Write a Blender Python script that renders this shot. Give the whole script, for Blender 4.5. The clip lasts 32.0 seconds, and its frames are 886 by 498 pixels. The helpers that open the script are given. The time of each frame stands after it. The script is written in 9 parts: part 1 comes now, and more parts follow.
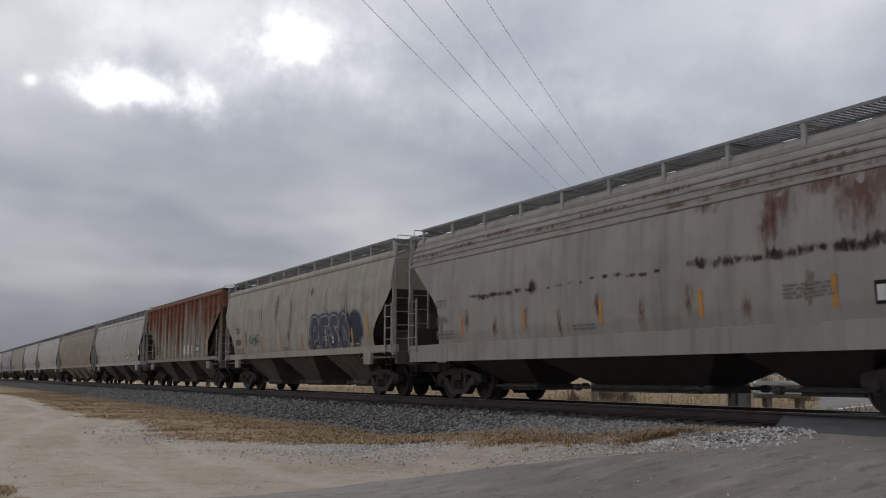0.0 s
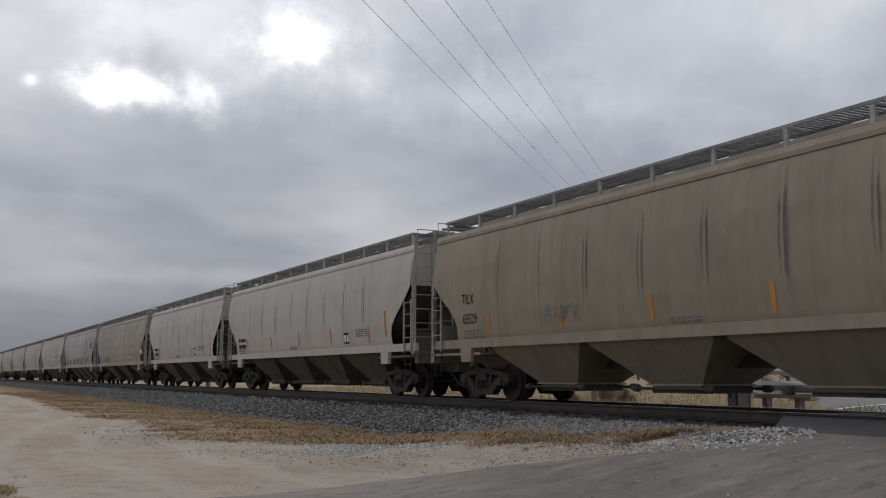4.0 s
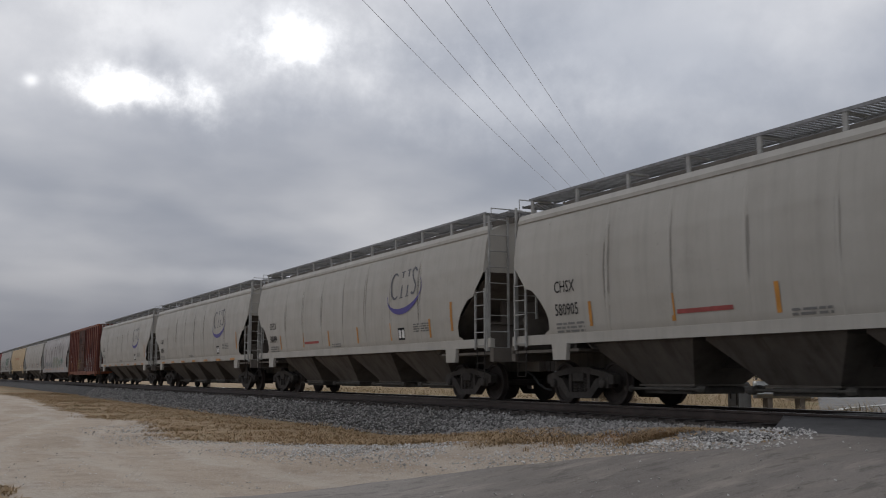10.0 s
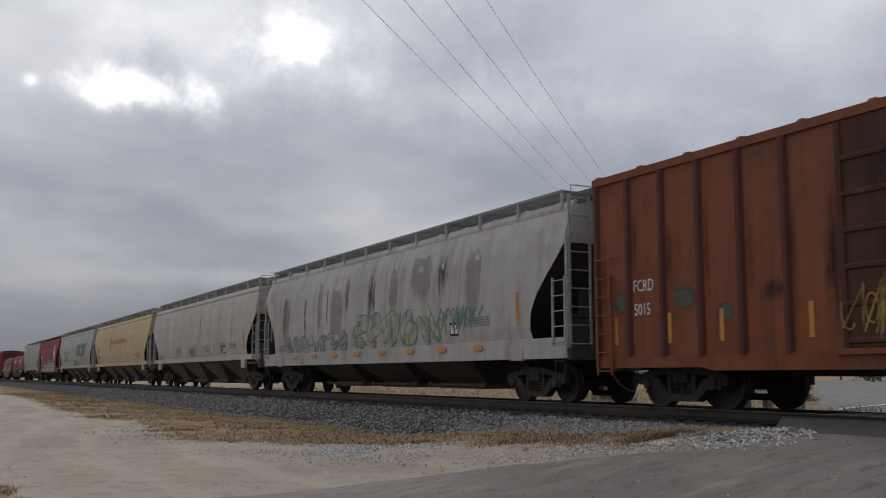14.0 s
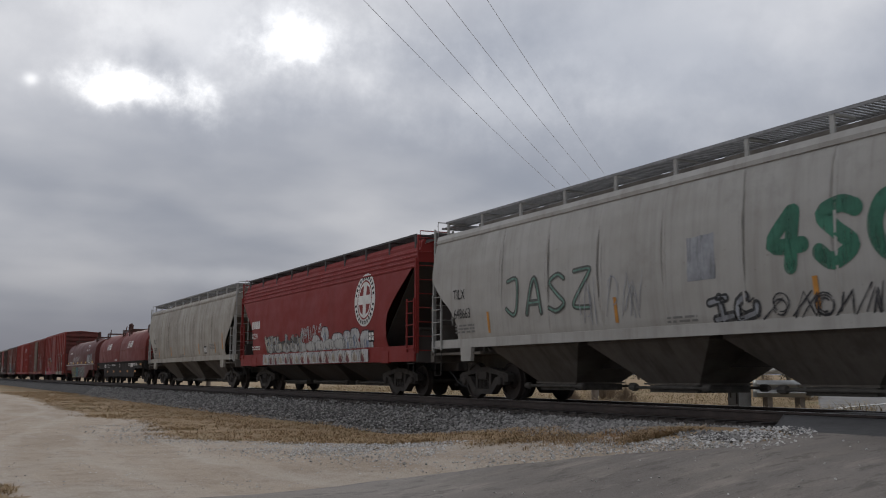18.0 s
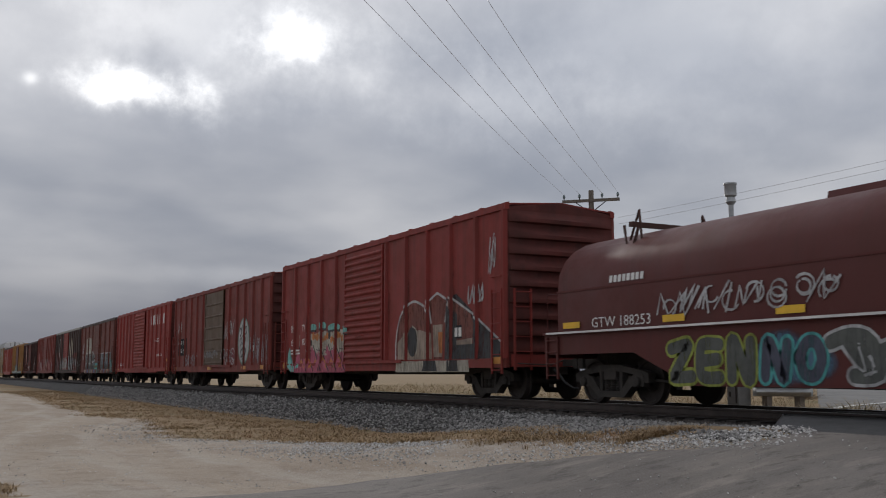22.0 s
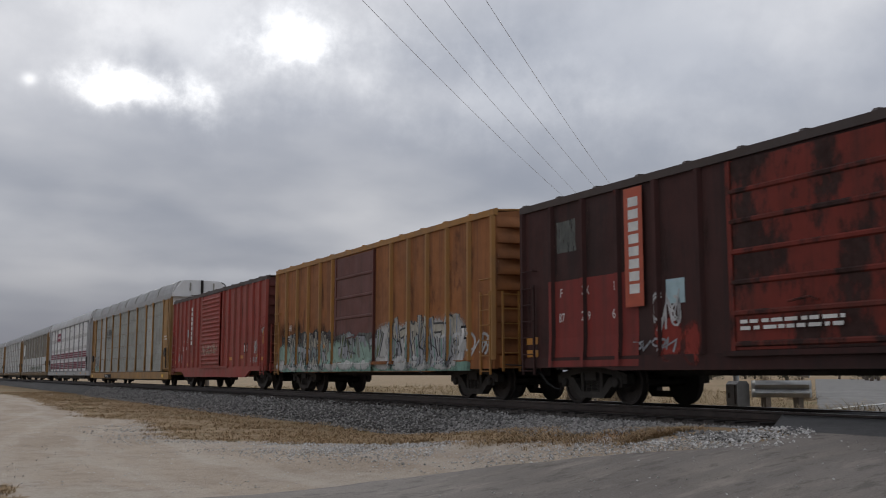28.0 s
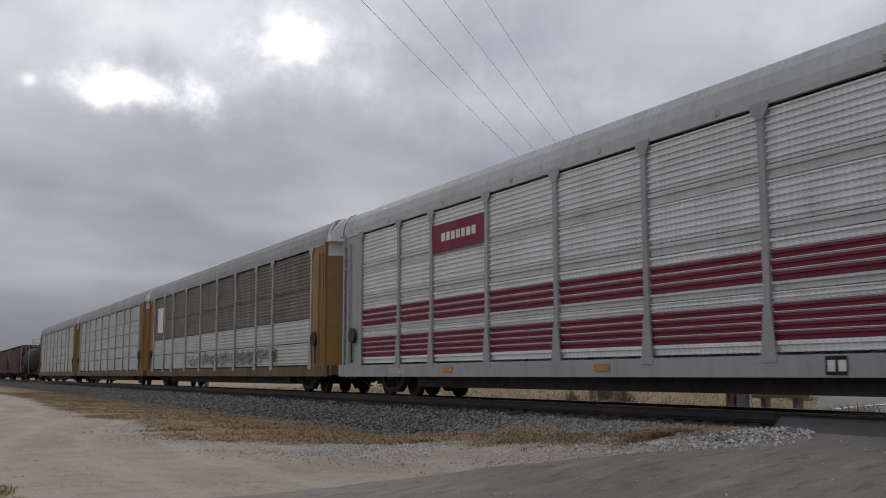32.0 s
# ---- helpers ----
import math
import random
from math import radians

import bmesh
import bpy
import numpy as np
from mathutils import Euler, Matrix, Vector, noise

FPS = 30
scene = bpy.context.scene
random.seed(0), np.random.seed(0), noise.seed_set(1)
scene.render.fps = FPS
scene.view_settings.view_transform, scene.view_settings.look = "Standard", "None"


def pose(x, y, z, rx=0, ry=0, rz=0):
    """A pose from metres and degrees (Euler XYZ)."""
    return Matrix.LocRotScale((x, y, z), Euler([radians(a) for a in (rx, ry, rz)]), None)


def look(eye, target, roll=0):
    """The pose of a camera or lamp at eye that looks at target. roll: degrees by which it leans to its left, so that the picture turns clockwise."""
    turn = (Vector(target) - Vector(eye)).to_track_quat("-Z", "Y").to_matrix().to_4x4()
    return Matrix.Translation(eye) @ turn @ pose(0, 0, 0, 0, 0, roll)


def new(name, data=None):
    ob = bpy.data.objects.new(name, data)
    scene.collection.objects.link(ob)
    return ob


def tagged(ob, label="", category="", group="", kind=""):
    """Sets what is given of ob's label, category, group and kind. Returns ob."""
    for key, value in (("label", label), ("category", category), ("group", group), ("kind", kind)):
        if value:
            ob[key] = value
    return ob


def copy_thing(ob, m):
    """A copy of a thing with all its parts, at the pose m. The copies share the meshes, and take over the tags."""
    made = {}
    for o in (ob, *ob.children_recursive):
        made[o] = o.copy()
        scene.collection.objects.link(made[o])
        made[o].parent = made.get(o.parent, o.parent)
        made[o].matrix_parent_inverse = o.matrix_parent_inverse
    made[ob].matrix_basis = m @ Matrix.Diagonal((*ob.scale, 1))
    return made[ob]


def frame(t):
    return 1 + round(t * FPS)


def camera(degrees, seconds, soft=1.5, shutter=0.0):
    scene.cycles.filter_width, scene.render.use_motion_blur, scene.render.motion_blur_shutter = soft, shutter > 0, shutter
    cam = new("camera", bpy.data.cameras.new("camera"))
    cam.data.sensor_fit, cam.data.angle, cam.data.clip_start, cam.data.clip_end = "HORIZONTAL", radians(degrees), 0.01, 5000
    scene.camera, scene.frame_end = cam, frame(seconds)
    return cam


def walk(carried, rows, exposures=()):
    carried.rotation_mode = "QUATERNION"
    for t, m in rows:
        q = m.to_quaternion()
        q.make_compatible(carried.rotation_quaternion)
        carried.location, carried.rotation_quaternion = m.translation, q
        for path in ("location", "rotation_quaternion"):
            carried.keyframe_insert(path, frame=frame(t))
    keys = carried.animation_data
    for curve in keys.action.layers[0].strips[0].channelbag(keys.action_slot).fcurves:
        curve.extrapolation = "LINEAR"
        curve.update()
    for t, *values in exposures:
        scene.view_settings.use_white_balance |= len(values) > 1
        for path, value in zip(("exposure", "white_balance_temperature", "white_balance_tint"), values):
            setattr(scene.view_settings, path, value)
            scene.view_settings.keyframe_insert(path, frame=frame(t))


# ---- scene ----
# ---------------------------------------------------------------- camera
cam = camera(48.3, 32.0, soft=1.05, shutter=0.06)
EYE = (0.0, 0.0, 0.61)


def held(pitch, yaw):
    return pose(*EYE, 97.3 + pitch, 0, -27.76 + yaw)


walk(cam, [(0.0, held(0, 0)), (4.5, held(0, 0)), (9.0, held(0.02, 0.02)), (14.5, held(0.01, 0.01)), (18.5, held(-0.05, 0.02)), (22.0, held(-0.09, 0.0)),
           (25.5, held(-0.07, 0.0)), (28.0, held(-0.03, -0.06)), (30.0, held(-0.02, -0.09)), (32.0, held(0.0, -0.08))],
     [(0.0, 0.01), (4.5, 0.01), (7.0, -0.03), (12.0, -0.045), (14.2, -0.02), (17.0, -0.05), (21.0, -0.07), (22.2, -0.05), (23.0, -0.01), (30.5, -0.01), (32.0, -0.06)])

# the train: the track's centre line, top of rail at z = 0
TRACK = 13.6
START = -6.32


def gone(t):
    """Metres that the train has run since the start; it picks up a little speed after 20 s."""
    r = min(max(t - 20.0, 0.0), 4.0)
    return 19.9 * t + 0.05 * r * r + 0.4 * max(t - 24.0, 0.0)



# ---------------------------------------------------------------- sky and sun
world = bpy.data.worlds.new("overcast_sky")
scene.world = world
world.use_nodes = True
SUN_AZ, SUN_EL = 13.0, 18.0


class Net:
    """A node tree written as nested calls."""

    def __init__(self, tree):
        self.tree = tree

    def node(self, kind, **values):
        n = self.tree.nodes.new("ShaderNode" + kind)
        for k, v in values.items():
            if k == "op":
                n.operation = v
            elif k == "clamp":
                n.use_clamp = v
            elif k == "dims":
                n.noise_dimensions = v
        return n

    def put(self, n, index, value):
        if isinstance(value, bpy.types.NodeSocket):
            self.tree.links.new(value, n.inputs[index])
        else:
            n.inputs[index].default_value = value

    def math(self, op, a, b=0.0, c=0.0, clamp=False):
        n = self.node("Math", op=op, clamp=clamp)
        for i, v in enumerate((a, b, c)):
            self.put(n, i, v)
        return n.outputs[0]

    def vec(self, op, a, b=(0, 0, 0)):
        n = self.node("VectorMath", op=op)
        self.put(n, 0, a)
        self.put(n, 1, b)
        return n.outputs["Value"] if op in ("DOT_PRODUCT", "LENGTH") else n.outputs[0]

    def noise(self, vector, scale, detail=4.0, rough=0.55, w=None):
        n = self.node("TexNoise", dims="3D" if w is None else "4D")
        self.put(n, "Vector", vector)
        if w is not None:
            self.put(n, "W", w)
        n.inputs["Scale"].default_value, n.inputs["Detail"].default_value, n.inputs["Roughness"].default_value = scale, detail, rough
        return n.outputs[0]

    def ramp(self, value, lo, hi, smooth=True):
        n = self.node("MapRange")
        n.interpolation_type = "SMOOTHSTEP" if smooth else "LINEAR"
        self.put(n, 0, value)
        n.inputs[1].default_value, n.inputs[2].default_value = lo, hi
        return n.outputs[0]

    def mix(self, factor, a, b):
        n = self.node("Mix")
        n.data_type = "RGBA"
        self.put(n, 0, factor)
        self.put(n, 6, a if isinstance(a, bpy.types.NodeSocket) else (*a, 1))
        self.put(n, 7, b if isinstance(b, bpy.types.NodeSocket) else (*b, 1))
        return n.outputs[2]

    def scale(self, vector, s):
        return self.vec("MULTIPLY", vector, s)


def build_sky():
    net = Net(world.node_tree)
    way = net.node("TexCoord").outputs["Generated"]
    sky = net.node("TexSky")
    sky.sky_type, sky.sun_disc = "NISHITA", False
    sky.sun_elevation, sky.sun_rotation = radians(SUN_EL), radians(SUN_AZ)
    parts = net.node("SeparateXYZ")
    net.put(parts, 0, way)
    high = net.math("ADD", net.math("MAXIMUM", parts.outputs[2], 0.0), 0.22)
    flat = net.node("CombineXYZ")
    net.put(flat, 0, net.math("DIVIDE", parts.outputs[0], high))
    net.put(flat, 1, net.math("DIVIDE", parts.outputs[1], high))
    big = net.noise(flat.outputs[0], 0.9, 3.0, 0.5)
    small = net.noise(flat.outputs[0], 2.6, 4.0, 0.5)
    mass = net.math("ADD", net.math("MULTIPLY", big, 0.8), net.math("MULTIPLY", small, 0.2))
    cloud = net.mix(net.ramp(mass, 0.35, 0.68), (0.350, 0.382, 0.456), (0.740, 0.748, 0.785))
    low = net.mix(net.ramp(parts.outputs[2], 0.0, 0.16), (0.235, 0.250, 0.300), cloud)
    # higher cloud is thinner and lets more light through
    top = net.math("ADD", net.math("ADD", 0.80, net.math("MULTIPLY", net.ramp(parts.outputs[2], 0.14, 0.31), 0.20)), net.math("MULTIPLY", net.ramp(parts.outputs[2], 0.38, 0.95), 0.28))
    # thin places in the cloud before the low sun
    glow = None
    ragged = net.math("MULTIPLY", net.math("SUBTRACT", net.noise(way, 19.0, 6.0, 0.6), 0.5), 2.1)
    for az, el, wide, tall, power, tear in ((10.0, 15.6, 2.6, 1.05, 1.15, 1.3), (18.3, 18.9, 2.3, 1.25, 1.15, 1.2), (4.5, 15.7, 0.4, 0.35, 0.4, 0.6),
                                             (15.0, 19.5, 9.5, 4.2, 0.26, 0.9), (31.5, 15.5, 6.0, 2.4, 0.13, 0.9), (16.5, 5.6, 6.0, 0.7, 0.09, 0.5), (41.0, 19.0, 11.0, 7.0, 0.15, 0.6)):
        a, e = radians(az), radians(el)
        middle = (math.sin(a) * math.cos(e), math.cos(a) * math.cos(e), math.sin(e))
        side = (math.cos(a), -math.sin(a), 0)
        rise = (-math.sin(a) * math.sin(e), -math.cos(a) * math.sin(e), math.cos(e))
        u = net.math("DIVIDE", net.vec("DOT_PRODUCT", way, side), math.sin(radians(wide)))
        v = net.math("DIVIDE", net.vec("DOT_PRODUCT", net.vec("SUBTRACT", way, middle), rise), math.sin(radians(tall)))
        front = net.ramp(net.vec("DOT_PRODUCT", way, middle), 0.0, 0.3)
        r = net.math("SQRT", net.math("ADD", net.math("MULTIPLY", u, u), net.math("MULTIPLY", v, v)))
        r = net.math("ADD", r, net.math("MULTIPLY", ragged, tear))
        fall = net.math("EXPONENT", net.math("MULTIPLY", net.math("MULTIPLY", r, net.math("ABSOLUTE", r)), -1.5))
        one = net.math("MULTIPLY", net.math("MULTIPLY", net.math("MINIMUM", fall, 1.3), front), power)
        glow = one if glow is None else net.math("ADD", glow, one)
    sum_ = net.node("VectorMath", op="SCALE")
    net.put(sum_, 0, low)
    net.put(sum_, 3, top)
    add = net.node("Mix")
    add.data_type, add.blend_type = "RGBA", "ADD"
    add.inputs[0].default_value = 1.0
    net.put(add, 6, sum_.outputs[0])
    white = net.node("VectorMath", op="SCALE")
    white.inputs[0].default_value = (1.0, 0.985, 0.95)
    net.put(white, 3, glow)
    net.put(add, 7, white.outputs[0])
    blue = net.node("VectorMath", op="SCALE")
    net.put(blue, 0, sky.outputs[0])
    blue.inputs[3].default_value = 0.0006
    last = net.node("VectorMath", op="ADD")
    net.put(last, 0, add.outputs[2])
    net.put(last, 1, blue.outputs[0])
    back = world.node_tree.nodes["Background"]
    net.put(back, 0, last.outputs[0])
    back.inputs[1].default_value = 1.0


build_sky()
lamp = bpy.data.lights.new("sun", "SUN")
lamp.energy, lamp.angle, lamp.color = 0.7, radians(14), (1.0, 0.96, 0.9)
sun = new("sun", lamp)
a, e = radians(SUN_AZ), radians(SUN_EL)
sun.matrix_world = look((math.sin(a) * math.cos(e) * 100, math.cos(a) * math.cos(e) * 100, math.sin(e) * 100), (0, 0, 0))


# ---------------------------------------------------------------- materials
def material(name, build, rough=0.6, metal=0.0):
    m = bpy.data.materials.new(name)
    m.use_nodes = True
    net = Net(m.node_tree)
    shader = m.node_tree.nodes["Principled BSDF"]
    shader.inputs["Roughness"].default_value = rough
    shader.inputs["Metallic"].default_value = metal
    build(net, shader)
    return m


def bump(net, shader, height, strength, distance=0.01):
    n = net.node("Bump")
    n.inputs["Strength"].default_value, n.inputs["Distance"].default_value = strength, distance
    net.put(n, "Height", height)
    net.put(shader, "Normal", n.outputs[0])


def paint(name, colour, grime=0.35, rust=0.0, fade=0.25, rough=0.5, tone=(0.10, 0.085, 0.065), rust_tone=(0.20, 0.055, 0.022), slots=0.0):
    """Weathered car paint: faded patches, grime that ran down in streaks, rust spots."""

    def build(net, shader):
        at = net.node("TexCoord").outputs["Object"]
        chance = net.math("MULTIPLY", net.node("ObjectInfo").outputs["Random"], 37.0)
        patch = net.ramp(net.noise(at, 0.45, 4.0, 0.6, chance), 0.35, 0.7)
        faded = tuple(c * 0.86 + 0.14 * sum(colour) / 3 * 1.2 for c in colour)
        if max(colour) < 0.3 and tone[0] > 0.06:
            streak, dust = (0.035, 0.025, 0.02), (0.085, 0.055, 0.042)
        else:
            streak, dust = tone, tuple(t * 1.7 for t in tone)
        col = net.mix(net.math("MULTIPLY", patch, fade), colour, faded)
        runs = net.noise(net.scale(at, (1.0, 2.6, 0.16)), 1.6, 6.0, 0.62, chance)
        runs = net.ramp(runs, 0.42, 0.75)
        film = net.ramp(net.noise(at, 1.3, 6.0, 0.65, chance), 0.3, 0.8)
        col = net.mix(net.math("MULTIPLY", runs, grime * 0.75), col, streak)
        col = net.mix(net.math("MULTIPLY", film, grime * 0.6), col, dust)
        thin = net.ramp(net.noise(net.scale(at, (1.0, 7.0, 0.13)), 1.7, 5.0, 0.6, chance), 0.56, 0.72)
        col = net.mix(net.math("MULTIPLY", thin, grime * 0.28), col, streak)
        cloud = net.ramp(net.noise(net.scale(at, (1.0, 1.0, 0.5)), 0.33, 5.0, 0.6, chance), 0.42, 0.66)
        col = net.mix(net.math("MULTIPLY", cloud, grime * 0.45), col, dust)
        blotch = net.ramp(net.noise(at, 0.8, 9.0, 0.7, chance), 0.54, 0.66)
        col = net.mix(net.math("MULTIPLY", blotch, grime * 0.4), col, streak)
        pale = net.ramp(net.noise(net.scale(at, (1.0, 1.0, 0.6)), 1.7, 8.0, 0.72, chance), 0.60, 0.72)
        col = net.mix(net.math("MULTIPLY", pale, 0.16), col, tuple(min(1.0, c * 1.25 + 0.06) for c in colour))
        speck = net.ramp(net.noise(at, 11.0, 3.0, 0.6, chance), 0.68, 0.76)
        col = net.mix(net.math("MULTIPLY", speck, 0.3 + grime * 0.4), col, (0.09, 0.05, 0.03))
        if slots:
            xyz = net.node("SeparateXYZ")
            net.put(xyz, 0, at)
            along = net.math("LESS_THAN", net.math("FRACT", net.math("MULTIPLY", xyz.outputs[1], 7.5)), 0.5)
            upward = net.math("LESS_THAN", net.math("FRACT", net.math("MULTIPLY", xyz.outputs[2], 21.0)), 0.30)
            hole = net.math("MULTIPLY", net.math("MULTIPLY", along, upward), slots)
            col = net.mix(hole, col, (0.05, 0.05, 0.05))
        if rust:
            spot = net.noise(net.scale(at, (1.0, 1.0, 0.45)), 1.1, 8.0, 0.68, chance)
            edge = 0.72 - 0.34 * rust
            if rust > 0.8:
                high = net.node("SeparateXYZ")
                net.put(high, 0, at)
                runny = net.noise(net.scale(at, (1.0, 2.4, 0.10)), 1.5, 6.0, 0.6, chance)
                spot = net.math("ADD", net.math("ADD", net.math("MULTIPLY", runny, 0.75), net.math("MULTIPLY", spot, 0.25)), net.math("MULTIPLY", net.math("SUBTRACT", high.outputs[2], 2.9), 0.075))
                edge = 0.45
            mask = net.ramp(spot, edge, edge + 0.10)
            shade = net.mix(net.ramp(net.noise(at, 7.0, 4.0, 0.6), 0.3, 0.7), rust_tone, tuple(c * 0.45 for c in rust_tone))
            col = net.mix(net.math("MULTIPLY", mask, 0.9), col, shade)
        net.put(shader, "Base Color", col)
        shader.inputs["Specular IOR Level"].default_value = 0.22
        grit = net.noise(at, 26.0, 4.0, 0.6)
        net.put(shader, "Roughness", net.math("ADD", rough, net.math("MULTIPLY", film, 0.25)))
        wave = net.noise(net.scale(at, (1.0, 1.0, 0.7)), 1.15, 2.0, 0.5)
        bump(net, shader, net.math("ADD", net.math("MULTIPLY", grit, 0.12), wave), 0.35, 0.02)

    return material(name, build, rough)


def plain(name, colour, rough=0.6, metal=0.0, vary=0.3, size=6.0, relief=0.2, depth=0.01):
    def build(net, shader):
        at = net.node("TexCoord").outputs["Object"]
        chance = net.math("MULTIPLY", net.node("ObjectInfo").outputs["Random"], 19.0)
        a = net.noise(at, size, 5.0, 0.6, chance)
        b = net.noise(at, size * 0.13, 3.0, 0.5, chance)
        f = net.ramp(net.math("ADD", net.math("MULTIPLY", a, 0.6), net.math("MULTIPLY", b, 0.4)), 0.3, 0.7)
        net.put(shader, "Base Color", net.mix(f, tuple(c * (1 - vary) for c in colour), tuple(min(1, c * (1 + vary)) for c in colour)))
        bump(net, shader, a, relief, depth)

    return material(name, build, rough, metal)


def grains(name, low, high, rough=0.95, tint=(0, 0, 0)):
    """For many small loose pieces joined in one mesh: each island has its own shade."""

    def build(net, shader):
        info = net.node("NewGeometry").outputs["Random Per Island"]
        net.put(shader, "Base Color", net.mix(info, low, high))

    return material(name, build, rough)


def ground_build(net, shader):
    at = net.node("TexCoord").outputs["Object"]
    attr = net.node("Attribute")
    attr.attribute_name = "cover"
    grass = attr.outputs["Fac"]
    a = net.noise(at, 0.22, 6.0, 0.6)
    b = net.noise(at, 2.6, 8.0, 0.68)
    c = net.noise(at, 30.0, 5.0, 0.65)
    d = net.noise(net.scale(at, (1.0, 0.22, 1.0)), 0.9, 5.0, 0.6)
    lot = net.mix(net.ramp(a, 0.35, 0.68), (0.42, 0.340, 0.260), (0.325, 0.256, 0.190))
    lot = net.mix(net.ramp(d, 0.45, 0.72), lot, (0.43, 0.37, 0.306))
    lot = net.mix(net.math("MULTIPLY", net.ramp(b, 0.46, 0.72), 0.6), lot, (0.235, 0.187, 0.142))
    lot = net.mix(net.math("MULTIPLY", net.ramp(c, 0.5, 0.68), 0.6), lot, (0.50, 0.445, 0.385))
    lot = net.mix(net.math("MULTIPLY", net.ramp(c, 0.46, 0.30), 0.4), lot, (0.19, 0.165, 0.14))
    xy = net.node("SeparateXYZ")
    net.put(xy, 0, at)
    lane = net.math("ADD", net.math("MULTIPLY", xy.outputs[0], 1.0), net.math("MULTIPLY", net.math("SINE", net.math("MULTIPLY", xy.outputs[1], 0.09)), 3.0))
    lane = net.math("ADD", lane, net.math("MULTIPLY", net.math("SUBTRACT", d, 0.5), 1.6))
    track = net.ramp(net.math("SINE", net.math("MULTIPLY", lane, 3.4)), 0.55, 0.95)
    lot = net.mix(net.math("MULTIPLY", track, 0.28), lot, (0.50, 0.44, 0.375))
    turf = net.mix(net.ramp(b, 0.3, 0.75), (0.255, 0.172, 0.095), (0.36, 0.262, 0.160))
    turf = net.mix(net.ramp(a, 0.45, 0.75), turf, (0.18, 0.155, 0.08))
    edge = net.ramp(net.math("ADD", grass, net.math("MULTIPLY", net.math("SUBTRACT", b, 0.5), 0.9)), 0.38, 0.62)
    net.put(shader, "Base Color", net.mix(edge, lot, turf))
    shader.inputs["Specular IOR Level"].default_value = 0.2
    bump(net, shader, net.math("ADD", net.math("MULTIPLY", b, 1.0), net.math("MULTIPLY", c, 0.4)), 1.0, 0.06)


def road_build(net, shader):
    at = net.node("TexCoord").outputs["Object"]
    a = net.noise(at, 0.35, 5.0, 0.6)
    b = net.noise(net.scale(at, (0.25, 1.0, 1.0)), 1.4, 6.0, 0.6)
    c = net.noise(at, 55.0, 3.0, 0.7)
    col = net.mix(net.ramp(a, 0.35, 0.7), (0.160, 0.140, 0.124), (0.225, 0.200, 0.178))
    col = net.mix(net.math("MULTIPLY", net.ramp(b, 0.45, 0.72), 0.7), col, (0.265, 0.232, 0.196))
    col = net.mix(net.math("MULTIPLY", net.ramp(c, 0.5, 0.7), 0.4), col, (0.27, 0.265, 0.255))
    col = net.mix(net.math("MULTIPLY", net.ramp(c, 0.48, 0.3), 0.4), col, (0.06, 0.06, 0.06))
    crack = net.ramp(net.noise(net.scale(at, (0.5, 1.0, 1.0)), 4.0, 9.0, 0.75), 0.53, 0.60)
    col = net.mix(net.math("MULTIPLY", crack, 0.5), col, (0.085, 0.076, 0.068))
    pale = net.ramp(net.noise(net.scale(at, (0.3, 1.0, 1.0)), 2.3, 8.0, 0.7), 0.54, 0.66)
    col = net.mix(net.math("MULTIPLY", pale, 0.45), col, (0.33, 0.29, 0.25))
    net.put(shader, "Base Color", col)
    shader.inputs["Specular IOR Level"].default_value = 0.15
    bump(net, shader, net.math("ADD", net.math("MULTIPLY", b, 0.5), net.math("MULTIPLY", c, 0.4)), 0.9, 0.025)


GROUND = material("dry_ground", ground_build, 0.95)
ROAD = material("worn_asphalt", road_build, 0.85)
PALE_ROAD = plain("pale_dusty_asphalt", (0.22, 0.212, 0.20), 0.95, 0, 0.25, 3.0, 0.6, 0.02)
PALE_ROAD.node_tree.nodes["Principled BSDF"].inputs["Specular IOR Level"].default_value = 0.05
APRON = plain("newer_asphalt", (0.075, 0.073, 0.072), 0.8, 0, 0.3, 30.0, 0.5, 0.01)
BALLAST = plain("ballast_bed", (0.085, 0.08, 0.075), 0.95, 0, 0.5, 18.0, 0.9, 0.05)
STONE = grains("ballast_stone", (0.075, 0.070, 0.066), (0.34, 0.325, 0.305))
DARK_STONE = grains("dark_ballast_stone", (0.022, 0.019, 0.017), (0.085, 0.072, 0.062))
PALE_STONE = grains("pale_gravel", (0.24, 0.225, 0.205), (0.62, 0.60, 0.57))


def grass_build(net, shader):
    at = net.node("TexCoord").outputs["Object"]
    one = net.node("NewGeometry").outputs["Random Per Island"]
    col = net.mix(one, (0.235, 0.150, 0.078), (0.44, 0.315, 0.180))
    green = net.ramp(net.noise(at, 0.55, 4.0, 0.6), 0.50, 0.70)
    col = net.mix(net.math("MULTIPLY", green, 0.6), col, (0.145, 0.135, 0.06))
    red = net.ramp(net.noise(net.scale(at, (1.0, 1.0, 0.0)), 0.8, 3.0, 0.6), 0.55, 0.72)
    col = net.mix(net.math("MULTIPLY", red, 0.55), col, (0.24, 0.115, 0.055))
    net.put(shader, "Base Color", col)


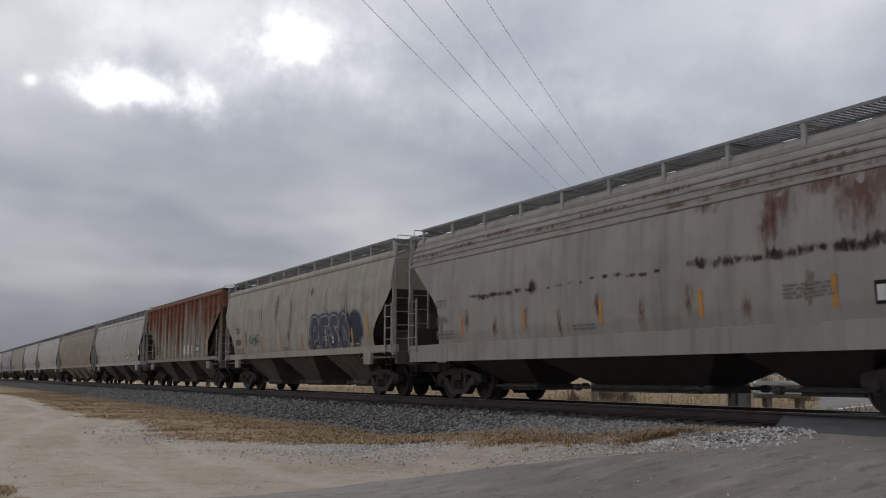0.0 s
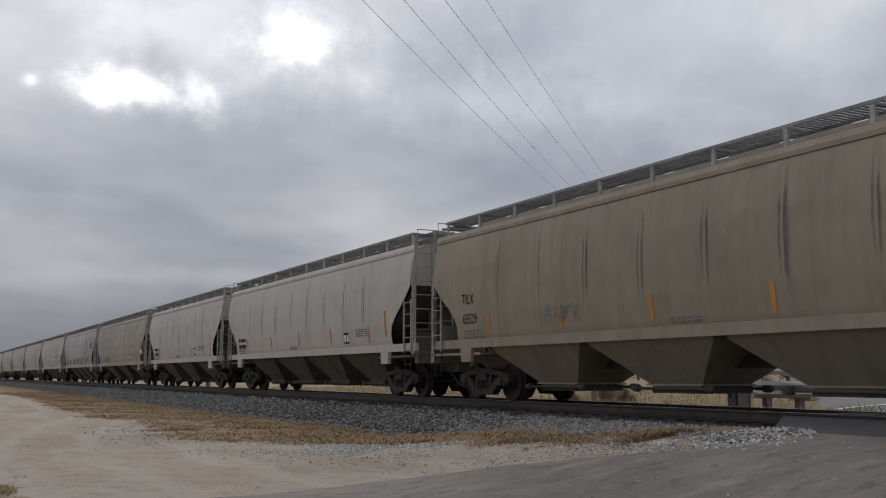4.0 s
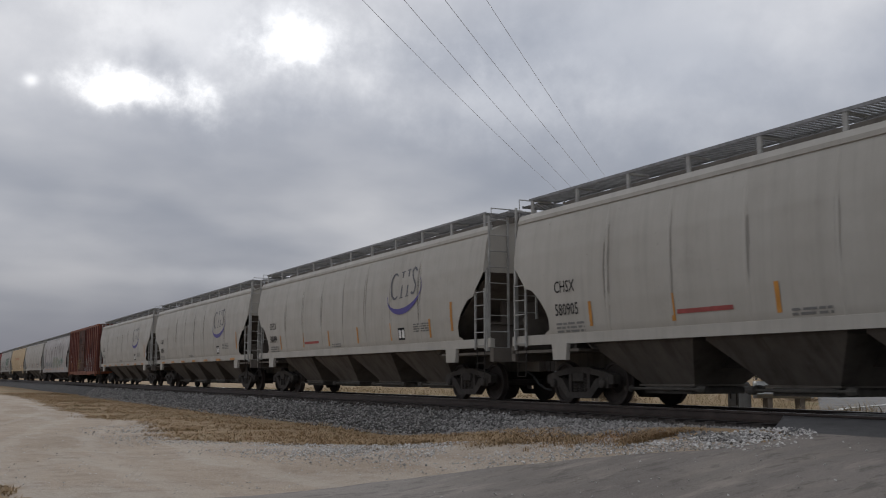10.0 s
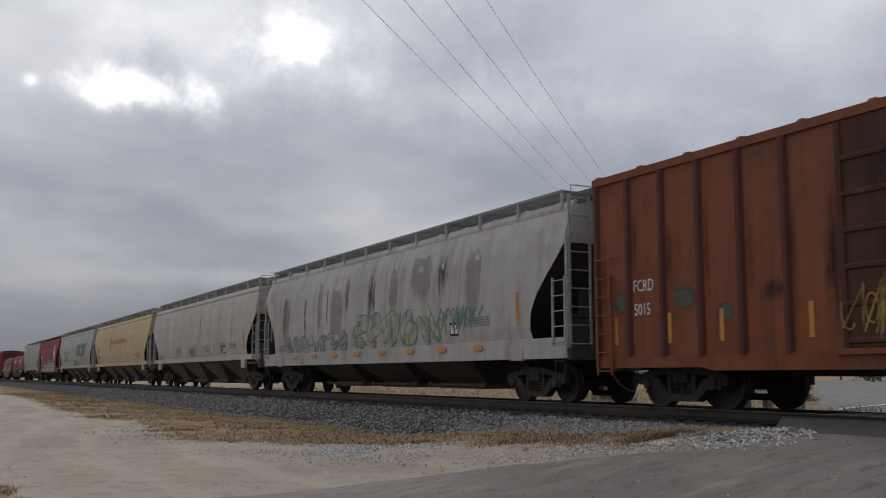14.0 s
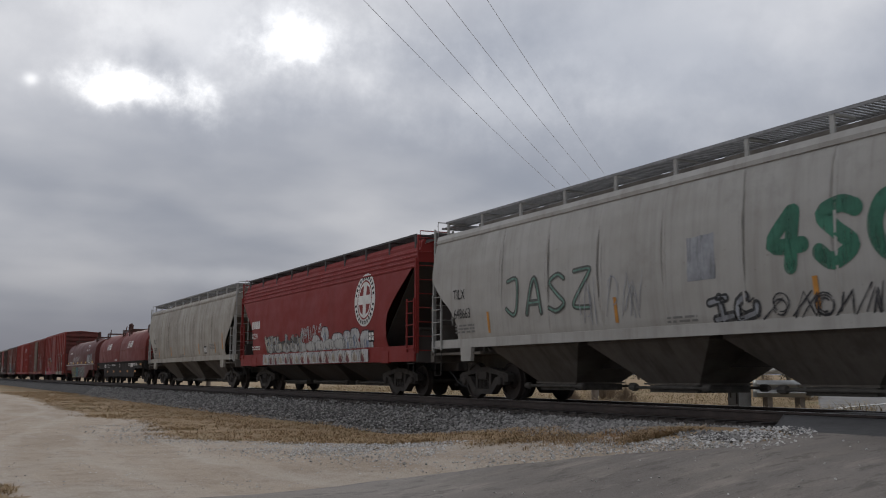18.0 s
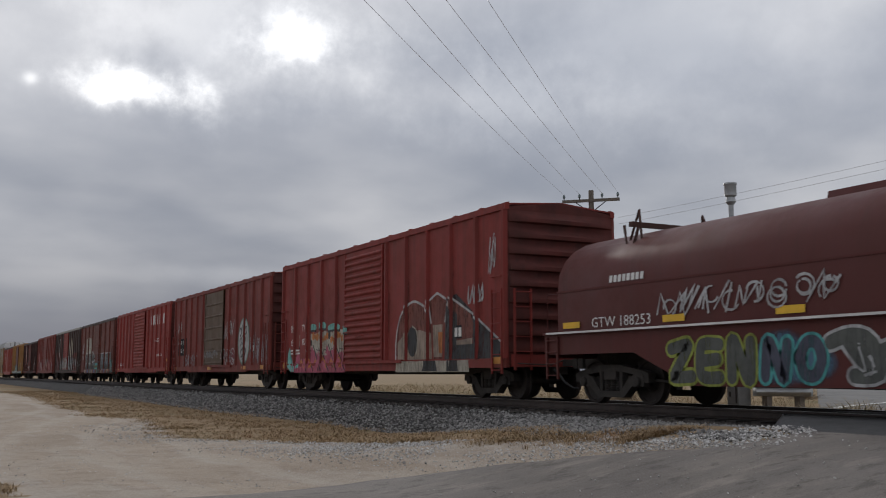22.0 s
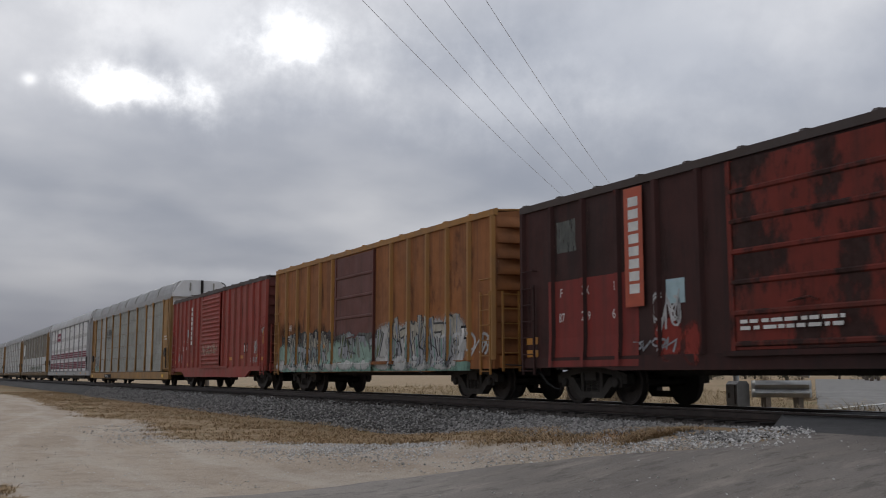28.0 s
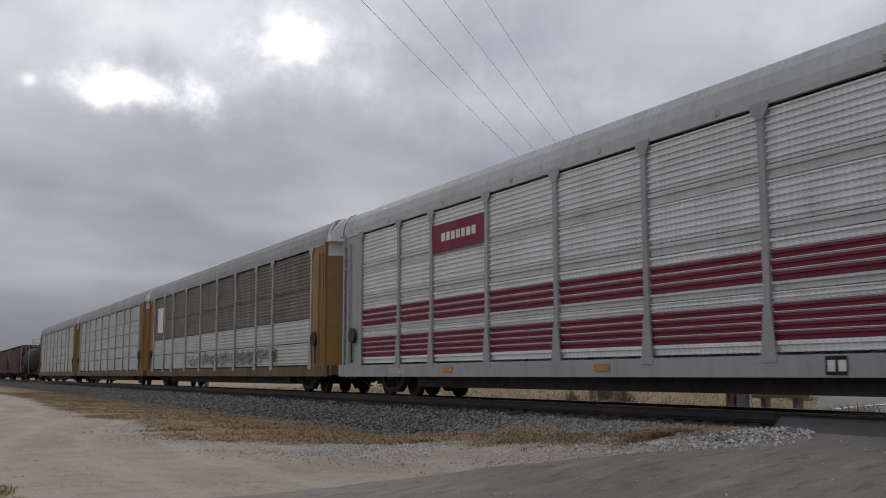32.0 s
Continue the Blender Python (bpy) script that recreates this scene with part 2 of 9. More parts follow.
GRASS = material("dry_grass", grass_build, 0.95)
FIELD = grains("pale_dry_grass", (0.23, 0.170, 0.09), (0.42, 0.33, 0.195))
LEAF = grains("dull_leaf", (0.035, 0.045, 0.025), (0.085, 0.09, 0.05))
BRUSH = grains("bare_brush", (0.12, 0.09, 0.06), (0.28, 0.21, 0.14))
BARK = plain("bark", (0.11, 0.085, 0.065), 0.9, 0, 0.35, 9.0, 0.6, 0.02)
RAIL = plain("rail_steel", (0.050, 0.036, 0.030), 0.55, 0.2, 0.35, 5.0)
RAIL_TOP = plain("worn_rail_head", (0.42, 0.41, 0.40), 0.3, 0.9, 0.15, 3.0, 0.05)
TIE = plain("creosoted_wood", (0.038, 0.031, 0.027), 0.9, 0, 0.4, 5.0, 0.6)
IRON = plain("grimy_cast_iron", (0.042, 0.036, 0.031), 0.9, 0.0, 0.45, 4.0, 0.4)
WHEEL = plain("wheel_steel", (0.036, 0.028, 0.024), 0.75, 0.1, 0.35, 7.0)
GATE = plain("grimy_outlet_steel", (0.085, 0.078, 0.068), 0.85, 0.1, 0.4, 5.0)
RUBBER = plain("hose_rubber", (0.025, 0.024, 0.024), 0.7, 0, 0.2)
GALV = plain("galvanised_steel", (0.36, 0.37, 0.37), 0.5, 0.5, 0.2, 4.0)
OLD_GALV = plain("weathered_galvanised_steel", (0.20, 0.20, 0.195), 0.6, 0.4, 0.3, 4.0)
DULL_RAIL = plain("dull_ladder_steel", (0.34, 0.335, 0.315), 0.65, 0.1, 0.3, 4.0)
GRATE = plain("steel_grating", (0.24, 0.24, 0.24), 0.6, 0.3, 0.3, 8.0)
SOOTY_GRATE = plain("sooty_steel_grating", (0.07, 0.068, 0.066), 0.75, 0.2, 0.3, 8.0)
YELLOW = plain("amber_reflector", (0.50, 0.22, 0.035), 0.5, 0, 0.25, 4.0)
BRIGHT = plain("yellow_reflector", (0.75, 0.45, 0.03), 0.5, 0, 0.15, 4.0)
WHITE = plain("white_lettering", (0.66, 0.65, 0.62), 0.6, 0, 0.2, 3.0)
BLACK = plain("black_lettering", (0.026, 0.026, 0.028), 0.8, 0, 0.2, 3.0)
BLACK.node_tree.nodes["Principled BSDF"].inputs["Specular IOR Level"].default_value = 0.1
WOOD = plain("weathered_pole_wood", (0.16, 0.135, 0.11), 0.9, 0, 0.3, 6.0, 0.5)
WIRE = plain("wire", (0.52, 0.52, 0.53), 0.5, 0.2, 0.1)
GLASSY = plain("insulator", (0.10, 0.13, 0.13), 0.2, 0, 0.1)


def lens_build(net, shader):
    shader.inputs["Base Color"].default_value = (0.5, 0.01, 0.01, 1)
    shader.inputs["Emission Color"].default_value = (1.0, 0.03, 0.02, 1)
    shader.inputs["Emission Strength"].default_value = 6.0


LENS = material("lit_red_lens", lens_build, 0.2)
LENS_OFF = plain("dark_red_lens", (0.10, 0.01, 0.01), 0.2, 0, 0.1)


# ---------------------------------------------------------------- mesh helpers
class Geo:
    """Points and faces of one mesh."""

    def __init__(self):
        self.v, self.f, self.s = [], [], []

    def add(self, verts, faces, smooth=False):
        n = len(self.v)
        self.v.extend(verts)
        for f in faces:
            self.f.append(tuple(i + n for i in f))
            self.s.append(smooth)
        return self

    def box(self, x0, x1, y0, y1, z0, z1):
        return self.add([(x, y, z) for x in (x0, x1) for y in (y0, y1) for z in (z0, z1)],
                        [(0, 1, 3, 2), (4, 6, 7, 5), (0, 4, 5, 1), (2, 3, 7, 6), (0, 2, 6, 4), (1, 5, 7, 3)])

    def prism(self, pts, axis, a, b):
        n = len(pts)
        at = {"x": lambda p, d: (d, p[0], p[1]), "y": lambda p, d: (p[0], d, p[1]), "z": lambda p, d: (p[0], p[1], d)}[axis]
        return self.add([at(p, d) for d in (a, b) for p in pts],
                        [tuple(range(n))[::-1], tuple(range(n, 2 * n))] + [(i, (i + 1) % n, n + (i + 1) % n, n + i) for i in range(n)])

    def loft(self, rings, closed=True, caps=True, smooth=False):
        n, m = len(rings[0]), len(rings)
        faces = []
        for j in range(m - 1):
            for i in range(n if closed else n - 1):
                k = (i + 1) % n
                faces.append((j * n + i, j * n + k, (j + 1) * n + k, (j + 1) * n + i))
        self.add([p for r in rings for p in r], faces, smooth)
        if caps and closed:
            base = len(self.v) - n * m
            for ring in (range(n), range((m - 1) * n, m * n)):
                self.f.append(tuple(base + i for i in ring))
                self.s.append(False)
        return self

    def tube(self, pts, r, n=6):
        rings = []
        pts = [Vector(p) for p in pts]
        for i, p in enumerate(pts):
            d = (pts[min(i + 1, len(pts) - 1)] - pts[max(i - 1, 0)]).normalized()
            side = d.cross(Vector((0, 0, 1)) if abs(d.z) < 0.9 else Vector((1, 0, 0))).normalized()
            other = side.cross(d)
            rr = r[i] if isinstance(r, (list, tuple)) else r
            rings.append([tuple(p + (side * math.cos(t) + other * math.sin(t)) * rr) for t in (2 * math.pi * k / n for k in range(n))])
        return self.loft(rings, smooth=n > 5)

    def lathe(self, prof, n, axis="x", at=(0, 0, 0)):
        rings = []
        for d, r in prof:
            ring = []
            for k in range(n):
                c, s = math.cos(2 * math.pi * k / n) * r, math.sin(2 * math.pi * k / n) * r
                p = {"x": (d, c, s), "y": (c, d, s), "z": (c, s, d)}[axis]
                ring.append((p[0] + at[0], p[1] + at[1], p[2] + at[2]))
            rings.append(ring)
        return self.loft(rings, smooth=True)

    def sheet(self, rows, thick=None):
        n = len(rows[0])
        faces = [(j * n + i, j * n + i + 1, (j + 1) * n + i + 1, (j + 1) * n + i) for j in range(len(rows) - 1) for i in range(n - 1)]
        return self.add([p for r in rows for p in r], faces, True)

    def mesh(self, name, mat):
        me = bpy.data.meshes.new(name)
        me.from_pydata(self.v, [], self.f)
        me.polygons.foreach_set("use_smooth", self.s)
        if any(self.s):
            me.set_sharp_from_angle(angle=radians(38))
        me.materials.append(mat)
        return me


def part(name, geo, mat, parent=None, label="", m=None):
    ob = new(name, geo.mesh(name, mat))
    ob.parent = parent
    if m is not None:
        ob.matrix_basis = m
    return tagged(ob, label)


SHARED = {}


def piece(name, key, make, mat, parent=None, m=None, label=""):
    """An object on a mesh that alike pieces share."""
    k = (name, key, mat.name)
    if k not in SHARED:
        SHARED[k] = make().mesh(name, mat)
    ob = new(name, SHARED[k])
    ob.parent = parent
    if m is not None:
        ob.matrix_basis = m
    return tagged(ob, label)


def interp(table, t):
    if t <= table[0][0]:
        return table[0][1]
    for (a, p), (b, q) in zip(table, table[1:]):
        if t <= b:
            return p + (q - p) * (t - a) / (b - a)
    return table[-1][1]


def step(a, b, t):
    t = min(1.0, max(0.0, (t - a) / (b - a)))
    return t * t * (3 - 2 * t)


# ---------------------------------------------------------------- ground
def ground_z(x, y):
    rise = step(24, 11, y) * (1 - step(-10, -30, y))
    if x < TRACK:
        return -0.9 + 0.72 * step(4.5, 10.8, x) * rise - 0.4 * step(10.9, 11.6, x) * step(10.8, 12.6, y) * rise
    return -0.9 + 0.72 * rise * (1 - 0.6 * step(16, 26, x)) - 0.4 * step(16.2, 15.6, x) * step(10.8, 12.6, y) * rise + 0.35 * step(15, 22, x) * (1 - rise)


LOT_EDGE = [(-40, 9.5), (11, 9.2), (12.5, 8.75), (13.8, 8.5), (15.3, 8.2), (17.6, 7.65), (19.5, 7.3), (21.6, 7.2), (22.9, 6.0), (24, 5.4), (26, 5.5), (28.4, 5.9), (34.6, 6.7),
            (36, 6.0), (38.9, 5.5), (50, 5.9), (72, 6.6), (92, 6.2), (300, 6.0)]
TOE = [(-40, 10.6), (11.6, 9.9), (13.3, 9.3), (16, 10.0), (18, 10.6), (22, 11.2), (24.5, 11.2), (31, 11.4), (37, 11.0), (60, 11.2), (120, 11.2), (900, 11.2)]


def cover(x, y):
    """0 on the bare lot, 1 where dry grass grows."""
    if x > TOE[0][1] - 1 and x > 9.5:
        return 1.0 if not (15 < x and -8 < y < 11.5) else 0.0
    if x < 1.15 + 0.25 * math.sin(y * 3) and 13.2 < y < 15.0:
        return 0.7
    if y < 10.5:
        return 0.0
    return step(-0.3, 0.7, x - interp(LOT_EDGE, y) - 0.5 * noise.noise((y * 0.9, 7, 0))) if y < 400 else 1.0


def axis_steps(fine0, fine1, fine, far):
    out = list(np.arange(fine0, fine1 + 1e-6, fine))
    s, p = fine * 1.3, fine1
    while p < far:
        p += s
        s *= 1.22
        out.append(p)
    s, p = fine * 1.3, fine0
    while p > -far:
        p -= s
        s *= 1.22
        out.insert(0, p)
    return out


def build_ground():
    xs, ys = axis_steps(-4, 16, 0.25, 3500), axis_steps(5, 60, 0.3, 3500)
    verts, cov = [], []
    for y in ys:
        for x in xs:
            near = 1.0 if -20 < x < 40 and -10 < y < 120 else 0.0
            lump = noise.noise((x * 0.55, y * 0.55, 0)) * 0.035 + noise.noise((x * 2.2, y * 2.2, 4)) * 0.012
            verts.append((x, y, ground_z(x, y) + lump * near))
            cov.append(cover(x, y))
    g = Geo()
    n = len(xs)
    g.add(verts, [(j * n + i, j * n + i + 1, (j + 1) * n + i + 1, (j + 1) * n + i) for j in range(len(ys) - 1) for i in range(n - 1)], True)
    me = bpy.data.meshes.new("ground")
    me.from_pydata(g.v, [], g.f)
    me.polygons.foreach_set("use_smooth", g.s)
    me.materials.append(GROUND)
    me.attributes.new("cover", "FLOAT", "POINT").data.foreach_set("value", cov)
    tagged(new("ground", me), "pale caliche lot and dry grass field", "ground", kind="structure")


def build_road():
    # edge of the asphalt towards the lot, then over the crossing and away
    edge = [(-60, 12.0), (3.85, 12.45), (4.7, 12.7), (5.4, 12.8), (6.26, 12.45), (6.94, 12.05), (7.77, 11.2), (8.3, 10.6), (8.86, 9.8), (9.6, 9.55), (10.6, 9.75)]
    g = Geo()
    rows = []
    x = -60.0
    while x <= 10.6:
        top = interp(edge, x) + 0.10 * noise.noise((x * 2.1, 0, 0)) + 0.05 * noise.noise((x * 7, 3, 0))
        ys = [top - 0.02] + [top - 0.3 - (top + 7) * k / 40 for k in range(41)]
        rows.append([(x, y, ground_z(x, y) + 0.045 + (-0.06 if k == 0 else 0.0)) for k, y in enumerate(ys)])
        x += 0.25 if x > -5 else 5.0
    g.sheet(rows)
    tagged(part("road", g, ROAD), "worn grey asphalt road up to the crossing", "road", kind="structure")
    g = Geo()
    rows = []
    for x in (10.45, 10.6, 11.0, 11.5, 12.0, 12.4, 12.68):
        left = 9.85 + (x - 10.5) * 1.0 + 0.06 * noise.noise((x * 5, 1, 0))
        z = -0.15 + 0.11 * step(10.5, 12.6, x)
        rows.append([(x, left + 0.5, ground_z(x, left) - 0.15), (x, left, z + (0.0 if x > 10.5 else -0.06))] + [(x, left - (left + 7) * k / 20, z + (0.0 if x > 10.5 else -0.06)) for k in range(1, 21)])
    g.sheet(rows)
    tagged(part("crossing_apron", g, APRON), "dark newer asphalt apron against the rails", "road", kind="structure")
    g = Geo().box(TRACK - 0.66, TRACK + 0.66, -7, 11.9, -0.2, -0.02)
    tagged(part("crossing_panel", g, APRON), "asphalt crossing surface between the rails", "road", kind="structure")
    g = Geo()
    rows = []
    for x in (14.45, 15, 16, 17, 18.5, 20, 22, 25, 28, 32, 40, 60, 90, 140, 220):
        left = interp(FAR_EDGE, x)
        row = []
        for k in range(0, 16):
            y = left - 0.1 - (left + 9) * k / 15
            z = max(-0.05 - 0.1 * step(15, 18, x), ground_z(x, y) + 0.05) if x < 18 and y < 12.6 else ground_z(x, y) + 0.05
            row.append((x, y, z))
        rows.append([(x, left + 0.1, ground_z(x, left) - 0.08)] + row)
    g.sheet(rows)
    tagged(part("road_beyond", g, PALE_ROAD), "pale dusty asphalt yard and road beyond the track", "road", kind="structure")
    g = Geo()
    pts = [(26.4, 22.9), (27.5, 23.6), (29.7, 24.7), (32, 25.7), (35, 27.2), (42, 30.4)]
    g.sheet([[(x, y, ground_z(x, y) + 0.075), (x, y - 0.35, ground_z(x, y) + 0.08)] for x, y in pts])
    tagged(part("edge_line", g, WHITE), "white painted edge line of the road", "road marking", kind="structure")


FAR_EDGE = [(14, 12.0), (16, 12.3), (17, 13.0), (19, 15.8), (22, 19.4), (27, 24.0), (34, 30.3), (60, 53.5), (220, 196)]


def bed_z(x, y):
    """Top of the ballast over the near shoulder."""
    toe = interp(TOE, y)
    base = ground_z(toe, y)
    if x >= 12.05:
        return -0.25
    return base + (-0.25 - base) * max(0.0, (x - toe) / (12.05 - toe)) ** 0.9


def build_track():
    g = Geo()
    rows = []
    y = 9.6
    while y < 900:
        toe = interp(TOE, y)
        near = [toe - 0.25, toe, toe + (12.05 - toe) * 0.33, toe + (12.05 - toe) * 0.66, 12.05, 12.5, 13.0]
        row = [(x, y, bed_z(x, y) + (0.03 * noise.noise((x * 3, y * 3, 1)) if x > toe else -0.12)) for x in near]
        row += [(14.2, y, -0.24), (15.2, y, -0.25), (16.3, y, ground_z(16.3, y) - 0.05)]
        rows.append(row)
        y += 0.4 if y < 60 else (4 if y < 200 else 50)
    g.sheet(rows)
    rows = [[(10.5, y, -0.5), (12.05, y, -0.19), (15.2, y, -0.2), (16.3, y, -0.9)] for y in (-300, -60, -7)]
    g.sheet(rows)
    tagged(part("ballast_bed", g, BALLAST), "grey crushed stone bed under the track", "ballast", kind="structure")
    for s in (-0.7525, 0.7525):
        shape = [(-0.07, -0.18), (0.07, -0.18), (0.07, -0.165), (0.012, -0.14), (0.012, -0.045), (0.036, -0.035), (0.036, -0.004), (0.028, 0.0), (-0.028, 0.0), (-0.036, -0.004), (-0.036, -0.035), (-0.012, -0.045), (-0.012, -0.14), (-0.07, -0.165)]
        g = Geo().prism([(x + TRACK + s, z) for x, z in shape], "y", -300, 900)
        rail = tagged(part("rail", g, RAIL), "rusty brown steel rail spiked to wooden ties", "rail", group="rails of the track", kind="structure")
        g = Geo().box(TRACK + s - 0.024, TRACK + s + 0.024, -300, 900, -0.003, 0.002)
        part("running_surface", g, RAIL_TOP, rail, "bright worn top of the rail")

    def tie():
        return Geo().box(-1.29, 1.29, -0.115, 0.115, -0.37, -0.175)

    bed = new("sleepers")
    tagged(bed, "dark creosoted wooden ties under the rails", "railway ties", kind="structure")
    y = 12.3
    for i in range(170):
        piece("tie", 0, tie, TIE, bed, pose(TRACK + random.uniform(-0.03, 0.03), y, 0, 0, 0, random.uniform(-1, 1)))
        y += 0.52


def stones(name, spots, mat, label, category):
    """Loose stones at (x, y, z, size), joined."""
    rng = random.Random(7)
    base = [(1, 0, 0), (0, 1, 0), (-1, 0, 0), (0, -1, 0), (0, 0, 0.8), (0, 0, -0.6)]
    faces = [(0, 1, 4), (1, 2, 4), (2, 3, 4), (3, 0, 4), (1, 0, 5), (2, 1, 5), (3, 2, 5), (0, 3, 5)]
    verts, out = [], []
    for x, y, z, s in spots:
        n = len(verts)
        t = rng.uniform(0, 6.3)
        c, q = math.cos(t), math.sin(t)
        tilt = rng.uniform(-0.5, 0.5)
        for p in base:
            px, py, pz = p[0] * s * rng.uniform(0.6, 1.25), p[1] * s * rng.uniform(0.6, 1.25), p[2] * s * rng.uniform(0.6, 1.2) + p[0] * s * tilt
            verts.append((x + px * c - py * q, y + px * q + py * c, z + pz))
        out.extend(tuple(n + i for i in f) for f in faces)
    me = bpy.data.meshes.new(name)
    me.from_pydata(verts, [], out)
    me.materials.append(mat)
    tagged(new(name, me), label, category, kind="stuff")


def build_stones():
    rng = random.Random(3)
    spots, dark = [], []
    while len(spots) + len(dark) < 27000:
        y = 9.8 + 70 * rng.random() ** 2.0
        toe = interp(TOE, y)
        x = rng.uniform(toe - 0.5, 12.75)
        if x < toe and rng.random() < 0.65:
            continue
        if y < x - 0.35 + rng.uniform(-0.15, 0.15) and x > 10.3:
            continue
        s = rng.uniform(0.022, 0.05) * (1 + y / 160)
        z = bed_z(x, y) if x > toe else ground_z(x, y)
        (dark if x > 12.02 + 0.1 * noise.noise((y * 0.8, 0, 0)) + rng.gauss(0, 0.05) - 0.25 * step(22, 12, y) else spots).append((x, y, z + s * 0.35, s))
    stones("stained_ballast", dark, DARK_STONE, "darker ballast stones along the rail", "ballast")
    stones("ballast_stones", spots, STONE, "loose angular grey ballast stones beside the rail", "ballast")
    spots = []
    while len(spots) < 9000:
        y = rng.uniform(9.4, 21) if rng.random() < 0.8 else rng.uniform(12, 32)
        edge = interp(LOT_EDGE, y)
        x = edge - abs(rng.gauss(0, 0.9)) + rng.uniform(0, 0.35)
        if x < 3 or (y < 12.9 and x < 8.9 and y < 12.9 - max(0, x - 5.4) * 0.85 + 0.05):
            continue
        s = rng.uniform(0.008, 0.024) * (1.5 if rng.random() < 0.12 else 1)
        spots.append((x, y, ground_z(x, y) + s * 0.3, s))
    for _ in range(1300):
        x, y = rng.uniform(-1, 7), 12.5 + 22 * rng.random() ** 1.6
        if y < 12.9:
            continue
        s = rng.uniform(0.006, 0.018)
        spots.append((x, y, ground_z(x, y) + s * 0.3, s))
    for _ in range(900):
        x, y = rng.uniform(8.9, 11.2), rng.uniform(8.9, 10.6)
        s = rng.uniform(0.012, 0.035)
        if y > x - 1.1:
            spots.append((x, y, ground_z(x, y) + s * 0.3 + 0.03, s))
    stones("gravel", spots, PALE_STONE, "pale scattered gravel along the road edge", "gravel")
    # single stones that lie on the asphalt
    spots = [(rng.uniform(3, 10), rng.uniform(6, 11), 0, rng.uniform(0.008, 0.02)) for _ in range(160)]
    stones("road_grit", [(x, y, ground_z(x, y) + 0.05, s) for x, y, z, s in spots], PALE_STONE, "loose grit on the asphalt", "gravel")


def blades(name, tufts, mat, label, category):
    """Dry grass: tufts at (x, y, z, height, count)."""
    rng = random.Random(11)
    verts, faces = [], []
    for x, y, z, h, k in tufts:
        for _ in range(k):
            t = rng.uniform(0, 6.3)
            d = rng.uniform(0.7, 2.4) * h
            w = rng.uniform(0.003, 0.008) * (1 + y / 90)
            bx, by = x + rng.gauss(0, 0.05), y + rng.gauss(0, 0.05)
            c, s = math.cos(t), math.sin(t)
            hh = h * rng.uniform(0.3, 0.95)
            n = len(verts)
            verts += [(bx - s * w, by + c * w, z - 0.03), (bx + s * w, by - c * w, z - 0.03),
                      (bx + c * d * 0.4 + s * w * 0.7, by + s * d * 0.4 - c * w * 0.7, z + hh * 0.65), (bx + c * d * 0.4 - s * w * 0.7, by + s * d * 0.4 + c * w * 0.7, z + hh * 0.65),
                      (bx + c * d, by + s * d, z + hh)]
            faces += [(n, n + 1, n + 2, n + 3), (n + 3, n + 2, n + 4)]
    me = bpy.data.meshes.new(name)
    me.from_pydata(verts, [], faces)
    me.materials.append(mat)
    tagged(new(name, me), label, category, kind="stuff")


def build_grass():
    rng = random.Random(5)
    tufts = []
    while len(tufts) < 10500:
        y = 11.2 + 85 * rng.random() ** 1.7
        lo, hi = interp(LOT_EDGE, y), interp(TOE, y)
        x = rng.uniform(lo - 0.1, hi + 0.1) + rng.gauss(0, 0.22) + 0.5 * noise.noise((y * 0.9, 7, 0))
        d = noise.noise((x * 0.6, y * 0.35, 2))
        if d < -0.25 and rng.random() < 0.8:
            continue
        if rng.random() < 0.25 * (x - lo) / (hi - lo):
            continue
        h = rng.uniform(0.035, 0.10) * (1.0 + 0.8 * max(0, d))
        tufts.append((x, y, ground_z(x, y), h, 9 if y < 30 else 6))
    for _ in range(260):
        x, y = rng.uniform(-1.5, 1.2), rng.uniform(13.2, 15.0)
        tufts.append((x, y, ground_z(x, y), rng.uniform(0.04, 0.1), 10))
    blades("dry_grass_strip", tufts, GRASS, "low brown dry grass between lot and ballast", "grass")
    tufts = []
    while len(tufts) < 5200:
        y = 12.6 + 75 * rng.random() ** 1.5
        x = 16.3 + 34 * rng.random() ** 2.0
        if y < interp(FAR_EDGE, x) + 0.4:
            continue
        tufts.append((x, y, ground_z(x, y), rng.uniform(0.15, 0.5), 8))
    blades("field_grass", tufts, FIELD, "pale standing dry grass beyond the track", "grass")


# ---------------------------------------------------------------- running gear
CARS = []
WHEELS = []


def wheelset_geo():
    g = Geo().lathe([(-1.0, 0.07), (1.0, 0.07)], 10)
    for s in (-1, 1):
        prof = [(0.655, 0.10), (0.655, 0.478), (0.69, 0.482), (0.70, 0.457), (0.80, 0.452), (0.805, 0.40), (0.77, 0.38), (0.735, 0.20), (0.80, 0.15), (0.83, 0.15), (0.83, 0.06)]
        g.lathe([(d * s, r) for d, r in prof], 28)
        # lightening marks on the plate, so that a turning wheel shows
        g.box(0.74 * s - 0.012, 0.74 * s + 0.02, -0.03, 0.03, 0.22, 0.36)
    return g


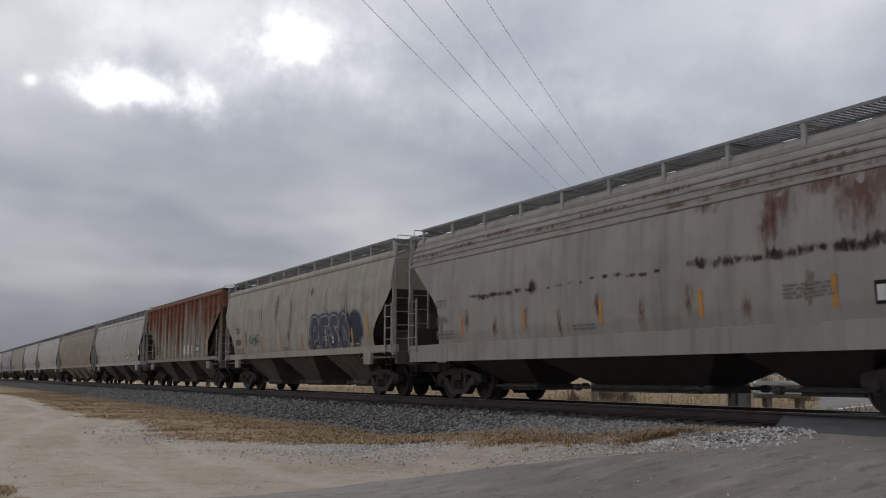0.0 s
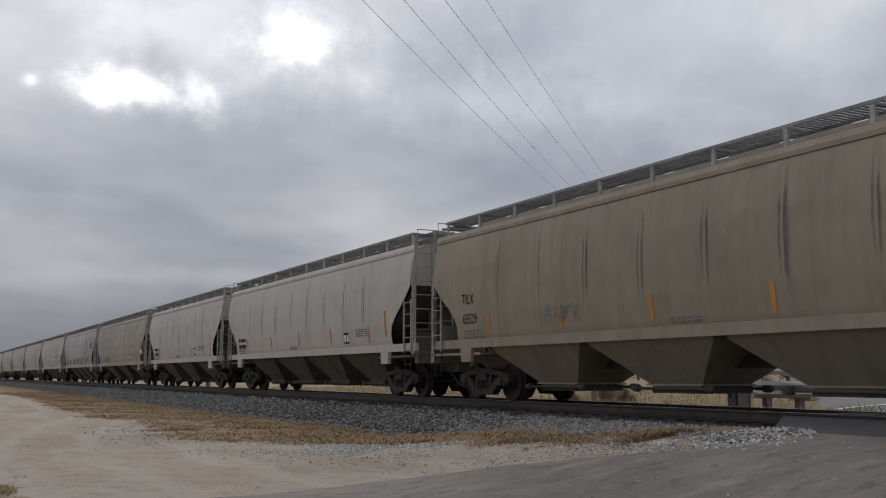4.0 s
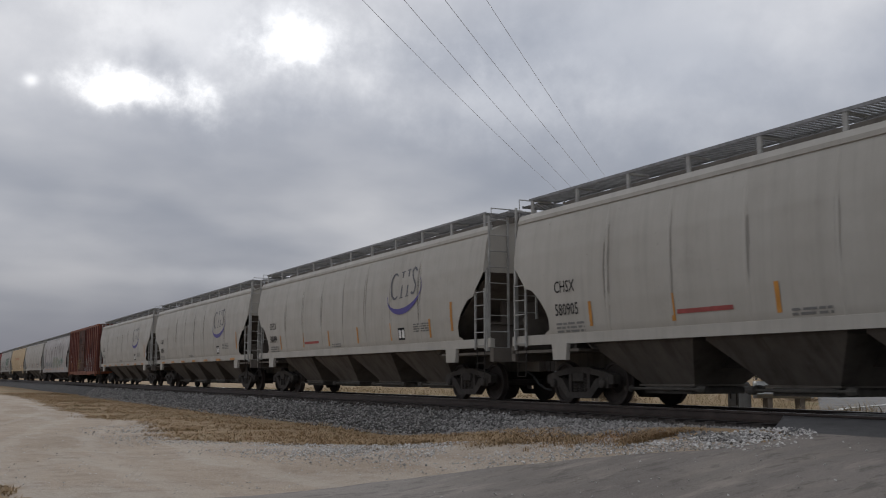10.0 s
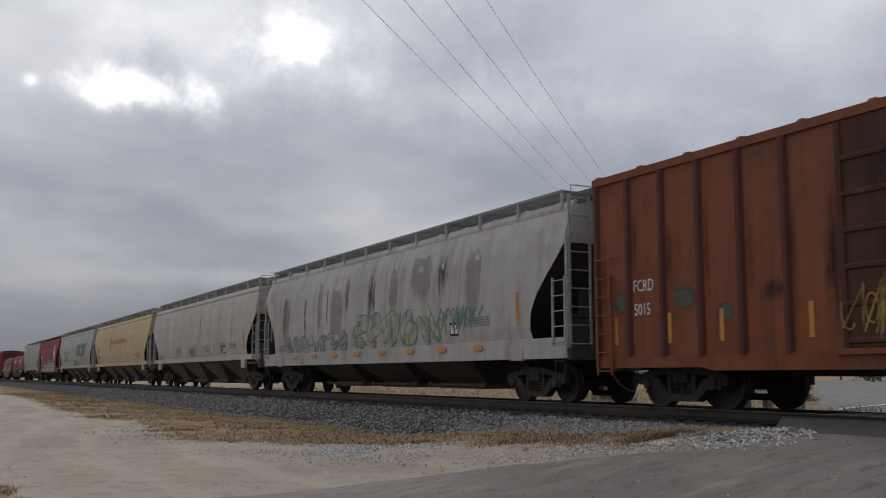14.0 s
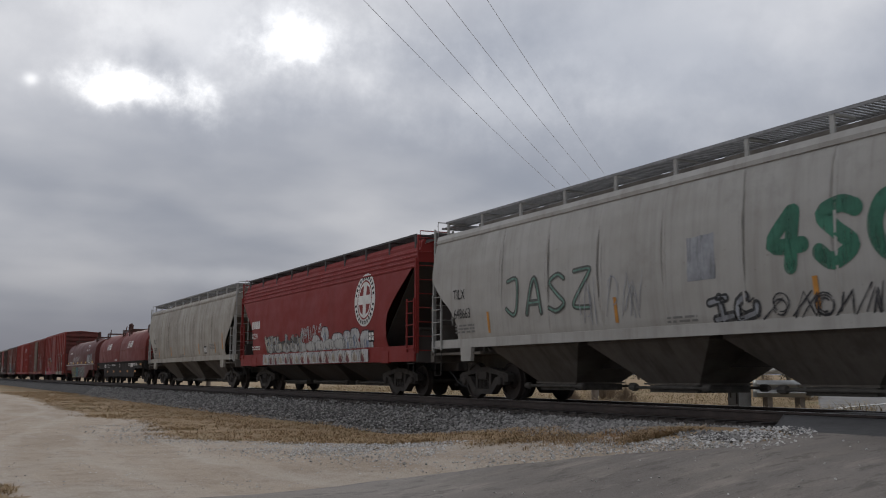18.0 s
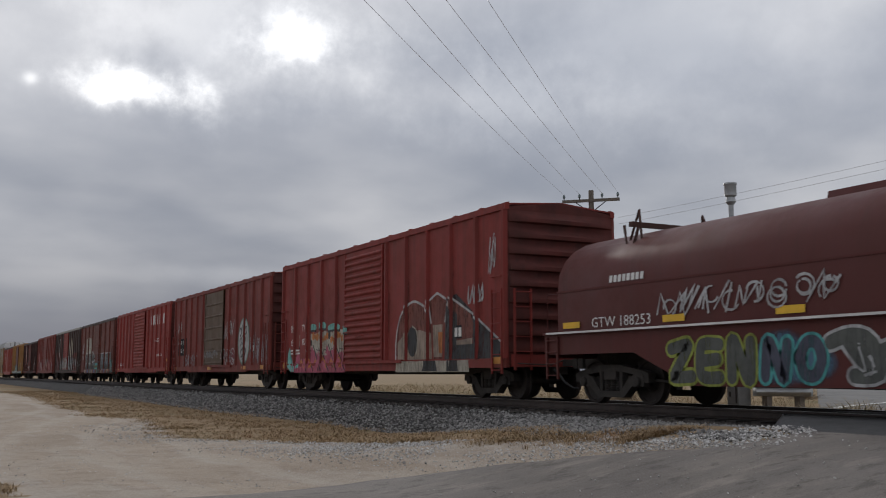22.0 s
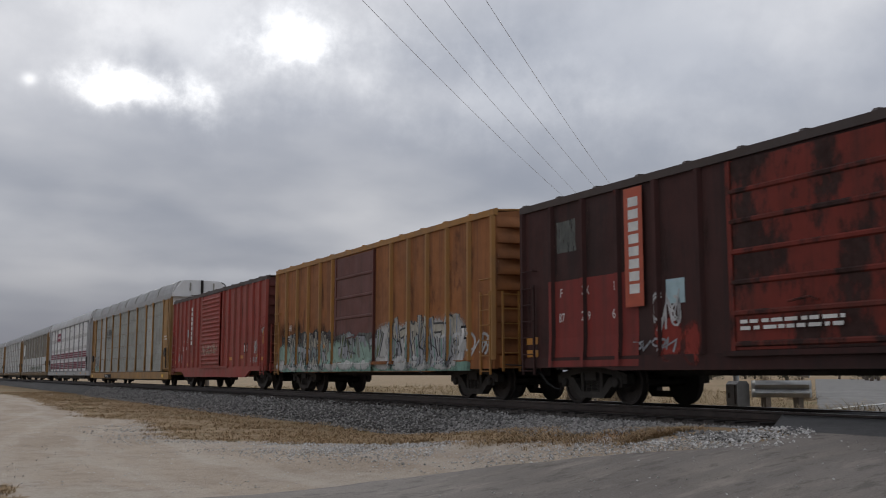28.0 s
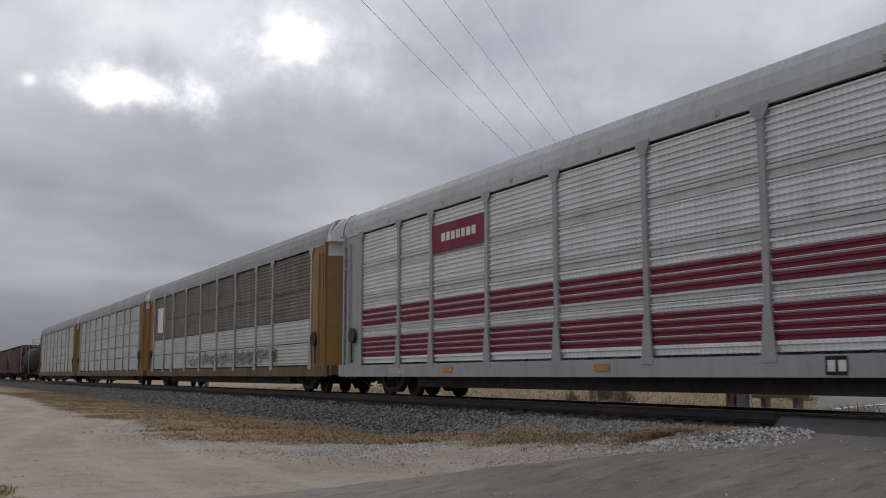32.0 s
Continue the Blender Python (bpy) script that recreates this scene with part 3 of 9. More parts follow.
def side_frame_geo():
    g = Geo()
    # arched top member with its two drooping ends, lower truss, columns and axle boxes
    top = [(-1.2, 0.44), (-1.2, 0.62), (-1.05, 0.67), (-0.6, 0.74), (-0.3, 0.80), (0.3, 0.80), (0.6, 0.74), (1.05, 0.67), (1.2, 0.62), (1.2, 0.44), (1.06, 0.44), (1.02, 0.57), (0.62, 0.62), (0.3, 0.66), (-0.3, 0.66), (-0.62, 0.62), (-1.02, 0.57), (-1.06, 0.44)]
    g.prism(top, "x", -0.09, 0.09)
    low = [(-0.74, 0.40), (-0.74, 0.56), (-0.62, 0.56), (-0.34, 0.27), (0.34, 0.27), (0.62, 0.56), (0.74, 0.56), (0.74, 0.40), (0.42, 0.14), (-0.42, 0.14)]
    g.prism(low, "x", -0.10, 0.10)
    for s in (-1, 1):
        g.box(-0.08, 0.08, s * 0.33 - 0.05, s * 0.33 + 0.05, 0.2, 0.72)
        g.prism([(s * 0.889 - 0.16, 0.36), (s * 0.889 + 0.16, 0.36), (s * 0.889 + 0.17, 0.58), (s * 0.889 + 0.1, 0.64), (s * 0.889 - 0.1, 0.64), (s * 0.889 - 0.17, 0.58)], "x", -0.10, 0.06)
    return g


def spring_geo():
    n = 9
    return Geo().lathe([(0.27 + 0.30 * k / (n * 2), 0.085 if k % 2 else 0.062) for k in range(n * 2 + 1)], 10, "z")


def cap_geo():
    return Geo().lathe([(0, 0.10), (-0.07, 0.10), (-0.10, 0.085), (-0.115, 0.04)], 14)


def bolster_geo():
    g = Geo().prism([(-1.1, 0.5), (-1.1, 0.68), (-0.5, 0.78), (0.5, 0.78), (1.1, 0.68), (1.1, 0.5), (0.4, 0.38), (-0.4, 0.38)], "y", -0.2, 0.2)
    g.lathe([(0.7, 0.3), (0.86, 0.3)], 16, "z")
    for s in (-1, 1):
        g.prism([(-0.75, 0.36), (0.75, 0.36), (0.75, 0.46), (-0.75, 0.46)], "y", s * 0.36 - 0.05, s * 0.36 + 0.05)
    return g


def truck(car, y, caps=IRON):
    base = piece("truck", 0, bolster_geo, IRON, car, pose(0, y, 0))
    for s in (-1, 1):
        piece("side_frame", 0, side_frame_geo, IRON, base, pose(s * 0.99, 0, 0))
        for q in (-0.19, 0.0, 0.19):
            if s < 0:
                piece("spring", 0, spring_geo, IRON, base, pose(s * 0.99, q, 0))
        w = piece("wheelset", 0, wheelset_geo, WHEEL, base, pose(0, s * 0.889, 0.457))
        WHEELS.append((w, car, s * 0.889, y))
        for q in (-1, 1):
            piece("bearing_cap", 0, cap_geo, caps, base, pose(q * 1.05, s * 0.889, 0.457, 0, 0, 0 if q < 0 else 180))
    return base


def coupler_geo():
    g = Geo().box(-0.09, 0.09, -1.0, -0.2, 0.79, 0.95)
    g.prism([(-0.16, -0.22), (-0.16, -0.02), (-0.05, 0.04), (0.03, -0.06), (0.14, -0.04), (0.17, -0.14), (0.1, -0.24)], "z", 0.73, 1.01)
    return g


def hose_geo():
    g = Geo()
    pts = [(0.32, -0.75, 0.72), (0.33, -0.5, 0.62), (0.3, -0.3, 0.42), (0.22, -0.12, 0.30), (0.14, 0.0, 0.28)]
    return g.tube(pts, 0.028, 6)


def draft_gear(car, half):
    for s in (-1, 1):
        piece("coupler", 0, coupler_geo, IRON, car, pose(0, s * half, 0, 0, 0, 0 if s > 0 else 180))
        piece("air_hose", 0, hose_geo, RUBBER, car, pose(0, s * half, 0, 0, 0, 0 if s > 0 else 180))


def ladder_geo(w, z0, z1, rungs):
    """Two stiles and rungs in the y-z plane."""
    g = Geo()
    for s in (-w / 2, w / 2):
        g.box(-0.02, 0.02, s - 0.025, s + 0.025, z0, z1)
    for k in range(rungs):
        z = z0 + 0.08 + (z1 - z0 - 0.16) * k / (rungs - 1)
        g.tube([(-0.03, -w / 2, z), (-0.03, w / 2, z)], 0.014, 5)
    return g


def ladder(car, mat, m, w, z0, z1, rungs):
    return piece("ladder", (round(w, 2), round(z0, 2), round(z1, 2), rungs), lambda: ladder_geo(w, z0, z1, rungs), mat, car, m)


def brake_wheel(car, x, y, z, face, mat):
    g = Geo()
    ring = [(math.cos(t) * 0.27, 0, math.sin(t) * 0.27) for t in (2 * math.pi * k / 16 for k in range(17))]
    g.tube(ring, 0.018, 5)
    for k in range(3):
        t = 2 * math.pi * k / 3
        g.tube([(0, 0, 0), (math.cos(t) * 0.27, 0, math.sin(t) * 0.27)], 0.014, 4)
    part("brake_wheel", g, mat, car, "", pose(x, y + face * 0.1, z))


def begin(name, t0, t1, label, category, group):
    """A car between two coupling lines, given by the seconds at which they come abreast."""
    car = new(name)
    car.empty_display_size = 0.5
    tagged(car, label, category, group)
    half = (gone(t1) - gone(t0)) / 2
    CARS.append((car, (gone(t0) + gone(t1)) / 2 + START))
    return car, half


# ---------------------------------------------------------------- paint on the sides
class Side:
    """The near side of a car: turns (along, up) into places just proud of its sheets."""

    def __init__(self, table, proud=0.006, strips=()):
        self.table, self.proud, self.strips = table, proud, strips

    def at(self, u, z, lift=0.0):
        return (-(interp(self.table, z) + self.proud + lift), u, z)


    def over(self, g):
        """Paint that also covers the posts and doors which stand proud: (along, half width, depth)."""
        if not self.strips:
            return g
        out = Geo().add(g.v, g.f)
        for f in g.f:
            pts = [g.v[i] for i in f]
            lo, hi = min(p[1] for p in pts), max(p[1] for p in pts)
            for u, w, depth in self.strips:
                if hi < u - w or lo > u + w:
                    continue
                cut = pts
                for edge, sign in ((u - w, 1), (u + w, -1)):
                    kept = []
                    for a, b in zip(cut, cut[1:] + cut[:1]):
                        da, db = (a[1] - edge) * sign, (b[1] - edge) * sign
                        if da >= 0:
                            kept.append(a)
                        if (da >= 0) != (db >= 0):
                            t = da / (da - db)
                            kept.append(tuple(p + (q - p) * t for p, q in zip(a, b)))
                    cut = kept
                    if len(cut) < 3:
                        break
                if len(cut) > 2:
                    out.add([(p[0] - depth, p[1], p[2]) for p in cut], [tuple(range(len(cut)))])
        return out


def ribbon(g, side, pts, w, closed=False, lift=0.0):
    n = len(pts)
    left, right = [], []
    for i, (u, z) in enumerate(pts):
        a, b = (pts[(i - 1) % n], pts[(i + 1) % n]) if closed else (pts[max(i - 1, 0)], pts[min(i + 1, n - 1)])
        du, dz = b[0] - a[0], b[1] - a[1]
        d = math.hypot(du, dz) or 1
        ww = w[i] if isinstance(w, list) else w
        left.append(side.at(u - dz / d * ww / 2, z + du / d * ww / 2, lift))
        right.append(side.at(u + dz / d * ww / 2, z - du / d * ww / 2, lift))
    faces = [(i, (i + 1) % n, n + (i + 1) % n, n + i) for i in range(n if closed else n - 1)]
    g.add(left + right, faces)


def blot(g, side, pts, lift=0.0):
    """A filled outline, fanned from its middle."""
    cu, cz = sum(p[0] for p in pts) / len(pts), sum(p[1] for p in pts) / len(pts)
    n = len(pts)
    ring = [side.at(u, z, lift) for u, z in pts]
    half = [side.at((u + cu) / 2, (z + cz) / 2, lift) for u, z in pts]
    g.add(ring + half + [side.at(cu, cz, lift)], [(i, (i + 1) % n, n + (i + 1) % n, n + i) for i in range(n)] + [(n + i, n + (i + 1) % n, 2 * n) for i in range(n)])


def oblong(g, side, u0, u1, z0, z1, lift=0.0, cuts=4):
    rows = [[side.at(u0, z0 + (z1 - z0) * k / cuts, lift), side.at(u1, z0 + (z1 - z0) * k / cuts, lift)] for k in range(cuts + 1)]
    g.sheet(rows)


def curve(pts, per=6):
    """A smooth line through the points."""
    out = []
    for i in range(len(pts) - 1):
        p0, p1, p2, p3 = pts[max(i - 1, 0)], pts[i], pts[i + 1], pts[min(i + 2, len(pts) - 1)]
        for k in range(per):
            t = k / per
            out.append(tuple(0.5 * (2 * b + (c - a) * t + (2 * a - 5 * b + 4 * c - d) * t * t + (3 * b - a - 3 * c + d) * t ** 3) for a, b, c, d in zip(p0, p1, p2, p3)))
    out.append(pts[-1])
    return out


def spray(name, colour):
    """Sprayed paint, thin and worn through in places."""

    def build(net, shader):
        at = net.node("TexCoord").outputs["Object"]
        a = net.noise(at, 2.3, 6.0, 0.65)
        b = net.noise(net.scale(at, (1.0, 3.0, 0.5)), 3.0, 6.0, 0.7)
        net.put(shader, "Base Color", net.mix(net.ramp(a, 0.3, 0.7), tuple(c * 0.7 for c in colour), tuple(c * 1.2 for c in colour)))
        net.put(shader, "Alpha", net.math("ADD", 0.62, net.math("MULTIPLY", net.ramp(b, 0.36, 0.56), 0.36)))

    return material(name, build, 0.65)


def worn(name, colour, strength=0.85, broken=3.4):
    """A stain that thins out towards its rim."""

    def build(net, shader):
        at = net.node("TexCoord").outputs["Object"]
        own = net.node("SeparateXYZ")
        net.put(own, 0, net.node("TexCoord").outputs["Generated"])
        dy, dz = (net.math("MULTIPLY", net.math("SUBTRACT", own.outputs[i], 0.5), 2.0) for i in (1, 2))
        soft = net.math("SUBTRACT", 1.0, net.math("SQRT", net.math("ADD", net.math("MULTIPLY", dy, dy), net.math("MULTIPLY", dz, dz))))
        a = net.noise(net.scale(at, (1.0, 2.0, 0.7)), 3.5, 8.0, 0.7)
        net.put(shader, "Base Color", net.mix(net.ramp(a, 0.35, 0.7), colour, tuple(c * (0.5 if broken > 2 else 0.75) for c in colour)))
        thick = net.math("ADD", net.math("MULTIPLY", soft, 0.85), net.math("MULTIPLY", net.math("SUBTRACT", a, 0.52 if broken > 2 else 0.45), broken))
        net.put(shader, "Alpha", net.math("MULTIPLY", net.math("MULTIPLY", net.ramp(thick, 0.0, 0.95 if broken > 2 else 0.5), net.ramp(soft, 0.0, 0.3)), strength))

    return material(name, build, 0.9)


SPRAY = {k: spray("spray_" + k, c) for k, c in {
    "white": (0.46, 0.46, 0.455), "grey": (0.30, 0.31, 0.33), "black": (0.03, 0.03, 0.035), "navy": (0.05, 0.065, 0.15), "steel": (0.18, 0.22, 0.30), "green": (0.035, 0.16, 0.10), "mint": (0.15, 0.28, 0.225),
    "pink": (0.50, 0.10, 0.16), "cream": (0.55, 0.45, 0.34), "orange": (0.55, 0.19, 0.05), "teal": (0.08, 0.36, 0.34), "cyan": (0.10, 0.32, 0.42), "ochre": (0.34, 0.24, 0.05), "lime": (0.30, 0.34, 0.06),
    "maroon": (0.16, 0.03, 0.035), "olive": (0.10, 0.13, 0.04), "blue": (0.06, 0.16, 0.33), "smoke": (0.09, 0.095, 0.085), "ink": (0.065, 0.07, 0.10), "char": (0.035, 0.036, 0.038), "rose": (0.40, 0.085, 0.135), "amber": (0.46, 0.15, 0.03), "aqua": (0.17, 0.43, 0.385), "tan": (0.30, 0.235, 0.185), "brick": (0.17, 0.05, 0.035), "bone": (0.40, 0.37, 0.30)}.items()}
HAZE = {k: worn("haze_" + k, c, 0.6 if k == "soot" else 0.88, 2.2 if k == "soot" else 1.3) for k, c in {"navy": (0.045, 0.055, 0.085), "white": (0.52, 0.52, 0.50), "pink": (0.56, 0.27, 0.28), "cream": (0.54, 0.48, 0.39), "mint": (0.30, 0.42, 0.35), "soot": (0.02, 0.016, 0.014), "blue": (0.10, 0.18, 0.26), "olive": (0.10, 0.115, 0.085), "teal": (0.14, 0.40, 0.38), "orange": (0.55, 0.22, 0.07)}.items()}


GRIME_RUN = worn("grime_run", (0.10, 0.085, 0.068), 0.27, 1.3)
SOOT_RUN = worn("soot_run", (0.038, 0.026, 0.022), 0.34, 2.8)
ARC = [(math.cos(t) * 0.42, 0.5 + 0.5 * math.sin(t)) for t in (0.9 + 4.5 * k / 7 for k in range(8))]
STROKES = {
    "E": [[(0.42, 0.96), (-0.2, 1.0), (-0.4, 0.8), (-0.42, 0.2), (-0.2, 0.0), (0.42, 0.04)], [(-0.35, 0.5), (0.3, 0.55)]],
    "S": [[(0.4, 0.86), (0.05, 1.0), (-0.38, 0.78), (0.0, 0.5), (0.38, 0.24), (-0.05, 0.0), (-0.42, 0.12)]],
    "P": [[(-0.32, 0.0), (-0.36, 0.5), (-0.32, 1.0), (0.2, 1.0), (0.42, 0.72), (0.15, 0.45), (-0.2, 0.45)]],
    "O": [[(-0.38, 0.5), (-0.2, 0.95), (0.2, 0.95), (0.38, 0.5), (0.2, 0.05), (-0.2, 0.05), (-0.38, 0.5)]],
    "K": [[(-0.34, 0.0), (-0.3, 1.0)], [(0.42, 0.98), (-0.2, 0.5), (0.4, 0.02)]],
    "A": [[(-0.44, 0.0), (-0.12, 0.9), (0.12, 0.9), (0.44, 0.0)], [(-0.25, 0.34), (0.25, 0.34)]],
    "N": [[(-0.4, 0.0), (-0.36, 0.95), (-0.2, 0.9), (0.2, 0.1), (0.36, 0.05), (0.4, 1.0)]],
    "Z": [[(-0.42, 0.94), (0.34, 1.0), (0.3, 0.8), (-0.3, 0.2), (-0.34, 0.0), (0.44, 0.05)]],
    "R": [[(-0.36, 0.0), (-0.36, 0.95), (0.2, 1.0), (0.4, 0.72), (0.1, 0.46), (-0.2, 0.45)], [(0.0, 0.42), (0.42, 0.0)]],
    "B": [[(-0.4, 0.0), (-0.42, 0.5), (-0.4, 0.97), (0.0, 1.0), (0.4, 0.97), (0.42, 0.5), (0.4, 0.0)], [(-0.3, 0.48), (0.3, 0.52)], [(0.0, 0.9), (0.0, 0.55)]],
    "Q": [[(-0.38, 0.0), (-0.4, 0.97), (0.0, 1.0), (0.4, 0.97), (0.4, 0.0), (0.0, 0.02), (-0.38, 0.0)], [(-0.25, 0.7), (0.2, 0.68)], [(-0.1, 0.35), (0.3, 0.33)]],
    "4": [[(0.15, 0.0), (0.14, 0.5), (0.15, 1.0)], [(0.1, 0.98), (-0.4, 0.4), (0.42, 0.38)]],
    "C": [ARC],
    "J": [[(-0.3, 0.98), (0.3, 1.0), (0.28, 0.3), (0.0, 0.0), (-0.4, 0.2)]],
    "H": [[(-0.36, 0.0), (-0.3, 1.0)], [(0.36, 1.0), (0.3, 0.0)], [(-0.3, 0.45), (0.3, 0.55)]],
}


def fat_line(g, side, pts, w, lift, per=5):
    """A broad line with round ends."""
    pts = curve(pts, per)
    for end in (0, -1):
        a, b = pts[end], pts[1 if end == 0 else -2]
        d = math.hypot(a[0] - b[0], a[1] - b[1]) or 1
        way = ((a[0] - b[0]) / d, (a[1] - b[1]) / d)
        more = [(a[0] + way[0] * w * q, a[1] + way[1] * w * q) for q in (0.25, 0.42, 0.5)]
        pts = more[::-1] + pts if end == 0 else pts + more
    n = len(pts)
    ws = [w * {0: 0.15, 1: 0.55, 2: 0.87}.get(min(i, n - 1 - i), 1.0) for i in range(n)]
    ribbon(g, side, pts, ws, False, lift)


def bubble_letters(car, side, u0, u1, z0, z1, n, fills, line, seed, trim=None, fat=0.62, word="", label="spray-painted bubble letters"):
    """Graffiti letters from u0 (left, the greater along) to u1."""
    rng = random.Random(seed)
    w, h = (u0 - u1) / n, z1 - z0
    last = ""
    for i in range(n):
        layers = {}

        def layer(key):
            return layers.setdefault(key, Geo())

        kind = word[i] if word else rng.choice([k for k in STROKES if k != last])
        last = kind
        broad = min(w * (0.22 + 0.16 * fat), h * 0.26)
        tall = h * (rng.uniform(0.88, 1.1) if not word else 1.0)
        wide = w * (0.95 if word else rng.uniform(1.1, 1.55))
        turn = rng.uniform(-0.12, 0.12) if word else rng.choice((-1, 1)) * rng.uniform(0.5, 1.3)
        if not word and rng.random() < 0.4:
            wide = -wide
        cu, cz = u0 - w * (i + 0.5), (z0 + z1) / 2 + rng.uniform(-0.05, 0.05) * h

        def put(p):
            a, b = p[0] * wide * 0.8, (p[1] - 0.5) * (tall - broad)
            return (cu - (a * math.cos(turn) - b * math.sin(turn)), min(z1 - broad * 0.6, max(z0 + broad * 0.6, cz + a * math.sin(turn) + b * math.cos(turn))))

        loose = 0.03 if word else 0.10
        strokes = [[put((a + rng.uniform(-loose, loose), b + rng.uniform(-loose, loose))) for a, b in s] for s in STROKES[kind]]
        base = 0.0008 * (i % 3)
        per = 5 if word else 2
        for j, s in enumerate(strokes):
            more = 0.0003 * j
            if trim:
                fat_line(layer(trim), side, s, broad + 0.26, 0.0010 + base + more, per)
            fat_line(layer(line), side, s, broad + rng.uniform(0.08, 0.12), 0.0040 + base + more, per)
            fat_line(layer(fills[i % len(fills)]), side, s, broad, 0.0070 + base + more, per)
            if len(fills) > 1:
                fat_line(layer(fills[(i + 1) % len(fills)]), side, [(a, b + broad * 0.12) for a, b in s], broad * 0.42, 0.0100 + base + more, per)
        if not word:
            for _ in range(3):
                a, b = rng.uniform(-0.4, 0.4), rng.uniform(0.05, 0.6)
                pts = curve([put((a, b)), put((a + rng.uniform(-0.25, 0.25), b + 0.2)), put((a + rng.uniform(-0.2, 0.2), b + rng.uniform(0.3, 0.5)))], 4)
                ribbon(layer(line), side, pts, rng.uniform(0.02, 0.045), False, 0.0125 + base)
        whole, index, mats = Geo(), [], []
        for key, g in layers.items():
            g = side.over(g)
            whole.add(g.v, g.f)
            index += [len(mats)] * len(g.f)
            mats.append(SPRAY[key])
        ob = part("graffiti_letter", whole, mats[0], car, label)
        for extra in mats[1:]:
            ob.data.materials.append(extra)
        ob.data.polygons.foreach_set("material_index", index)


def mural_piece(car, side, layers, label, name="graffiti_letter"):
    """One painted form in several colours: (colour, kind, points, width), laid one over the other.

    kind: fill (outline seen from its middle), line (smooth), edge (straight corners)."""
    whole, index, mats = Geo(), [], []
    for i, (colour, kind, pts, w) in enumerate(layers):
        g = Geo()
        lift = 0.0012 + 0.0009 * i
        if kind == "fill":
            blot(g, side, pts, lift)
        elif kind == "line":
            ribbon(g, side, curve(pts, 5), w, False, lift)
        else:
            ribbon(g, side, [(p[0] + (q[0] - p[0]) * t, p[1] + (q[1] - p[1]) * t) for p, q in zip(pts, pts[1:]) for t in (0.0, 0.5)] + pts[-1:], w, False, lift)
        g = side.over(g)
        whole.add(g.v, g.f)
        if SPRAY[colour] not in mats:
            mats.append(SPRAY[colour])
        index += [mats.index(SPRAY[colour])] * len(g.f)
    ob = part(name, whole, mats[0], car, label)
    for extra in mats[1:]:
        ob.data.materials.append(extra)
    ob.data.polygons.foreach_set("material_index", index)


def ground_coat(car, side, u0, u1, z0, z1, colour, seed, jag=0.2, lift=0.0006, label="sprayed ground of graffiti"):
    """A painted field from u0 (left) to u1 with a ragged upper rim."""
    rng = random.Random(seed)
    n = max(4, int((u0 - u1) / 0.16))
    rows = []
    drift = 0.0
    for k in range(n + 1):
        u = u0 + (u1 - u0) * k / n
        drift = 0.6 * drift + rng.uniform(-1, 1) * 0.5
        top = z1 - jag * (0.5 + 0.5 * max(-1.0, min(1.0, drift)))
        rows.append([side.at(u + rng.uniform(-0.02, 0.02), z0 + (top - z0) * q / 4, lift) for q in range(5)])
    part("spray_ground", side.over(Geo().sheet(rows)), SPRAY[colour], car, label)


def ellipse(u, z, a, b, n=16, lean=0.0):
    return [(u + math.cos(2 * math.pi * k / n) * a + lean * math.sin(2 * math.pi * k / n) * b, z + math.sin(2 * math.pi * k / n) * b) for k in range(n)]


def wild_letters(car, side, u0, u1, z0, z1, n, fill, shade, line, seed, label="angular spray-painted letters"):
    """Interlocking angular letters: bars with sharp corners, a shaded core and a dark outline."""
    rng = random.Random(seed)
    w, h = (u0 - u1) / n, z1 - z0
    for i in range(n):
        cu = u0 - w * (i + 0.5)
        lean = rng.uniform(-0.15, 0.15) * w
        bars_ = []
        for _ in range(rng.choice((2, 3))):
            a = rng.uniform(-0.45, 0.45) * w
            b = a + rng.uniform(-0.35, 0.35) * w
            bars_.append([(cu - a - lean, z0 + h * rng.uniform(0.0, 0.15)), (cu - (a + b) / 2, z0 + h * rng.uniform(0.4, 0.6)), (cu - b + lean, z0 + h * rng.uniform(0.8, 1.0))])
        a = rng.uniform(0.15, 0.4) * w
        zc = z0 + h * rng.uniform(0.35, 0.8)
        bars_.append([(cu + a, zc + rng.uniform(-0.1, 0.1) * h), (cu - a, zc), (cu - a * 1.3, zc - rng.uniform(0.2, 0.35) * h)])
        wide = rng.uniform(0.20, 0.27) * min(w, h)
        layers = [(line, "edge", p, wide + 0.11) for p in bars_] + [(fill, "edge", p, wide) for p in bars_]
        layers += [(shade, "edge", [(u, z - 0.02) for u, z in p], wide * 0.32) for p in bars_[:2]]
        layers.append((line, "line", [(cu + rng.uniform(-0.5, 0.5) * w, z0 + h * rng.uniform(0, 1)) for _ in range(3)], 0.03))
        mural_piece(car, side, layers, label)


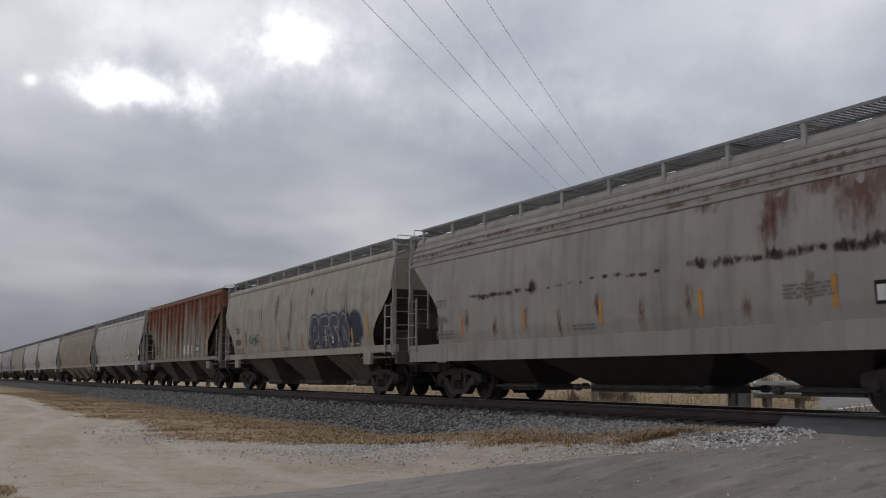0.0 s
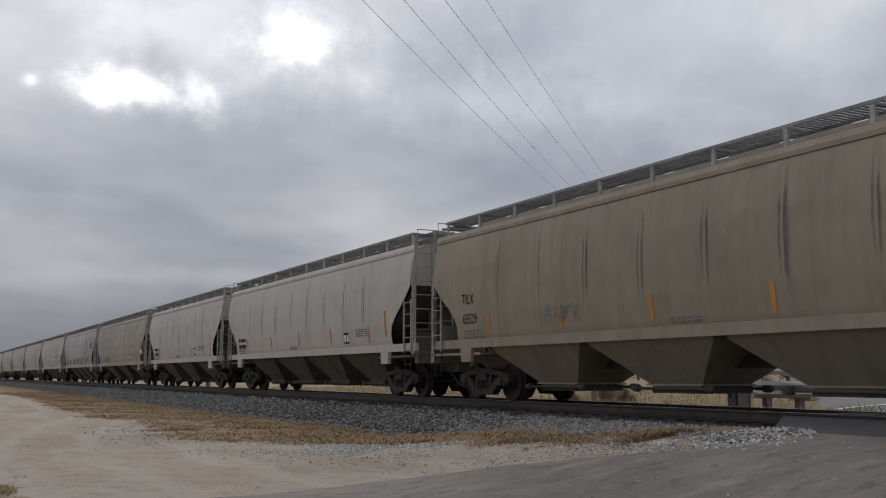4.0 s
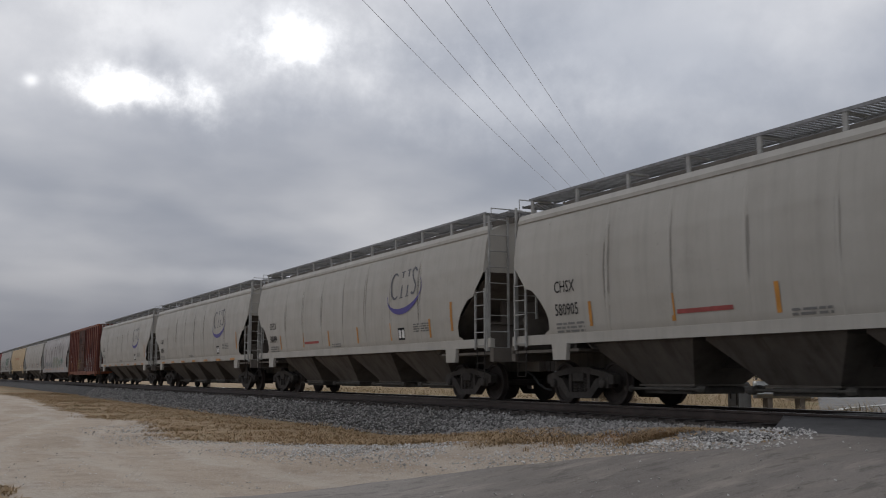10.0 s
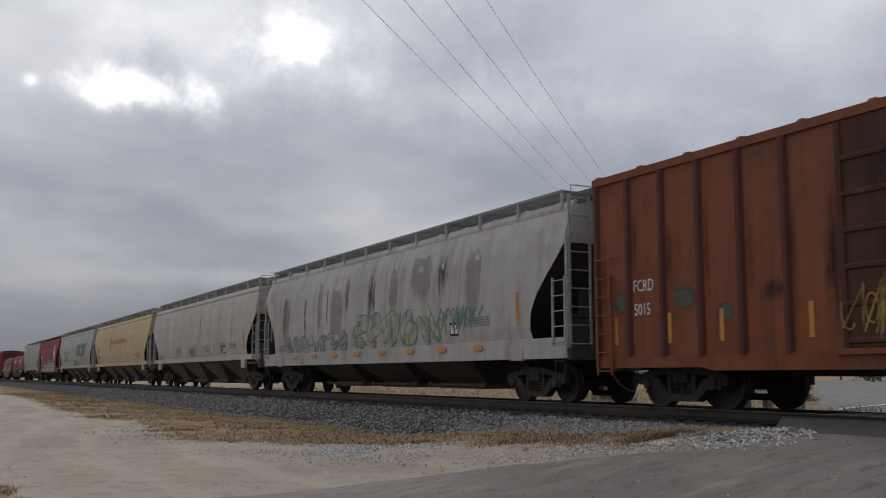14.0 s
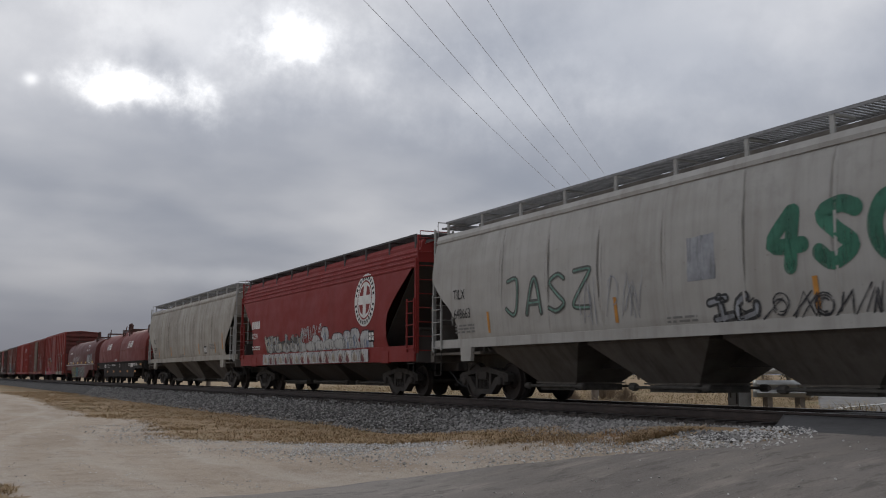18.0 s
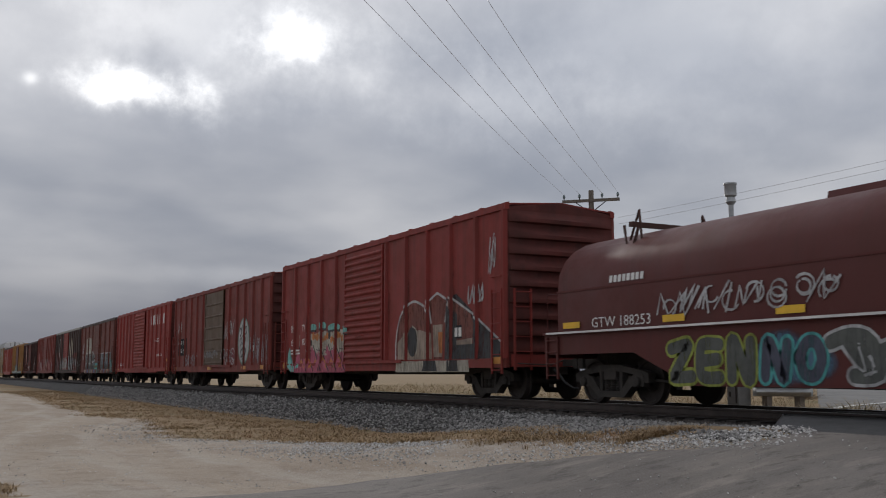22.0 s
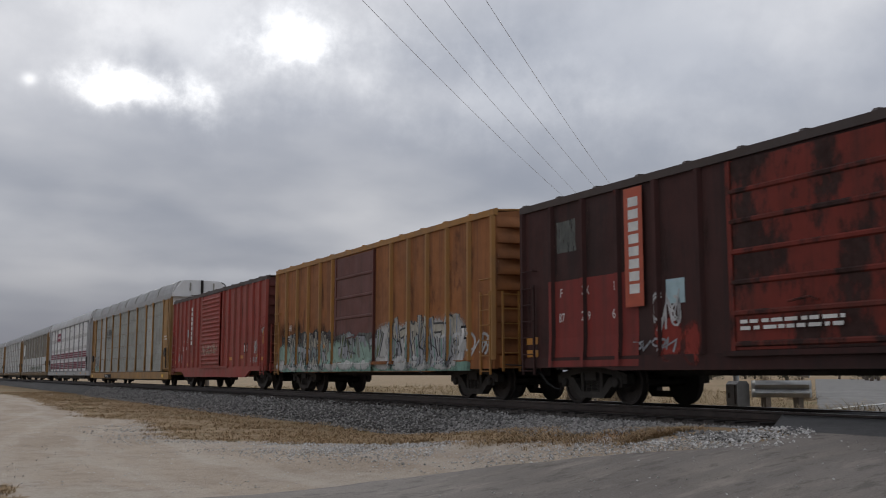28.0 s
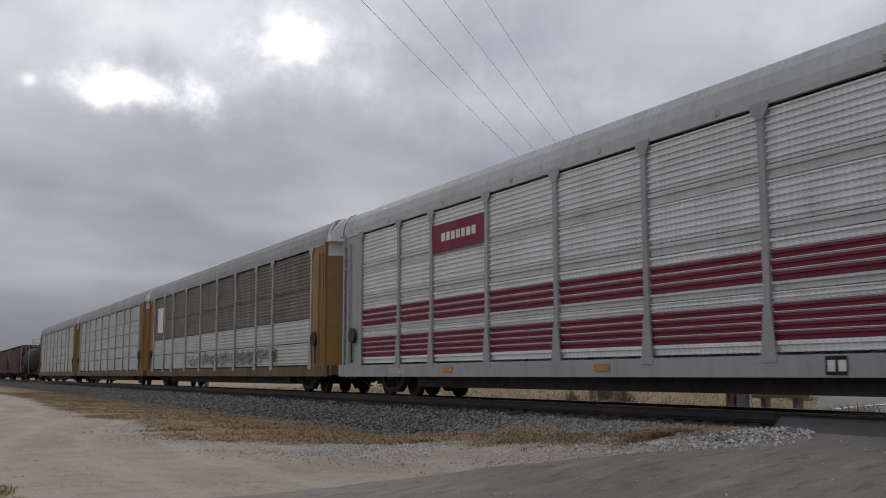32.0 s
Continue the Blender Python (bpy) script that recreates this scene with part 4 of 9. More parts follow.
def crown_tag(car, side, u, z, w, h, colour, thick=0.04):
    """A scrawl of slashes, a loop and a hooked arch, from u (left) over the width w."""
    lines = [[(0.0, 1.0), (0.10, 0.45), (0.15, 0.05)], [(0.10, 0.42), (0.24, 0.85), (0.21, 0.5)], [(0.20, 0.2), (0.33, 1.0), (0.37, 0.35)], [(0.38, 0.95), (0.42, 0.25), (0.52, 0.5)],
             [(0.42, 0.62), (0.62, 1.0), (0.56, 0.55), (0.72, 0.5)], [(0.02, 0.12), (0.2, 0.22), (0.5, 0.28), (0.66, 0.3)],
             [(0.66, 0.05), (0.67, 0.5), (0.76, 0.74), (0.88, 0.72), (0.97, 0.42), (0.98, 0.05)], [(0.84, 1.12), (0.845, 0.75)], [(0.84, 0.66), (0.78, 0.48), (0.86, 0.5), (0.80, 0.3)], [(0.72, -0.12), (0.82, -0.2), (0.95, -0.08)]]
    loop = [(0.33 + 0.09 * math.cos(t), 0.28 + 0.2 * math.sin(t)) for t in (0.7 * k for k in range(10))]
    mural_piece(car, side, [(colour, "line", [(u - a * w, z + b * h) for a, b in pts], thick) for pts in lines + [loop]], "black spray-painted scrawl", "graffiti")


def haze(car, side, spots, colour, seed, label="hazy sprayed ground of graffiti"):
    """Soft clouds of sprayed paint."""
    stain(car, side, spots, HAZE[colour], seed, label, "spray_haze")


def tags(car, side, u0, u1, z0, z1, n, colour, seed, w=0.03, label="thin spray-painted scrawl"):
    w *= 0.8
    rng = random.Random(seed)
    g = Geo()
    pitch, h = (u0 - u1) / n, z1 - z0
    lean = rng.uniform(-0.2, 0.4)
    for i in range(n):
        cu = u0 - pitch * (i + 0.5)
        g = Geo()
        for j in range(rng.choice((2, 3, 3))):
            if rng.random() < 0.65:
                at, pts = rng.uniform(-0.8, 0.1), []
                for k in range(rng.choice((2, 3, 4))):
                    b = (k % 2) * 0.75 + rng.uniform(0.0, 0.25)
                    pts.append((cu - pitch * at - lean * b * h, z0 + h * b))
                    at += rng.uniform(-0.2, 0.8)
                pts = [(p[0] + (q[0] - p[0]) * t, p[1] + (q[1] - p[1]) * t) for p, q in zip(pts, pts[1:]) for t in (0.0, 0.33, 0.66)] + pts[-1:]
            else:
                t0, b, r = rng.uniform(0, 6.3), rng.uniform(0.3, 0.7), rng.uniform(0.2, 0.32)
                pts = [(cu - pitch * 1.3 * r * math.cos(t0 + 0.5 * k) - lean * b * h, z0 + h * (b + r * math.sin(t0 + 0.5 * k))) for k in range(rng.choice((7, 10, 13)))]
            ribbon(g, side, pts, [w * (0.6 + 0.6 * abs(math.sin(k * 0.5 + i + j))) for k in range(len(pts))], False, 0.012 + 0.0005 * ((i + j) % 4))
        part("graffiti", side.over(g), SPRAY[colour], car, label)


def stain(car, side, spots, mat, seed, label="rust stain", name="rust_stain"):
    """Ragged blots at (along, up, width, height)."""
    rng = random.Random(seed)
    for j, (u, z, w, h) in enumerate(spots):
        g = Geo()
        n = 30
        ring = []
        for k in range(n):
            t = 2 * math.pi * k / n
            r = rng.uniform(0.88, 1.05) * (1 + 0.08 * math.sin(3 * t + seed + j))
            ring.append((u + math.cos(t) * r * w / 2, z + math.sin(t) * r * h / 2))
        blot(g, side, ring, 0.0015 + 0.0002 * (j % 9))
        part(name, side.over(g), mat, car, label)


LETTERS = {}


def lettering(car, side, words, u, z, size, mat, wide=0.8, label="stencilled lettering"):
    """Words that start at u (their left) on the line z."""
    if words not in LETTERS:
        data = bpy.data.curves.new("lettering", "FONT")
        data.body, data.size, data.resolution_u = words, 1.0, 2
        ob = bpy.data.objects.new("lettering", data)
        scene.collection.objects.link(ob)
        me = bpy.data.meshes.new_from_object(ob.evaluated_get(bpy.context.evaluated_depsgraph_get()))
        LETTERS[words] = ([tuple(v.co) for v in me.vertices], [tuple(p.vertices) for p in me.polygons])
        bpy.data.objects.remove(ob)
        bpy.data.meshes.remove(me)
    verts, faces = LETTERS[words]
    g = Geo().add([side.at(u - x * size * wide, z + y * size, 0.005) for x, y, _ in verts], faces)
    part("lettering", side.over(g), mat, car, label)


def small_print(car, side, u0, u1, z, rows, mat, seed, size=0.07, label="rows of small stencilled data"):
    """Data too small to read: short bars."""
    rng = random.Random(seed)
    g = Geo()
    for r in range(rows):
        u = u0
        while u > u1:
            w = rng.uniform(0.08, 0.3)
            oblong(g, side, u, max(u - w, u1), z - r * size * 1.8, z - r * size * 1.8 + size, 0.004, 1)
            u -= w + rng.uniform(0.03, 0.08)
    part("small_print", side.over(g), mat, car, label)


def data_panel(car, side, u, z, w=0.42, h=0.34):
    g = Geo()
    oblong(g, side, u, u - w, z, z + h, 0.004, 2)
    p = part("data_panel", side.over(g), BLACK, car, "black inspection panel with white marks")
    g = Geo()
    for k in range(2):
        oblong(g, side, u - 0.04 - k * w * 0.5, u - 0.04 - k * w * 0.5 - w * 0.36, z + 0.05, z + h - 0.06, 0.007, 1)
    part("panel_mark", side.over(g), WHITE, p)


def reflectors(car, side, spots, mat, w, h, label):
    for u, z in spots:
        g = Geo()
        oblong(g, side, u + w / 2, u - w / 2, z, z + h, 0.005, 2)
        part("reflector", side.over(g), mat, car, label)


# ---------------------------------------------------------------- covered hoppers
SHAPES = {
    "round": dict(sides=[(1.30, 1.46), (1.6, 1.54), (2.1, 1.60), (2.7, 1.62), (3.3, 1.595), (3.75, 1.53), (4.0, 1.475), (4.14, 1.42)], roof=[(1.42, 4.14), (1.0, 4.33), (0.5, 4.42), (0, 4.44)], sill=(1.29, 1.50), low=1.32, inset=0.68,
                  cut=[(1.3, 1.2), (1.55, 1.3), (1.8, 1.32), (2.03, 1.22), (2.3, 0.95), (2.53, 0.62), (2.8, 0.3), (3.0, 0.1), (3.12, 0.0)]),
    "lobed": dict(sides=[(1.30, 1.46), (1.6, 1.54), (2.1, 1.60), (2.7, 1.62), (3.3, 1.595), (3.75, 1.53), (4.0, 1.475), (4.14, 1.42)], roof=[(1.42, 4.14), (1.0, 4.33), (0.5, 4.42), (0, 4.44)], sill=(1.29, 1.50), low=1.32, inset=0.70,
                  cut=[(1.3, 1.1), (1.53, 1.15), (1.6, 1.34), (1.8, 1.36), (2.0, 1.28), (2.2, 1.12), (2.4, 0.9), (2.5, 0.74), (2.55, 0.48), (2.67, 0.42), (2.85, 0.24), (3.0, 0.1), (3.12, 0.0)]),
    "flow": dict(sides=[(1.38, 1.53), (1.7, 1.585), (2.3, 1.60), (3.0, 1.585), (3.5, 1.545), (3.9, 1.46), (4.15, 1.36), (4.25, 1.28)], roof=[(1.28, 4.25), (0.9, 4.38), (0.45, 4.45), (0, 4.46)], sill=(0.98, 1.42), low=1.38, inset=0.5,
                 cut=[(1.35, 1.7), (1.6, 1.8), (2.1, 1.82), (2.4, 1.72), (2.7, 1.4), (3.75, 0.0)]),
    "curved": dict(sides=[(1.38, 1.53), (1.7, 1.585), (2.3, 1.60), (3.0, 1.585), (3.5, 1.545), (3.9, 1.46), (4.15, 1.36), (4.25, 1.28)], roof=[(1.28, 4.25), (0.9, 4.38), (0.45, 4.45), (0, 4.46)], sill=(0.98, 1.42), low=1.38, inset=0.5,
                 cut=[(1.35, 1.25), (1.6, 1.35), (2.0, 1.3), (2.4, 1.05), (2.8, 0.65), (3.1, 0.32), (3.35, 0.1), (3.45, 0.0)]),
    "rib": dict(sides=[(1.45, 1.49), (4.42, 1.49)], roof=[(1.49, 4.42), (0.9, 4.48), (0.45, 4.53), (0, 4.54)], sill=(1.36, 1.50), low=1.45, inset=0.5,
                cut=[(1.4, 2.3), (2.3, 2.3), (3.75, 0.0)]),
}


def side_sheet_geo(shape, ye, flip):
    rows = []
    zs = [z for z, _ in shape["sides"]]
    z, top = zs[0], zs[-1]
    while True:
        x = interp(shape["sides"], z) * flip
        e = ye - interp(shape["cut"], z)
        rows.append([(x, -e + 2 * e * k / 24, z) for k in range(25)])
        if z >= top:
            break
        z = min(top, z + 0.06)
    return Geo().sheet(rows)


def bay_geo(top_half, foot_half, top, low=0.45, xt=1.32, xb=0.62):
    """A pocket that narrows to its outlet, with a stiffened rim along the outlet."""
    rings = [[(-x, -h, z), (x, -h, z), (x, h, z), (-x, h, z)] for x, h, z in ((xt, top_half, top), (xt, top_half, top - 0.08), (xb, foot_half, low))]
    g = Geo().loft(rings)
    g.box(-xb - 0.05, xb + 0.05, -foot_half - 0.05, foot_half + 0.05, low - 0.035, low + 0.002)
    return g


def gate_geo(foot_half):
    """Outlet frame with its rack shaft and the two capstans at the shaft's ends."""
    g = Geo().box(-0.66, 0.66, -foot_half + 0.02, foot_half - 0.12, 0.27, 0.41)
    for x in (-0.72, 0.72):
        g.lathe([(-foot_half - 0.42, 0.055), (-foot_half - 0.36, 0.075), (-foot_half - 0.22, 0.075), (-foot_half - 0.2, 0.03), (foot_half + 0.2, 0.03), (foot_half + 0.22, 0.075), (foot_half + 0.36, 0.075), (foot_half + 0.42, 0.055)], 8, "y", (x, 0, 0.36))
    return g


def hatch_geo():
    return Geo().loft([[(-0.36, -0.62, 0), (0.36, -0.62, 0), (0.36, 0.62, 0), (-0.36, 0.62, 0)], [(-0.36, -0.62, 0.04), (0.36, -0.62, 0.04), (0.36, 0.62, 0.04), (-0.36, 0.62, 0.04)],
                       [(-0.2, -0.58, 0.07), (0.2, -0.58, 0.07), (0.2, 0.58, 0.07), (-0.2, 0.58, 0.07)]])


def board_geo(length):
    g = Geo()
    for s in (-0.34, 0.34):
        g.box(s - 0.012, s + 0.012, -length / 2, length / 2, -0.03, 0.025)
    n = int(length / 0.11)
    for k in range(n):
        y = -length / 2 + length * (k + 0.5) / n
        g.box(-0.33, 0.33, y - 0.030, y + 0.030, -0.004, 0.012)
    return g


def stanchion_geo():
    g = Geo().box(-0.02, 0.02, -0.045, 0.045, -0.42, 0.02)
    g.box(-0.02, 0.5, -0.03, 0.03, -0.05, -0.01)
    return g


def covered_hopper(t0, t1, style, coat, label, bays=3, under=None, ribs=0, seams=0, rail=DULL_RAIL, top_ribs=False, dark_board=False, spacing=1.68, walk_z=4.64, group="covered hoppers of the train"):
    shape = SHAPES[style]
    car, half = begin("covered_hopper", t0, t1, label, "freight car", group)
    ye = half - shape["inset"]
    side = Side(shape["sides"])
    under = under or coat
    walkway = SOOTY_GRATE if dark_board else GRATE
    if style == "rib":
        rail = coat
    key = (style, round(ye, 3))
    for s in (-1, 1):
        piece("side_sheet", (key, s), lambda: side_sheet_geo(shape, ye, s), coat, car)
        z0, z1 = shape["sill"]
        x = interp(shape["sides"], z1) + 0.015
        piece("side_sill", (key, s), lambda: Geo().prism([(s * (x - 0.12), z0), (s * x, z0), (s * x, z1), (s * (x - 0.04), z1 + 0.01), (s * (x - 0.12), z1)], "y", -half + 0.5, half - 0.5), coat, car)
        zt = shape["sides"][-1][0]
        xt = shape["sides"][-1][1]
        piece("top_chord", (key, s), lambda: Geo().prism([(s * (xt - 0.02), zt - 0.07), (s * (xt + 0.05), zt - 0.05), (s * (xt + 0.05), zt + 0.03), (s * (xt - 0.02), zt + 0.15), (s * (xt - 0.1), zt + 0.15)], "y", -ye, ye), coat, car)
    prof = [(-x, z) for x, z in shape["roof"]] + [(x, z) for x, z in shape["roof"][::-1][1:]]

    def roof():
        return Geo().loft([[(x, y, z) for x, z in prof] + [(x, y, z - 0.04) for x, z in prof[::-1]] for y in (-ye, -ye / 2, 0, ye / 2, ye)], smooth=True)

    piece("roof", key, roof, coat, car)
    zc = shape["cut"][-1][0]

    def end_sheet():
        pts = [(x, z) for z, x in shape["sides"] if z > zc]
        pts = [(interp(shape["sides"], zc), zc)] + pts
        pts = pts + [(x, z) for x, z in shape["roof"][1:]]
        ring = pts + [(-x, z) for x, z in pts[::-1][1:]]
        return Geo().prism(ring, "y", -0.03, 0.0)

    def slope():
        return Geo().loft([[(-1.46, 0.0, zc), (1.46, 0.0, zc), (1.46, -0.04, zc - 0.02), (-1.46, -0.04, zc - 0.02)], [(-1.42, -2.7, 1.2), (1.42, -2.7, 1.2), (1.42, -2.72, 1.16), (-1.42, -2.72, 1.16)]])

    def platform():
        g = Geo().box(-1.5, 1.5, -0.12, 0.04, 0.95, 1.28)
        g.box(-1.5, 1.5, -2.6, 0.0, 1.12, 1.18)
        g.box(-0.25, 0.25, -2.6, 0.1, 0.72, 1.15)
        return g

    def post():
        g = Geo().box(-0.55, 0.55, -0.95, -0.85, 1.15, 2.6)
        g.prism([(-0.9, 1.15), (0.0, 1.15), (0.0, 1.26), (-0.85, 1.5)], "x", -0.05, 0.05)
        return g

    def plate():
        return Geo().prism([(-0.10, 1.2), (-0.05, 1.2), (-0.05, 1.84), (0.0, 1.86), (0.0, 1.92), (-0.10, 1.92)], "x", -1.38, 1.38)

    def corner():
        return Geo().box(-0.035, 0.035, -0.05, 0.02, 1.2, zc + 0.1)

    for s in (-1, 1):
        turn = 0 if s > 0 else 180
        piece("end_sheet", key, end_sheet, coat, car, pose(0, s * ye, 0, 0, 0, turn))
        # slope sheet in the darker under coat, which stands in for its shade
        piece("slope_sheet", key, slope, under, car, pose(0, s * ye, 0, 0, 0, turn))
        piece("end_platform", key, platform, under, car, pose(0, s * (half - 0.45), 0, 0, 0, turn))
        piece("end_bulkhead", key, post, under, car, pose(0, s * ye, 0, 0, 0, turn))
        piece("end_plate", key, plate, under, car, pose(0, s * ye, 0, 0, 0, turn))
        for q in (-1, 1):
            piece("corner_post", key, corner, rail, car, pose(q * 1.52, s * (ye + 0.05), 0, 0, 0, turn))
            piece("jacking_pad", 0, lambda: Geo().prism([(-0.24, 0.95), (0.24, 0.95), (0.28, 1.3), (-0.28, 1.3)], "x", -0.05, 0.05), coat, car, pose(q * 1.52, s * (half - 2.45), 0))
        ladder(car, coat if style == "flow" else rail, pose(-1.57, s * (ye - 0.22), 0), 0.46, 1.25, 2.72, 5)
        part("step_stirrup", Geo().tube([(-1.54, s * (ye - 0.42), 1.3), (-1.55, s * (ye - 0.40), 0.60), (-1.55, s * (ye - 0.06), 0.60), (-1.54, s * (ye - 0.06), 1.3)], 0.013, 5).tube([(-1.55, s * (ye - 0.40), 0.92), (-1.55, s * (ye - 0.06), 0.92)], 0.012, 5), IRON, car)
        ladder(car, rail, pose(-1.21, s * (ye + 0.07), 0, 0, 0, 90), 0.54, 1.2, 4.5, 9)
        ladder(car, rail, pose(1.21, s * (ye + 0.07), 0, 0, 0, 90), 0.54, 1.2, 4.5, 9)
        rails = Geo().tube([(-1.4, s * (ye + 0.05), 4.15), (-1.4, s * (ye + 0.05), walk_z + 0.06), (-0.5, s * (ye + 0.05), walk_z + 0.06), (-0.5, s * (ye + 0.05), 4.4)], 0.017, 5)
        part("grab_rail", rails, rail, car)
        truck(car, s * (half - 2.45))
        piece("crossover_board", key, lambda: board_geo(2.2), walkway, car, pose(0, s * (ye + 0.05), walk_z - 0.04, 0, 0, 90))
    brake_wheel(car, 0.45, ye + 0.05, 2.75, 1, rail)
    # bays under the floor: (middle, half width at the top, half width at the outlet)
    if bays == 2:
        pockets = [(0.0, 2.75, 1.75), (4.75, 1.3, 0.7), (-4.75, 1.3, 0.7)]
    elif style in ("flow", "curved"):
        pockets = [(k * 3.96, 1.72, 1.2) for k in (-1, 0, 1)]
    elif bays == 3:
        pockets = [(k * 0.49 * half, 0.172 * half, 0.76) for k in (-1, 0, 1)]
    else:
        w = 2 * (half - 3.1) / bays
        pockets = [((k - (bays - 1) / 2) * w, w / 2 - 0.17, 0.76) for k in range(bays)]
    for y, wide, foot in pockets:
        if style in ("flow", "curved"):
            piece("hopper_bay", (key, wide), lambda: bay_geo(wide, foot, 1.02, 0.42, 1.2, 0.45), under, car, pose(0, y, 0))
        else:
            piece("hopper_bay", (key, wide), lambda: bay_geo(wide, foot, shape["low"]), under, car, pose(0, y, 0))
        piece("outlet_gate", foot, lambda: gate_geo(foot), GATE, car, pose(0, y, 0))
    part("centre_sill", Geo().box(-0.22, 0.22, -half + 0.9, half - 0.9, 0.95 if bays == 2 else 0.75, 1.2), IRON, car)
    if ribs:
        def rib():
            g = Geo().prism([(-1.49, -0.06), (-1.575, -0.035), (-1.575, 0.035), (-1.49, 0.06)], "z", 1.5, 4.4)
            return g
        for k in range(ribs):
            y = -(ye - 0.06) + 2 * (ye - 0.06) * k / (ribs - 1)
            if abs(y) > ye - 2.2:
                c = interp([(0, 3.75), (2.3, 2.3)], ye - abs(y))
                for s in (-1, 1):
                    piece("side_post", ("short", round(c, 1)), lambda: Geo().prism([(-1.49, -0.06), (-1.575, -0.035), (-1.575, 0.035), (-1.49, 0.06)], "z", c + 0.1, 4.4), coat, car, pose(0, y, 0, 0, 0, 0 if s < 0 else 180))
            else:
                for s in (-1, 1):
                    piece("side_post", "long", rib, coat, car, pose(0, y, 0, 0, 0, 0 if s < 0 else 180))
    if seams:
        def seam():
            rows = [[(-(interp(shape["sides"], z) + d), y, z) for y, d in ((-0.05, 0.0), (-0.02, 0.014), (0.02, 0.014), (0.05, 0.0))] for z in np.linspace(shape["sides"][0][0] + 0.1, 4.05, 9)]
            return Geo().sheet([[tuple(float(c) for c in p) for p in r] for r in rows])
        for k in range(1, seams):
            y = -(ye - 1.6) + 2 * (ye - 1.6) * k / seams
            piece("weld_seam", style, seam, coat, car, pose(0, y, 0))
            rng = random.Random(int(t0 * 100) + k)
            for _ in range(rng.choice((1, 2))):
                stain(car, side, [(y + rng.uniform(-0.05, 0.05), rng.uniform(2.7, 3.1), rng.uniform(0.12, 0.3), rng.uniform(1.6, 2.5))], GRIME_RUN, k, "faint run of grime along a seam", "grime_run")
    if top_ribs:
        for z in (3.62, 3.78, 3.92, 4.06):
            x = interp(shape["sides"], z)
            part("top_rib", Geo().prism([(-x + 0.01, z - 0.04), (-x - 0.03, z - 0.02), (-x - 0.03, z + 0.02), (-x + 0.01, z + 0.04)], "y", -ye, ye), coat, car)
    # roof walks
    length = 2 * ye - 0.6
    for s in (-1, 1):
        piece("running_board", round(length, 2), lambda: board_geo(length), walkway, car, pose(s * 1.0, 0, walk_z))
        n = int(length / spacing)
        for k in range(n + 1):
            y = -length / 2 + 0.1 + (length - 0.2) * k / n
            piece("stanchion", 0, stanchion_geo, walkway if dark_board else rail, car, pose(s * 1.32, y, walk_z, 0, 0, 0 if s < 0 else 180))
    n = int(length / 1.5)
    part("hatch_coaming", Geo().prism([(-0.5, 4.36), (0.5, 4.36), (0.44, walk_z + 0.02), (-0.44, walk_z + 0.02)], "y", -length / 2 + 0.2, length / 2 - 0.2), under, car)
    for k in range(n):
        piece("hatch_cover", 0, hatch_geo, walkway, car, pose(0, -length / 2 + length * (k + 0.5) / n, walk_z + 0.02))
    draft_gear(car, half)
    return car, half, side


def hopper_marks(car, half, side, mark, number, ink, seed, stripes=6, z=2.37, amber=YELLOW, u=None, size=0.36, panel=5.6):
    """Reporting mark at the trailing end, data rows, amber stripes above the sill."""
    u = half - 2.35 if u is None else u
    if mark:
        lettering(car, side, mark, u, z, size, ink)
    if number:
        lettering(car, side, number, u, z - size * 1.35, size, ink)
    small_print(car, side, u, u - 1.0, z - size * 1.35 - 0.2, 3, PRINT, seed, 0.045)
    small_print(car, side, -half + 4.6, -half + 3.6, 2.0, 4, PRINT, seed + 1, 0.035)
    small_print(car, side, 1.0, 0.2, 1.62, 2, PRINT, seed + 2, 0.04)
    data_panel(car, side, -half + panel, 1.62)
    rng = random.Random(seed)
    spots = [(half - 3.6 - k * (2 * half - 7.2) / max(1, stripes - 1), 1.6 + rng.uniform(0, 0.03)) for k in range(stripes)]
    reflectors(car, side, spots, amber, 0.10, 0.5, "faded amber reflector stripe")
    reflectors(car, side, [(-half + 2.35, 1.75)], amber, 0.12, 0.75, "faded amber reflector stripe")


# ---------------------------------------------------------------- boxcars
def corrugated_end():
    """Pressed steel end with broad horizontal ribs."""
    prof = []
    z = 1.0
    while z < 4.35:
        prof += [(0.0, z), (0.01, z + 0.08), (0.11, z + 0.11), (0.12, z + 0.20), (0.02, z + 0.30)]
        z += 0.38
    prof.append((0.0, z))
    rows = [[(x * (1.0), y * (0.25 if abs(x) > 1.4 else 1.0), zz) for x in (-1.5, -1.42, -1.0, 0.0, 1.0, 1.42, 1.5)] for y, zz in prof]
    g = Geo().sheet(rows)
    g.prism([(-1.52, 0.8), (1.52, 0.8), (1.52, 4.5), (0, 4.68), (-1.52, 4.5)], "y", -0.04, 0.0)
    return g


